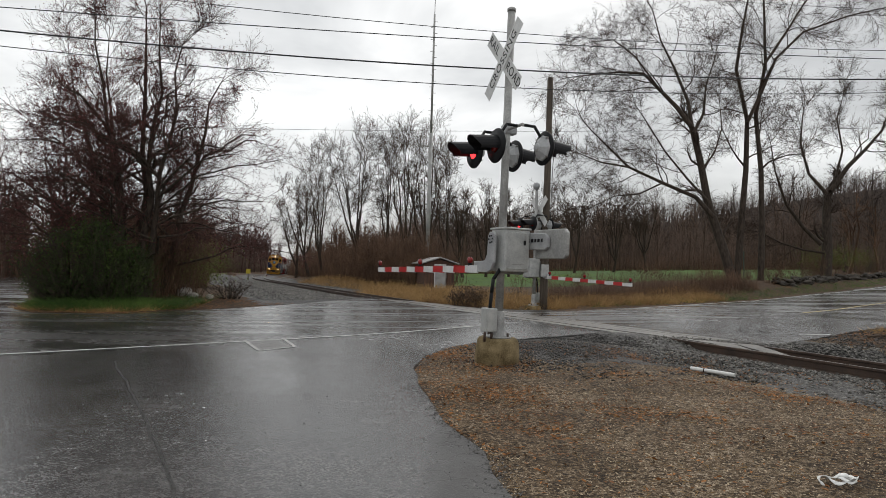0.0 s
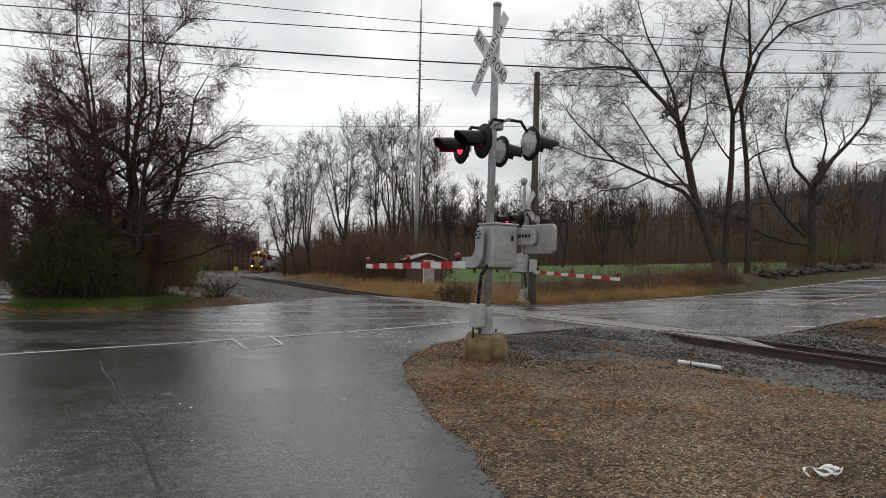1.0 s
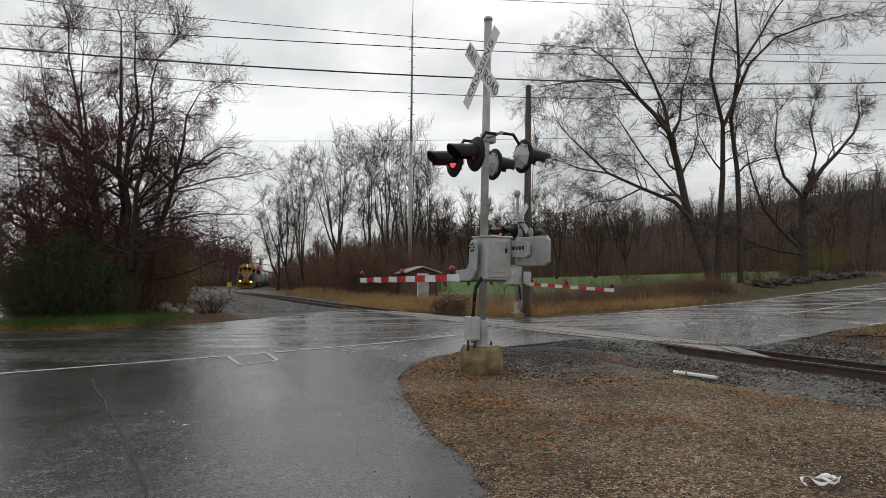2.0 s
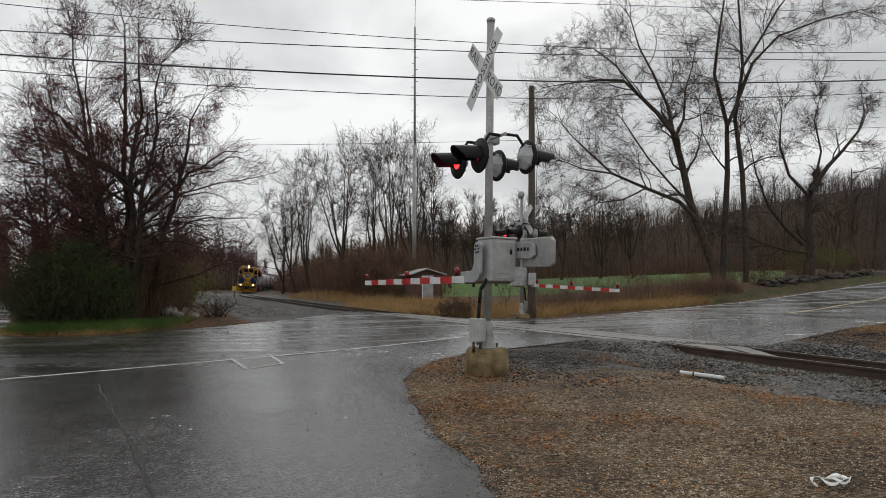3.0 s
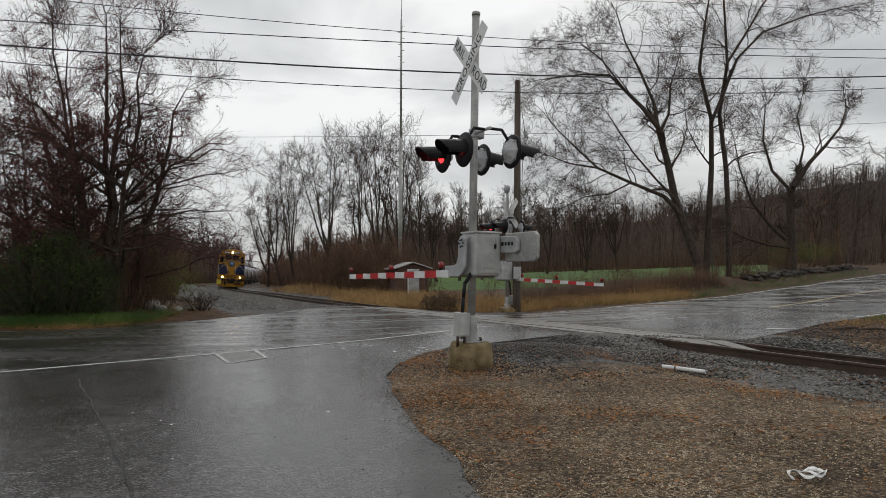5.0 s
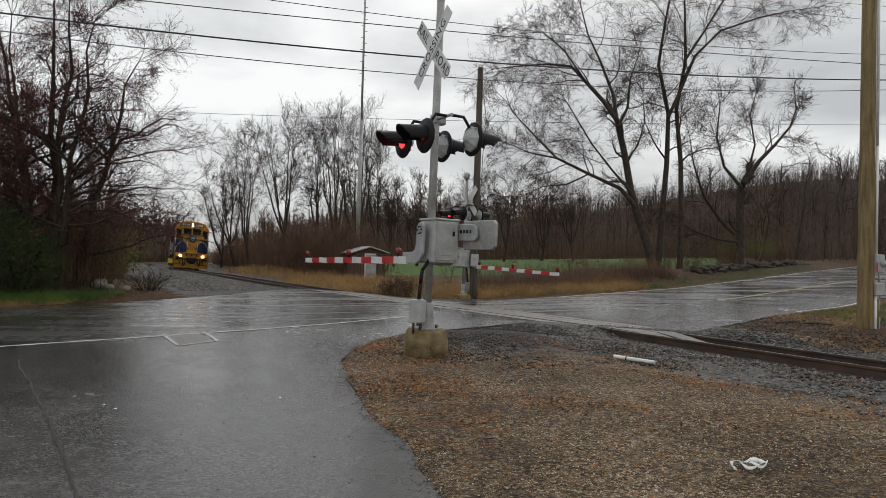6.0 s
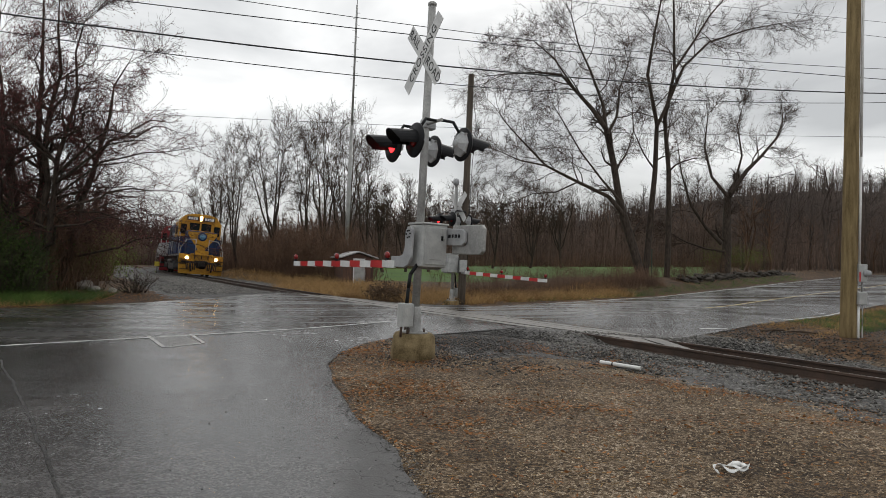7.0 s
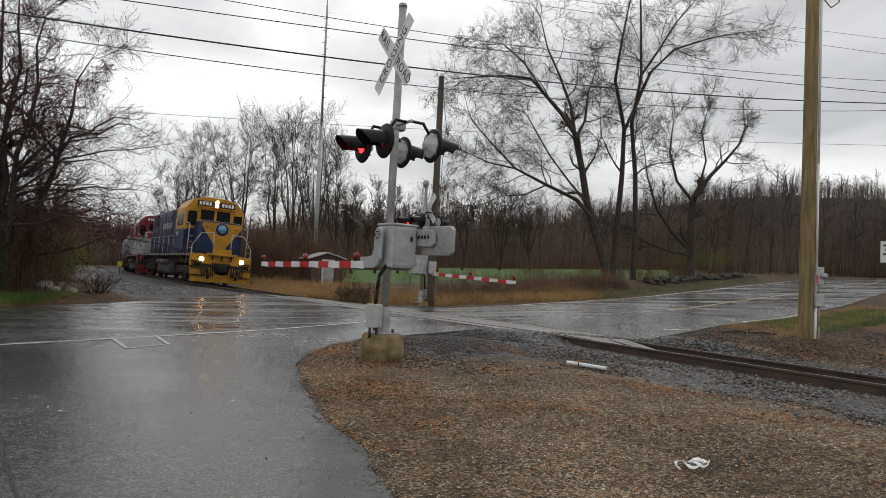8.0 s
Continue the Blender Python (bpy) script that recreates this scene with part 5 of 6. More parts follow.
def far_woods():
    rng = np.random.default_rng(77)

    def gathered(n, yr, xf, h, ground=ground_z):
        spots = []
        for i in range(n):
            y = rng.uniform(*yr)
            x = xf(y)
            if bool(inside(np.array(x), np.array(y), WIDE_ROAD)):
                continue
            spots.append((x, y, float(ground(x, y)) - 0.3, rng.uniform(*h)))
        return spots

    woods("far_woods", gathered(240, (108, 160), lambda y: rng.uniform(-10, 140), (8, 14.0), level), WOOD_BROWN, "bare brown woods beyond the green field")
    woods("trackside_woods", gathered(130, (50, 130), lambda y: float(track_x(y)) - rng.uniform(6.0, 20) - (5 if y < 62 else 0), (6.0, 9.5)), TWIG_RED, "bare brown woods along the railway")
    woods("cutting_woods", gathered(150, (85, 270), lambda y: float(track_x(y)) + rng.uniform(5, 26), (5.5, 9)), BRUSH, "bare woods on the inner side of the railway curve")
    woods("hillside_woods", gathered(150, (72, 135), lambda y: rng.uniform(0.60 * y, 1.45 * y), (9, 14.5), level), HILL_TWIG, "tall bare woods on the rise beyond the road")
    woods("left_brush", gathered(150, (44, 60), lambda y: rng.uniform(-60, -0.60 * y - 2), (2, 5)), BRUSH, "brown brush beyond the side road")
    woods("curve_woods", gathered(160, (140, 270), lambda y: float(track_x(y)) - rng.uniform(4.5, 36), (9.5, 14)), TWIG_RED, "bare woods at the far end of the railway curve")
    woods("left_woods", gathered(150, (42, 85), lambda y: rng.uniform(-80, -0.60 * y - 3), (6, 10)), TWIG_RED, "bare reddish brown woods beyond the side road")
    woods("wall_woods", gathered(60, (58, 95), lambda y: rng.uniform(0.62 * y, 1.5 * y), (5, 9), level), BRUSH, "bare scrubby woods on the rise past the stone wall")


far_woods()


def thicket(name, n, yr, xf, h, r, lean, material, label, ground=ground_z, seed=1):
    """A dense wood of fine upright stems, each with three thin side shoots."""
    rng = np.random.default_rng(seed)
    y = rng.uniform(yr[0], yr[1], n)
    x = xf(rng, y)
    keep = ~inside(x, y, WIDE_ROAD)
    x, y = x[keep], y[keep]
    n = len(x)
    p0 = np.column_stack([x, y, ground(x, y) - 0.2])
    hh = rng.uniform(h[0], h[1], n) * (0.82 + 0.3 * np.array([noise.noise((a * 0.11, b * 0.11, seed)) for a, b in zip(x, y)]))
    d = np.column_stack([rng.normal(size=(n, 2)) * lean, np.ones(n)])
    p1 = p0 + d * hh[:, None]
    pieces = [spikes(p0, p1, r * rng.uniform(0.6, 1.5, n))]
    for k in range(3):
        f = rng.uniform(0.25, 0.95, (n, 1))
        q = p0 + (p1 - p0) * f
        e = np.column_stack([rng.normal(size=(n, 2)) * 0.55, rng.uniform(0.3, 1.1, n)]) * (hh * 0.24)[:, None]
        pieces.append(spikes(q, q + e, r * rng.uniform(0.35, 0.75, n)))
    v, t = joined(pieces)
    return tagged(tri_mesh(name, v, t, material), label, "woods", kind="stuff")


def thickets():
    wide = lambda a, b: (lambda rng, y: rng.uniform(a, b, len(y)))
    fan = lambda a, b: (lambda rng, y: y * rng.uniform(a, b, len(y)))
    by = lambda a, b: (lambda rng, y: track_x(y) + rng.uniform(a, b, len(y)))
    thicket("field_thicket", 9000, (106, 150), wide(-10, 150), (5.5, 12.5), 0.032, 0.10, WOOD_BROWN, "dense brown undergrowth and saplings beyond the field", level, 2)
    thicket("low_thicket", 4500, (104, 110), wide(-8, 140), (1.6, 4.5), 0.024, 0.22, BRUSH, "low reddish brush along the far edge of the field", level, 3)
    thicket("rise_thicket", 7000, (66, 140), fan(0.62, 1.5), (4.5, 10.5), 0.028, 0.12, WOOD_BROWN, "dense saplings on the rise past the road", level, 4)
    thicket("track_thicket", 6500, (46, 150), by(-26, -7), (2.5, 7.0), 0.020, 0.16, BRUSH, "brown saplings along the outer side of the railway", ground_z, 5)
    thicket("curve_thicket", 7000, (120, 280), by(-40, -4.5), (4.0, 9.0), 0.035, 0.12, WOOD_BROWN, "dense bare saplings round the railway curve", ground_z, 6)
    thicket("inner_thicket", 5000, (52, 120), by(4.6, 15), (1.8, 5.0), 0.016, 0.2, BRUSH, "reddish brown thicket inside the railway curve", ground_z, 7)
    thicket("corner_thicket", 2600, (33, 56), fan(-0.60, -0.36), (2.5, 6.0), 0.014, 0.16, BRUSH, "brown saplings between the side road and the railway", ground_z, 10)
    thicket("side_thicket", 5000, (42, 80), fan(-1.3, -0.66), (3.0, 9.0), 0.02, 0.14, WOOD_BROWN, "brown saplings beyond the side road", ground_z, 8)


thickets()


def hill():
    """A wooded rise behind the field."""
    xs, ys = np.linspace(-420, 760, 160), np.linspace(170, 620, 50)
    X, Y = np.meshgrid(xs, ys)
    crest = 2 + 20 * smooth_step(X, -70, 20) + 27 * smooth_step(X, 60, 260) - 10 * smooth_step(X, 420, 760)
    Z = -2 + crest * smooth_step(Y, 170, 340)
    Z = Z + np.array([[noise.noise((x * 0.05, y * 0.05, 2)) * 2.0 + noise.noise((x * 0.2, y * 0.2, 4)) * 1.2 for x in xs] for y in ys]) * smooth_step(Y, 170, 220)
    nx = len(xs)
    i = (np.arange(len(ys) - 1)[:, None] * nx + np.arange(nx - 1)[None]).ravel()
    ob = mesh_ob("hill", np.stack([X.ravel(), Y.ravel(), Z.ravel()], 1), np.stack([i, i + 1, i + nx + 1, i + nx], 1), HILL, smooth=True)
    tagged(ob, "distant wooded hill in early spring", "hill", kind="structure")
    rng = np.random.default_rng(9)
    spots = []
    for k in range(220):
        x, y = rng.uniform(-40, 400), 350 - 175 * rng.uniform(0, 1) ** 1.7
        ix, iy = int(np.argmin(abs(xs - x))), int(np.argmin(abs(ys - y)))
        spots.append((x, y, float(Z[iy, ix]) - 0.5, rng.uniform(11, 18)))
    woods("hill_woods", spots, HILL_TWIG, "bare grey-brown woods on the hill")

    def height(x, y):
        return np.array([Z[int(np.argmin(abs(ys - b))), int(np.argmin(abs(xs - a)))] for a, b in zip(x, y)])

    thicket("hill_thicket", 13000, (235, 352), lambda r, y: r.uniform(-40, 440, len(y)), (8, 15), 0.09, 0.09, HILL_TWIG, "fine bare stems covering the wooded hill", height, 9)


hill()


def stems(name, rng, n, region, height, radius, lean, material, label, category):
    """A thicket of upright stems: region gives x, y."""
    p = np.array([region(rng) for _ in range(n)])
    z = ground_z(p[:, 0], p[:, 1])
    p0 = np.column_stack([p, z - 0.03])
    h = rng.uniform(height[0], height[1], n)
    d = rng.normal(size=(n, 2)) * lean
    p1 = p0 + np.column_stack([d * h[:, None], h])
    v, t = spikes(p0, p1, np.full(n, radius) * rng.uniform(0.6, 1.3, n))
    return tagged(tri_mesh(name, v, t, material), label, category, kind="stuff")


def bush_twigs(rng, base, n, height, width, r=0.008):
    """Arching twigs that fork, for brush."""
    p0, p1, rr = [], [], []
    for _ in range(n):
        a = rng.uniform(0, 6.28)
        lean = rng.uniform(0, 1) * width / height
        h = height * rng.uniform(0.5, 1)
        s = np.array(base) + np.array([math.cos(a), math.sin(a), 0]) * rng.uniform(0, width * 0.35)
        e = s + np.array([math.cos(a) * lean * h, math.sin(a) * lean * h, h])
        mid = s + (e - s) * 0.5 + rng.normal(size=3) * 0.08 * height + np.array([0, 0, 0.08 * h])
        p0 += [s, mid]
        p1 += [mid, e]
        rr += [r * 1.4, r]
        for _ in range(6):
            f = rng.uniform(0.25, 1)
            o = s + (mid - s) * min(2 * f, 1) + (e - mid) * max(2 * f - 1, 0)
            p0.append(o)
            p1.append(o + (rng.normal(size=3) * 0.5 + np.array([0, 0, 0.55])) * h * 0.3)
            rr.append(r * 0.7)
    return spikes(p0, p1, rr)


def brush():
    rng = np.random.default_rng(31)
    # brown thicket on the inner side of the track
    for k in range(28):
        y = rng.uniform(38, 78)
        x = float(track_x(y)) + rng.uniform(5.0, 10.5) + (y - 38) * 0.05
        t = thing("shrub", Matrix.Identity(4), "leafless brown shrub in the thicket by the track", "shrub", "trackside shrubs")
        v, tr = bush_twigs(rng, (x, y, float(ground_z(x, y)) - 0.1), 70, rng.uniform(2.4, 4.2), rng.uniform(1.4, 2.2), 0.012)
        tagged(tri_mesh("twig_mass", v, tr, BRUSH, t), kind="stuff")
    # brush below the budding tree
    for k in range(9):
        x, y = rng.uniform(-11.0, -8.3), rng.uniform(19.8, 22)
        t = thing("shrub", Matrix.Identity(4), "tangled leafless shrub under the budding tree", "shrub", "roadside shrubs")
        v, tr = bush_twigs(rng, (x, y, float(ground_z(x, y)) - 0.1), 70, rng.uniform(1.6, 3.0), rng.uniform(0.9, 1.5), 0.008)
        tagged(tri_mesh("twig_mass", v, tr, BRUSH, t), kind="stuff")
    # low brush along the field
    for k in range(26):
        x = rng.uniform(3.5, 17)
        y = 26.0 + max(0, x - 6) * 0.98 + rng.uniform(2.0, 9)
        t = thing("shrub", Matrix.Identity(4), "thin leafless shrub at the edge of the field", "shrub", "field edge shrubs")
        v, tr = bush_twigs(rng, (x, y, float(ground_z(x, y)) - 0.1), 26, rng.uniform(0.7, 2.2), rng.uniform(0.6, 1.3), 0.006)
        tagged(tri_mesh("twig_mass", v, tr, BRUSH, t), kind="stuff")
    for k in range(20):
        x = rng.uniform(17, 36)
        y = 39.4 + (x - 20) * 0.95 + rng.uniform(-0.3, 5)
        t = thing("shrub", Matrix.Identity(4), "thin leafless shrub along the stone wall", "shrub", "field edge shrubs")
        v, tr = bush_twigs(rng, (x, y, float(ground_z(x, y)) - 0.1), 34, rng.uniform(0.8, 2.4), rng.uniform(0.6, 1.3), 0.008)
        tagged(tri_mesh("twig_mass", v, tr, BRUSH, t), kind="stuff")
    # young green shrub
    for x, y, h, m in ((-10.3, 27.5, 1.9, LEAF_NEW), (-11.2, 29.5, 1.7, LEAF_NEW), (28.5, 50, 2.4, LEAF_NEW), (32.5, 54, 2.8, LEAF_NEW), (38, 59.5, 2.6, LEAF_NEW)):
        t = thing("shrub", Matrix.Identity(4), "shrub with fresh yellow-green leaves", "shrub")
        z = float(ground_z(x, y))
        v, tr = bush_twigs(rng, (x, y, z), 60, h, 1.1, 0.007)
        tagged(tri_mesh("twig_mass", v, tr, BRUSH, t), kind="stuff")
        p = np.array([x, y, z]) + rng.normal(size=(2600, 3)) * np.array([0.65, 0.6, 0.5]) + np.array([0, 0, h * 0.55])
        v, tr = flakes(p, 0.032, rng)
        tagged(tri_mesh("leaf_mass", v, tr, m, t), kind="stuff")


brush()


def evergreens():
    rng = np.random.default_rng(41)
    for k, (x, y, w, h) in enumerate([(-11.15, 18.7, 0.62, 1.75), (-10.6, 18.5, 0.75, 2.35), (-10.1, 18.9, 0.72, 2.75), (-9.65, 18.8, 0.55, 2.1), (-11.5, 19.2, 0.6, 1.5), (-9.2, 19.1, 0.5, 1.7)]):
        t = thing("juniper", Matrix.Identity(4), "dense dark green juniper bush by the road", "bush", "evergreen bushes")
        z = float(ground_z(x, y))
        n = 1500
        f = rng.uniform(0.0, 1, n) ** 0.8
        a = rng.uniform(0, 6.28, n)
        prof = w * np.sqrt(np.clip(1 - (f * 1.02 - 0.25) ** 2 / 0.62, 0.03, 1)) * (0.80 + 0.38 * np.sin(a * 3 + k) * np.sin(f * 11 + k)) * (1.12 - 0.55 * f)
        rad = prof * np.sqrt(rng.uniform(0.15, 1, n))
        p0 = np.column_stack([x + rad * np.cos(a) * 0.55, y + rad * np.sin(a) * 0.55, z + f * h * 0.82])
        out = np.column_stack([np.cos(a), np.sin(a), rng.uniform(0.4, 1.5, n)])
        p1 = p0 + out * ((rad * 0.5 + 0.10) * rng.uniform(0.3, 2.6, n) ** 1.2)[:, None]
        v, tr = spikes(p0, p1, np.full(n, 0.012))
        tagged(tri_mesh("branchwork", v, tr, BARK, t), kind="stuff")
        q = np.repeat(p0, 9, 0) + np.repeat(p1 - p0, 9, 0) * rng.uniform(0.2, 1.05, (n * 9, 1)) + rng.normal(size=(n * 9, 3)) * 0.035
        v, tr = flakes(q, 0.026, rng)
        tagged(tri_mesh("foliage", v, tr, FIR, t), "dark green scaly foliage", kind="stuff")


evergreens()


def verges():
    rng = np.random.default_rng(51)

    def strip(xa, xb, f, d0, d1):
        def region(r):
            x = r.uniform(xa, xb)
            return x, f(x) + r.uniform(d0, d1)
        return region

    def clumped(region):
        def pick(r):
            while True:
                x, y = region(r)
                if noise.noise((x * 1.9, y * 1.9, 4)) + 0.5 * noise.noise((x * 5, y * 5, 8)) > r.uniform(-0.35, 0.45):
                    return x, y
        return pick

    def edge(pts):
        xs, ys = [p[0] for p in pts], [p[1] for p in pts]
        return lambda x: float(np.interp(x, xs, ys))

    far = edge([(-1, 24.0), (3.2, 21.5), (6.2, 22.9), (13, 28.8), (20.6, 36.5), (50.5, 64.6)])
    left = edge([(-15, 22.3), (-12, 17.9), (-10.3, 16.7), (-8.4, 17.0), (-6.6, 19.2), (-5.2, 21.6)])
    stems("dry_grass", rng, 16000, clumped(strip(-1.0, 12.5, far, 0.5, 4.5)), (0.08, 0.5), 0.006, 0.75, GRASS_DRY, "tall dry straw-coloured grass along the road", "grass")
    stems("dry_grass", rng, 5000, strip(-4.5, 0.5, lambda x: 26.5 - 1.6 * x, 0.0, 6), (0.12, 0.55), 0.008, 0.75, GRASS_DRY, "dry grass on the bank by the hut", "grass")
    stems("brown_weeds", rng, 5200, strip(4.0, 17.0, far, 2.0, 6), (0.3, 1.2), 0.006, 0.15, BRUSH, "brown dead weed stems at the field's edge", "weeds")
    stems("verge_grass", rng, 3600, clumped(strip(5.0, 40, far, 0.4, 2.4)), (0.06, 0.26), 0.010, 0.6, GRASS, "short green verge grass", "grass")
    stems("verge_grass", rng, 8500, clumped(strip(-11.4, -7.4, left, 0.35, 2.0)), (0.06, 0.42), 0.007, 0.9, GRASS, "green grass under the roadside bushes", "grass")
    stems("verge_straw", rng, 6500, clumped(strip(-12, -7.3, left, 0.1, 2.2)), (0.03, 0.22), 0.005, 0.9, GRASS_DRY, "dry straw at the road edge", "grass")
    stems("dry_grass", rng, 7000, lambda r: (lambda y: (float(track_x(y)) + r.uniform(2.8, 7.5), y))(r.uniform(27.0, 62.0)), (0.12, 0.55), 0.009, 0.75, GRASS_DRY, "dry grass along the inner side of the track", "grass")
    stems("corner_straw", rng, 4500, clumped(lambda r: (lambda x: (x, 15.2 + (x - 9.6) * 0.74 - r.uniform(0.1, 2.6)))(r.uniform(9.6, 22))), (0.04, 0.18), 0.006, 0.8, GRASS_DRY, "dry straw and rusty stalks on the corner by the pole", "grass")
    stems("corner_grass", rng, 6000, lambda r: (lambda x: (x, 14.6 + (x - 8.6) * 0.66 - r.uniform(0.1, 2.8)))(r.uniform(11.2, 20)), (0.05, 0.2), 0.006, 0.4, GRASS, "green grass on the corner by the pole", "grass")


verges()


# ---------------------------------------------------------------- poles, wires, hut and small things
def utility_pole():
    t = thing("utility_pole", upright((10.35, 12.9, 0.1), 0.2, 0, 0), "tall weathered wooden utility pole with meter box", "utility pole")
    bm = lathe([(0.165, -0.3), (0.16, 0.3), (0.148, 3.0), (0.138, 6.0), (0.125, 10.5), (0.0, 10.52)], 18)
    for v in bm.verts:
        v.co.x += noise.noise((v.co.z * 0.4, 1, 2)) * 0.02
    part("post", bm, POLE_WOOD, t, "weathered brown wooden post")
    mb = part("meter_box", box((0.20, 0.13, 0.38), (0.18, -0.12, 1.52), None, 0.012), BOXPAINT, t, "grey electric meter box")
    part("meter_glass", lathe([(0.0, 0.09), (0.06, 0.085), (0.07, 0.02), (0.075, 0.0), (0.0, 0.0)], 18, Matrix.Translation((0.245, -0.185, 1.52)) @ Matrix.Rotation(radians(90), 4, "X")), ALU, mb, "round glass meter")
    part("warning_label", box((0.035, 0.004, 0.2), (0.105, -0.187, 1.44)), RED, mb, "red label")
    sb = part("switch_box", box((0.21, 0.14, 0.27), (0.18, -0.12, 0.98), None, 0.012), BOXPAINT, t, "grey switch box")
    part("box_lid", box((0.19, 0.01, 0.25), (0.18, -0.195, 0.98), None, 0.004, 1), BOXPAINT, sb)
    part("riser", pipe([(0.15, -0.10, 1.7), (0.15, -0.10, 4.0), (0.14, -0.09, 9.8)], 0.028), PVC, t, "light grey conduit riser")
    part("link_pipe", pipe([(0.2, -0.12, 1.1), (0.21, -0.12, 1.34)], 0.02), GALV, t)
    part("ground_pipe", pipe([(0.13, -0.12, -0.1), (0.13, -0.12, 0.86)], 0.03), PVC, t, "white ground conduit")
    part("ground_wire", pipe([(0.22, -0.12, -0.1), (0.23, -0.12, 0.4), (0.22, -0.12, 0.86)], 0.012), GALV, t)
    part("drop_loop", pipe([(0.14, -0.1, 8.6), (0.4, -0.2, 8.2), (0.5, -0.2, 7.6), (0.3, -0.2, 7.45), (0.1, -0.15, 7.7)], 0.012, 6), CABLE, t, "black service loop")


def leaning_post():
    t = thing("wooden_pole", upright((3.42, 22.5, 0.15), 1.1, 0, 0), "dark bare wooden pole beside the far signal", "pole")
    part("post", lathe([(0.14, -0.3), (0.135, 0.5), (0.10, 8.05), (0.0, 8.07)], 16), POLE_DARK, t)
    part("clamp", box((0.3, 0.05, 0.06), (0, -0.13, 2.4)), GALV, t)
    part("loose_wire", pipe([(0.1, -0.05, 7.3), (0.25, -0.1, 6.2), (0.16, -0.1, 5.0), (0.13, -0.1, 3.0)], 0.01, 6), CABLE, t)
    part("small_box", box((0.26, 0.16, 0.42), (-0.02, -0.2, 1.35), None, 0.012), BOXPAINT, t, "grey control box")


def radio_mast():
    t = thing("radio_mast", upright((-1.35, 52.0, 0.2), 0.8, 0, 0), "tall thin grey radio mast with climbing pegs", "mast")
    part("lower_tube", lathe([(0.17, 0.0), (0.16, 6.0), (0.13, 12.0), (0.0, 12.0)], 12), GALV, t)
    part("upper_tube", lathe([(0.09, 11.9), (0.075, 21.6), (0.0, 21.7)], 10), GALV, t)
    part("whip", rod((0, 0, 21.5), (0.05, 0, 26.0), 0.025, 0.015), POLE_DARK, t)
    for i in range(26):
        s = 1 if i % 2 else -1
        part("peg", rod((0, 0, 9 + i * 0.48), (0.26 * s, 0, 9 + i * 0.48), 0.018, segs=5), POLE_DARK, t)


def relay_hut():
    t = thing("relay_hut", pose(-0.25, 38.0, 0.0, 0, 0, 14), "small brown timber hut with grey door and pale roof", "hut")
    part("wall", plate([(-0.9, 0.0), (0.9, 0.0), (0.9, 1.72), (0.0, 2.0), (-0.9, 1.72)], 2.4, Matrix(((1, 0, 0, 0), (0, 0, -1, 1.2), (0, 1, 0, 0), (0, 0, 0, 1)))), HUT_WOOD, t, "reddish brown board walls")
    for i in range(10):
        if abs(-0.81 + 0.18 * i) > 0.4:
            part("board", box((0.165, 0.02, 1.70), (-0.81 + 0.18 * i, -0.01, 0.86)), HUT_WOOD, t)
    part("door", box((0.62, 0.05, 1.62), (0.06, -0.02, 0.82), None, 0.01), GALV, t, "grey metal door")
    part("door_frame", box((0.74, 0.03, 1.70), (0.06, -0.005, 0.85)), WHITE, t)
    for s in (-1, 1):
        part("roof", box((1.22, 2.8, 0.07), (0.57 * s, 1.2, 1.91), Matrix.Rotation(radians(17.5 * s), 4, "Y"), 0.01), ROOF, t, "pale weathered roof slope")


HUT_WOOD = mat("hut_boards", (0.05, 0.026, 0.018), (0.13, 0.066, 0.045), 0.8, 2, 40, 0.3, stretch=(6, 6, 0.6), by_object=0.2)
ROOF = mat("pale_roofing", (0.25, 0.245, 0.24), (0.45, 0.44, 0.43), 0.6, 2, 40, 0.2)
utility_pole()
leaning_post()
radio_mast()
relay_hut()


def road_sign():
    x, y = 16.05, 16.6
    t = thing("road_sign", pose(x, y, float(ground_z(x, y)), 0, 0, -40), "white rectangular road sign with dark bars on a steel post", "road sign")
    part("post", box((0.06, 0.04, 2.9), (0, 0.03, 1.3), None, 0.004, 1), GALV, t)
    panel = part("panel", box((0.5, 0.006, 0.62), (0, 0, 2.10), None, 0.002, 1), WHITE, t, "white sign panel")
    for dz, w in ((0.19, 0.36), (0.065, 0.28), (-0.065, 0.38), (-0.19, 0.24)):
        part("lettering_bar", box((w, 0.004, 0.06), (0, -0.006, 2.10 + dz)), LETTER, panel)


road_sign()


def wire(name, a, b, curve, r, label):
    """A sagging line through the upright plane of a and b; its height is a parabola of the way from a to b."""
    n, k = 60, 6
    verts, faces = [], []
    for i in range(n + 1):
        f = -1.0 + 3.0 * i / n
        z = (curve[0] * f + curve[1]) * f + curve[2]
        c = Vector((a[0] + (b[0] - a[0]) * f, a[1] + (b[1] - a[1]) * f, z))
        verts += [c + Vector((0, r * math.cos(6.2832 * j / k), r * math.sin(6.2832 * j / k))) for j in range(k)]
    for i in range(n):
        faces += [(i * k + j, i * k + (j + 1) % k, (i + 1) * k + (j + 1) % k, (i + 1) * k + j) for j in range(k)]
    tagged(mesh_ob(name, verts, faces, CABLE, smooth=True), label, "overhead wire", "overhead wires")


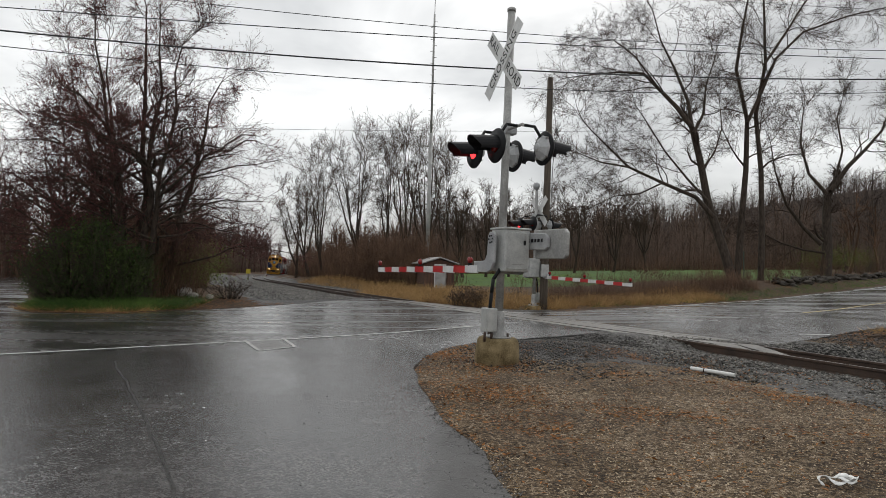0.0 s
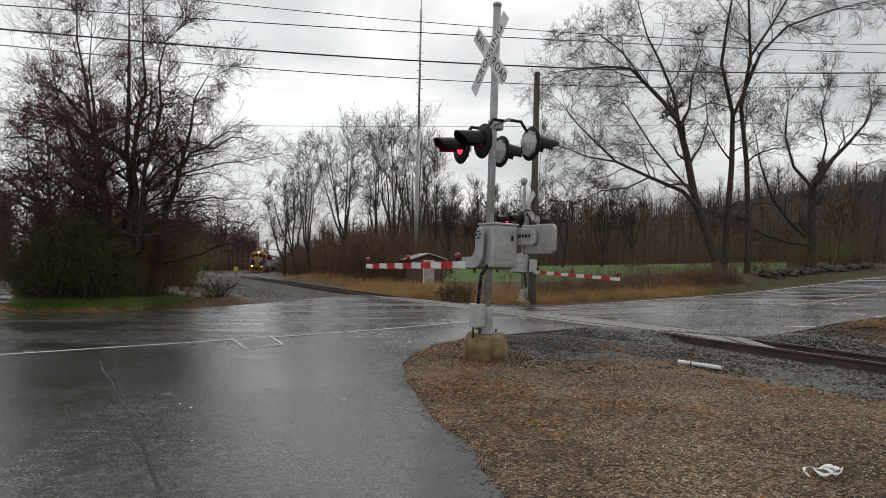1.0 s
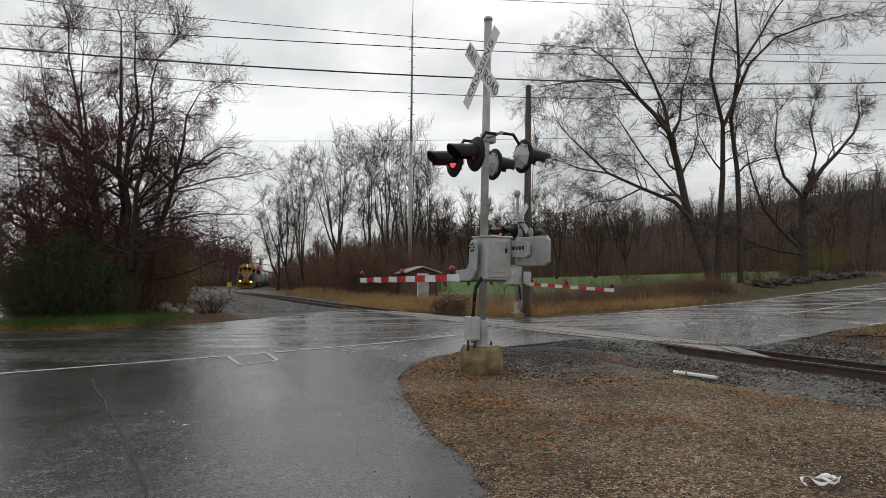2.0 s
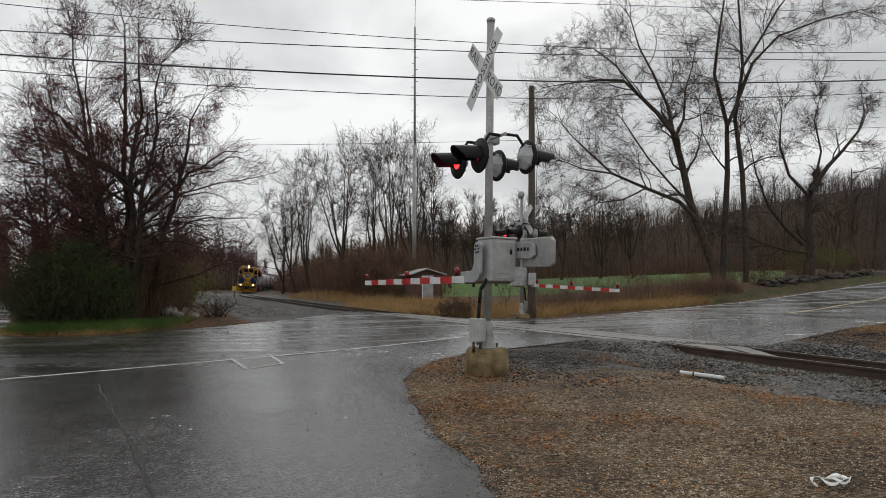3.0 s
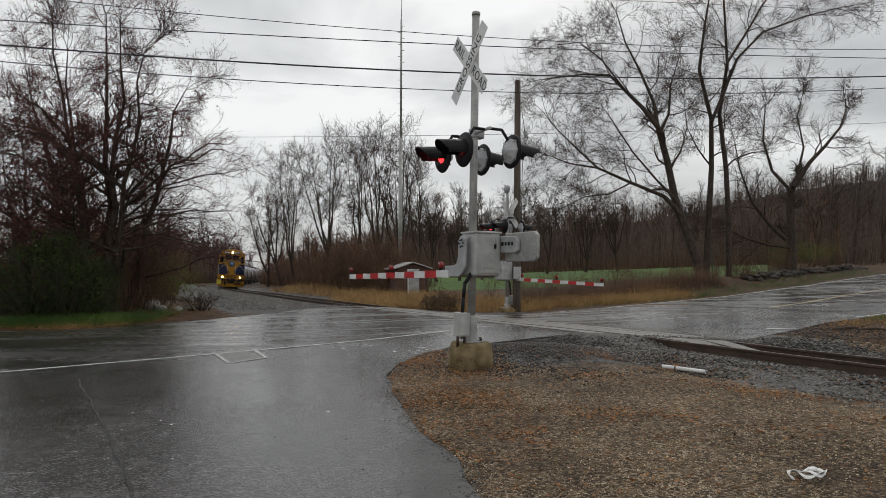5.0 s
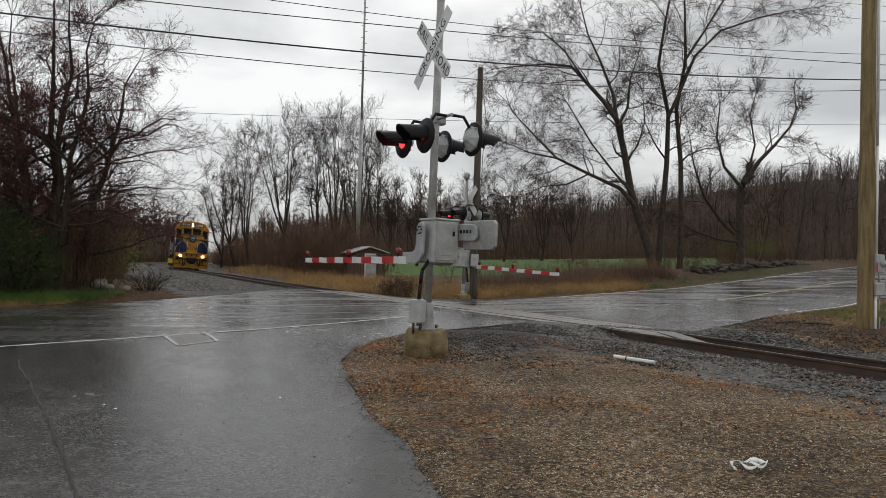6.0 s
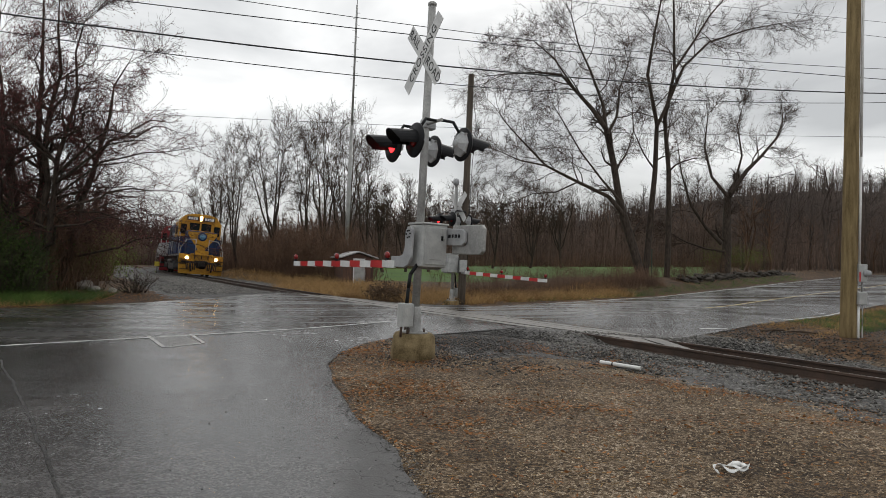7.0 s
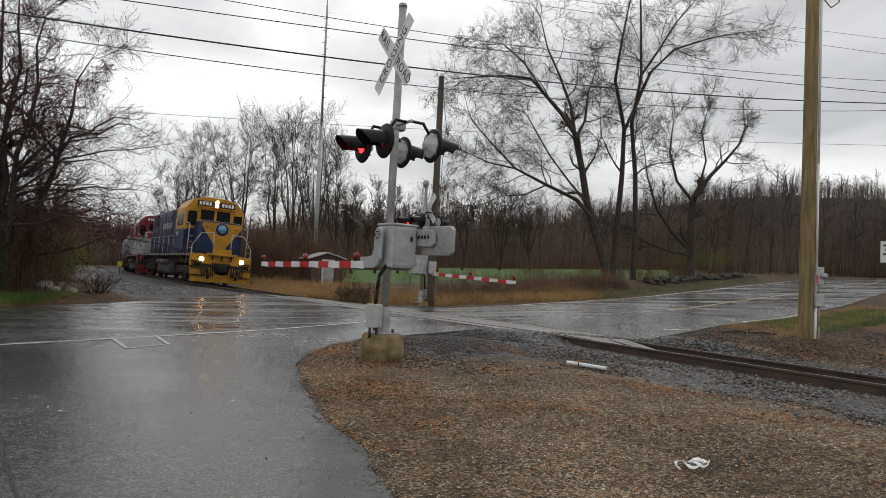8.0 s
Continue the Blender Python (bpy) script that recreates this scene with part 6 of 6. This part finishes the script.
for curve, r in (((1.60, -1.11, 9.36), 0.011), ((0.62, 0.33, 8.59), 0.014), ((1.44, -0.59, 7.93), 0.023), ((1.91, -1.11, 7.49), 0.013), ((0.0, 1.51, 9.86), 0.008), ((0.0, 2.09, 9.81), 0.007)):
    wire("overhead_wire", (-12.2, 18.0), (16.3, 24.0), curve, r, "dark overhead wire strung across the road")
wire("overhead_wire", (-40, 75), (60, 62), (3.0, -4.0, 17.2), 0.02, "thin distant overhead wire above the field")


def stones(name, rng, pts, size, material, label, flat=0.7, half=False):
    """Loose broken stones as one joined thing."""
    n = len(pts)
    octa = np.array([[1, 0, 0], [0, 1, 0], [-1, 0, 0], [0, -1, 0], [0, 0, 1], [0, 0, -1]], float)
    tri = np.array([[0, 1, 4], [1, 2, 4], [2, 3, 4], [3, 0, 4], [1, 0, 5], [2, 1, 5], [3, 2, 5], [0, 3, 5]])
    if half:
        tri = tri[:4]
    s = rng.uniform(size[0], size[1], (n, 1, 1)) * 0.5
    v = octa[None] * (1 + rng.normal(size=(n, 6, 1)) * 0.25) + rng.normal(size=(n, 6, 3)) * 0.22
    a = rng.uniform(0, 6.28, n)
    c, si = np.cos(a)[:, None], np.sin(a)[:, None]
    v = np.stack([v[..., 0] * c - v[..., 1] * si, v[..., 0] * si + v[..., 1] * c, v[..., 2] * flat], -1) * s
    z = ground_z(pts[:, 0], pts[:, 1])
    v = v + np.column_stack([pts, z + s[:, 0, 0] * 0.25])[:, None]
    t = np.arange(n)[:, None, None] * 6 + tri[None]
    return tagged(tri_mesh(name, v.reshape(-1, 3), t.reshape(-1, 3), material), label, "stones", kind="stuff")


def scattered():
    rng = np.random.default_rng(61)

    def by_track(n, ya, yb, sa, sb):
        y = rng.uniform(ya, yb, n)
        s = rng.uniform(sa, sb, n)
        k = track_slope(y)
        c = np.sqrt(1 + k * k)
        return np.column_stack([track_x(y) + s / c, y - s * k / c])

    p = by_track(25000, 3.0, 13.0, -3.4, 2.9)
    s = aside(p[:, 0], p[:, 1])
    wob = np.array([noise.noise((a * 1.4, b * 1.4, 3)) for a, b in p])
    p = p[(s + wob * 1.1 > -2.5 - rng.exponential(0.16, len(p))) & (s + wob < 2.6)]
    stones("ballast", rng, p[~inside(p[:, 0], p[:, 1], ROAD_OUTLINE)], (0.03, 0.075), STONE_GREY, "wet grey broken ballast round the rails")
    p = by_track(22000, 25.3, 58, -6.0, 2.8)
    stones("ballast", rng, p[~inside(p[:, 0], p[:, 1], ROAD_OUTLINE)], (0.05, 0.12), STONE_GREY, "grey broken ballast beside the curving track", 0.8, True)
    # dark gravel mound beside the mast
    n = 13000
    p = np.column_stack([2.35 + rng.normal(size=n) * 0.85, 10.75 + rng.normal(size=n) * 0.85])
    p = p[aside(p[:, 0], p[:, 1]) < -1.5]
    stones("gravel", rng, p[~inside(p[:, 0], p[:, 1], ROAD_OUTLINE)], (0.02, 0.05), DARK_STONE, "dark wet gravel heaped beside the signal")
    # pebbles of the lot
    n = 44000
    p = np.column_stack([rng.uniform(-0.4, 9.5, n), 3.3 + 8.5 * rng.uniform(0, 1, n) ** 1.4])
    keep = ~inside(p[:, 0], p[:, 1], ROAD_OUTLINE) & (aside(p[:, 0], p[:, 1]) < -2.0)
    stones("pebbles", rng, p[keep], (0.007, 0.022), PEBBLE, "small brown and grey pebbles in the dirt", 0.7, True)
    n = 700
    p = np.column_stack([rng.uniform(-5, 0.5, n), rng.uniform(3.2, 11, n)])
    v = p[inside(p[:, 0], p[:, 1], ROAD_OUTLINE)]
    keep = rng.uniform(size=len(v)) < 0.6
    v = v[keep]
    stones("road_grit", rng, v, (0.006, 0.018), DARK_STONE, "loose grit on the wet asphalt")
    # crumbled asphalt along the edge of the lot
    e = []
    for (x0, y0), (x1, y1) in zip(LOT_EDGE[1:], LOT_EDGE[2:]):
        k = int(220 * math.hypot(x1 - x0, y1 - y0))
        f = rng.uniform(0, 1, k)
        e.append(np.column_stack([x0 + (x1 - x0) * f + rng.normal(size=k) * 0.07 + 0.03, y0 + (y1 - y0) * f + rng.normal(size=k) * 0.10]))
    e = np.concatenate(e)
    stones("asphalt_crumbs", rng, e, (0.008, 0.026), DARK_STONE, "dark crumbs of broken asphalt along the edge", 0.5, True)
    # far bank gravel at the corner by the pole
    n = 7000
    p = np.column_stack([rng.uniform(7.2, 14, n), rng.uniform(9.5, 17, n)])
    keep = ~inside(p[:, 0], p[:, 1], ROAD_OUTLINE) & (aside(p[:, 0], p[:, 1]) > 1.6)
    stones("corner_gravel", rng, p[keep], (0.02, 0.06), DARK_STONE, "dark gravel and chips on the corner by the pole")
    # leaves: loose over the lot, thick by the mast and the corner
    def drifts(n, x0, x1, y0, y1, scale=0.9):
        p = np.column_stack([rng.uniform(x0, x1, n), rng.uniform(y0, y1, n)])
        w = np.array([noise.noise((a * scale, b * scale * 1.6, 13)) + 0.5 * noise.noise((a * 3, b * 4, 2)) for a, b in p])
        return p[w > rng.uniform(-0.1, 0.5, n)]

    spots = [np.column_stack([rng.uniform(-0.4, 8, 4000), 3.3 + 8 * rng.uniform(0, 1, 4000)]),
             drifts(26000, -0.4, 6.5, 5.6, 11.6), drifts(34000, 3.0, 30.0, 22.0, 44.0, 0.5), drifts(14000, 8.0, 18.0, 11.0, 19.0), drifts(9000, -12.0, -5.2, 16.6, 21.5),
             np.column_stack([0.0 + rng.normal(size=900) * 0.28, 10.3 + rng.normal(size=900) * 0.35]),
             np.column_stack([2.75 + rng.normal(size=900) * 0.25, 10.3 + rng.normal(size=900) * 0.22]),
             np.column_stack([rng.uniform(-0.3, 1.2, 1800), rng.uniform(5.2, 9.5, 1800)]),
             np.column_stack([rng.uniform(8.5, 16, 9000), rng.uniform(11, 18, 9000)]),
             np.column_stack([rng.uniform(-12, -5.0, 5000), rng.uniform(16.6, 22, 5000)]),
             np.column_stack([rng.uniform(-2, 20, 9000), rng.uniform(21.5, 33, 9000)])]
    p = np.concatenate(spots)
    s = aside(p[:, 0], p[:, 1])
    p = p[~inside(p[:, 0], p[:, 1], ROAD_OUTLINE) & (np.abs(s) > 1.3)]
    v, t = flakes(np.column_stack([p, ground_z(p[:, 0], p[:, 1]) + 0.012]), 0.020, rng, 0.85)
    tagged(tri_mesh("fallen_leaves", v, t, LEAF_DEAD), "brown and rusty fallen leaves on the ground", "leaves", kind="stuff")
    # straw and thin litter on the lot
    n = 2600
    p = np.column_stack([rng.uniform(-0.3, 8, n), 3.3 + 8 * rng.uniform(0, 1, n)])
    p = p[~inside(p[:, 0], p[:, 1], ROAD_OUTLINE) & (aside(p[:, 0], p[:, 1]) < -2.0)]
    z = ground_z(p[:, 0], p[:, 1]) + 0.01
    a = rng.uniform(0, 6.28, len(p))
    ln = rng.uniform(0.03, 0.14, len(p))
    p0 = np.column_stack([p, z])
    v, t = spikes(p0, p0 + np.column_stack([np.cos(a) * ln, np.sin(a) * ln, rng.uniform(0, 0.02, len(p))]), np.full(len(p), 0.0025))
    tagged(tri_mesh("straw_litter", v, t, GRASS_DRY), "bits of straw and thin sticks on the dirt", "litter", kind="stuff")


PEBBLE = mat("lot_pebble", (0.13, 0.10, 0.065), (0.46, 0.37, 0.26), 0.8, 30, 80, 0, island=0.6, spec=0.15)
DARK_STONE = mat("dark_gravel", (0.016, 0.015, 0.014), (0.075, 0.070, 0.064), 0.5, 20, 80, 0.3, island=0.5, spec=0.3)
scattered()


def lump(size, seed):
    """One weathered stone."""
    bm = bmesh.new()
    bmesh.ops.create_icosphere(bm, subdivisions=2, radius=1.0)
    for v in bm.verts:
        v.co *= 1 + 0.35 * noise.noise(v.co * 1.3 + Vector((seed * 3.7, seed, 0)))
        v.co = Vector((v.co.x * size[0], v.co.y * size[1], v.co.z * size[2])) / 2
    return bm


FIELDSTONE = mat("fieldstone", (0.022, 0.019, 0.016), (0.10, 0.088, 0.075), 0.85, 3, 40, 0.5, by_object=0.35, spec=0.15)
PALE_STONE = mat("pale_boulder", (0.17, 0.15, 0.13), (0.38, 0.35, 0.31), 0.85, 4, 40, 0.4, by_object=0.2)


def stone_wall():
    rng = random.Random(8)
    t = thing("stone_wall", Matrix.Identity(4), "low tumbled dry fieldstone wall under the trees", "stone wall", kind="structure")
    meshes = []
    for k in range(6):
        ob = part("stone", lump((rng.uniform(0.4, 0.75), rng.uniform(0.35, 0.5), rng.uniform(0.2, 0.32)), k + 1), FIELDSTONE, t)
        meshes.append(ob.data)
        ob.matrix_basis = pose(20.4 + k * 0.3, 39.3 + k * 0.29, float(ground_z(20.4 + k * 0.3, 39.3 + k * 0.29)) + 0.05)
    for i in range(190):
        f = i / 190
        x = 20 + 22 * f + rng.uniform(-0.2, 0.2)
        y = 39.0 + 21.0 * f + rng.uniform(-0.35, 0.35)
        lvl = rng.choice((0, 0, 1, 1, 2)) if f < 0.85 else 0
        ob = new("stone", meshes[i % 6])
        ob.parent = t
        ob.matrix_basis = pose(x, y, float(ground_z(x, y)) - 0.03 + 0.15 * lvl, rng.uniform(-12, 12), rng.uniform(-12, 12), rng.uniform(0, 360))


stone_wall()


def loose_bits():
    rng = random.Random(4)
    # pipe lying on the ballast
    a, b = Vector((3.52, 9.36, 0)), Vector((3.95, 8.92, 0))
    a.z, b.z = float(ground_z(a.x, a.y)) + 0.05, float(ground_z(b.x, b.y)) + 0.05
    t = thing("plastic_pipe", Matrix.Identity(4), "short length of white plastic pipe on the ballast", "pipe")
    bm = bmesh.new()
    add_rod(bm, a, b, 0.028, segs=16, caps=False)
    add_rod(bm, b, a, 0.023, segs=16, caps=False)
    part("tube", bm, PVC, t)
    m = a + (b - a) * 0.3
    part("band", rod(m, m + (b - a) * 0.03, 0.030), BLACK, t, "dark band")
    # crumpled plastic strap
    t = thing("plastic_scrap", pose(2.80, 4.66, float(ground_z(2.8, 4.66)) + 0.015, 0, 0, -18), "crumpled strip of white plastic film on the dirt", "litter")
    for k in range(3):
        n, verts, faces = 26, [], []
        for i in range(n):
            f = i / (n - 1) * 6.28 * (0.85 if k else 0.6)
            r = 0.10 - 0.02 * k
            c = Vector((r * math.cos(f + k) * 1.25 + 0.03 * k - 0.02, r * 0.95 * math.sin(f * 1.15 + k), 0.012 + 0.012 * (1 + math.sin(3 * f + k)) + 0.008 * k))
            w = Vector((0.006 * math.cos(f), 0.016, 0.012 * math.sin(2.3 * f + k)))
            verts += [c - w, c + w]
        for i in range(n - 1):
            faces.append((2 * i, 2 * i + 1, 2 * i + 3, 2 * i + 2))
        ob = mesh_ob("strip", verts, faces, PVC, t, smooth=True)
        sol = ob.modifiers.new("thickness", "SOLIDIFY")
        sol.thickness = 0.003
    # post and stones by the left verge
    t = thing("marker_post", upright((-9.3, 22.3, 0.35), 1.0, 0, 10), "short grey weathered wooden post in the verge", "post")
    part("post", box((0.11, 0.09, 1.0), (0, 0, 0.35), None, 0.012), POLE_WOOD, t)
    for k, (x, y, s) in enumerate([(-8.45, 21.3, 0.55), (-8.05, 21.0, 0.35), (-8.9, 20.9, 0.3), (-7.6, 21.2, 0.28)]):
        ob = part("boulder", lump((s, s * 0.8, s * 0.62), 20 + k), PALE_STONE)
        ob.matrix_world = pose(x, y, float(ground_z(x, y)) + s * 0.2, 0, 0, k * 50)
        tagged(ob, "pale grey boulder in the road verge", "boulder", "verge boulders")
    # dark fallen brush heap beside the ballast
    g = np.random.default_rng(3)
    v, tr = bush_twigs(g, (-7.1, 21.7, 0.4), 60, 0.55, 1.0, 0.012)
    tri_mesh("brush_heap", v, tr, BARK)
    tagged(bpy.data.objects["brush_heap"], "heap of dark cut branches beside the track", "brush heap", kind="stuff")
    # thin green fence stake
    t = thing("fence_stake", pose(17.9, 39.0, float(ground_z(17.9, 39.0))), "thin dark green metal stake at the verge", "stake")
    part("stake", box((0.05, 0.04, 2.0), (0, 0, 0.9)), STAKE, t)
    # yellow track marker
    t = thing("track_marker", pose(-18.5, 62.0, float(ground_z(-18.5, 62.0))), "small yellow trackside marker on a post", "marker")
    part("post", rod((0, 0, 0), (0, 0, 0.7), 0.04), POLE_DARK, t)
    part("plate", box((0.42, 0.03, 0.42), (0, -0.05, 0.85), None, 0.01), MARKER, t, "yellow plate")
    # low evergreen shrubs before the hut
    for k, (x, y, h) in enumerate([(0.85, 23.4, 0.85), (1.25, 23.6, 0.75), (0.45, 23.7, 0.6)]):
        t = thing("shrub", Matrix.Identity(4), "small dark rusty-leaved shrub at the road edge", "shrub", "road edge shrubs")
        z = float(ground_z(x, y))
        v, tr = bush_twigs(g, (x, y, z - 0.05), 26, h, 0.4, 0.008)
        tagged(tri_mesh("twig_mass", v, tr, BRUSH, t), kind="stuff")
        p = np.array([x, y, z + h * 0.5]) + g.normal(size=(700, 3)) * np.array([0.2, 0.2, h * 0.24])
        v, tr = flakes(p, 0.03, g)
        tagged(tri_mesh("leaf_mass", v, tr, RUSTY, t), kind="stuff")
    # sticks and a plank by the corner
    for x, y, a, ln in ((9.35, 14.0, 20, 0.8), (9.8, 13.6, -35, 0.6), (10.0, 14.4, 60, 0.5), (2.15, 9.9, 70, 0.25)):
        z = float(ground_z(x, y)) + 0.03
        d = Vector((math.cos(radians(a)), math.sin(radians(a)), 0)) * ln / 2
        c = Vector((x, y, z))
        ob = part("stick", pipe([c - d, c + Vector((0, 0.03, 0.02)), c + d], 0.022, 6), TIMBER)
        tagged(ob, "broken weathered stick on the ground", "stick", "loose sticks")


STAKE = mat("green_stake", (0.012, 0.03, 0.018), (0.03, 0.06, 0.04), 0.6, 5, 50, 0.1)
MARKER = mat("yellow_plate", (0.5, 0.4, 0.03), (0.62, 0.5, 0.06), 0.5, 5, 50, 0.1)
RUSTY = mat("rusty_foliage", (0.03, 0.02, 0.012), (0.10, 0.06, 0.03), 0.75, 2, 40, 0, island=0.4)
loose_bits()


# ---------------------------------------------------------------- movement
ARC_Y = np.arange(0.0, 420.0, 0.25)
ARC_LEN = np.concatenate([[0], np.cumsum(np.hypot(0.25, np.diff(track_x(ARC_Y))))])


def spot(dist):
    """Point of the track's middle at that length along it."""
    y = float(np.interp(dist, ARC_LEN, ARC_Y))
    return Vector(along(y, 0))


def rolling(front, length, reach):
    """Pose of a vehicle whose front end is at that length along the track."""
    mid = front + length / 2
    a, b = spot(mid - reach), spot(mid + reach)
    d = a - b
    yaw, up = math.degrees(math.atan2(d.y, d.x)), math.degrees(math.asin(d.z / d.length))
    c = (a + b) / 2
    return pose(c.x, c.y, c.z, -math.degrees(math.atan(BANK)), -up, yaw)


FRONT_END, FRONT_START = 33.9, 151.5   # y of the leading engine's front at the end and start


def motions():
    l0 = float(np.interp(FRONT_START, ARC_Y, ARC_LEN))
    l1 = float(np.interp(FRONT_END, ARC_Y, ARC_LEN))
    times = [i * 0.25 for i in range(33)]
    for ob, back, length, reach in [(LEAD, 0, 17.6, 5.4), (SECOND, 18.2, 17.6, 5.4)] + [(c, 36.4 + 15.6 * i, 15.0, 5.4) for i, c in enumerate(CARS)]:
        walk(ob, [(t, rolling(l0 + (l1 - l0) * t / 8 + back, length, reach)) for t in times])
    speed = (l0 - l1) / 8
    for ax in LEAD_AXLES + SECOND_AXLES:
        x = ax.location.x
        walk(ax, [(i / 30, pose(x, 0, 0.51, 0, math.degrees(speed * i / 30 / 0.51), 0)) for i in range(241)])


motions()
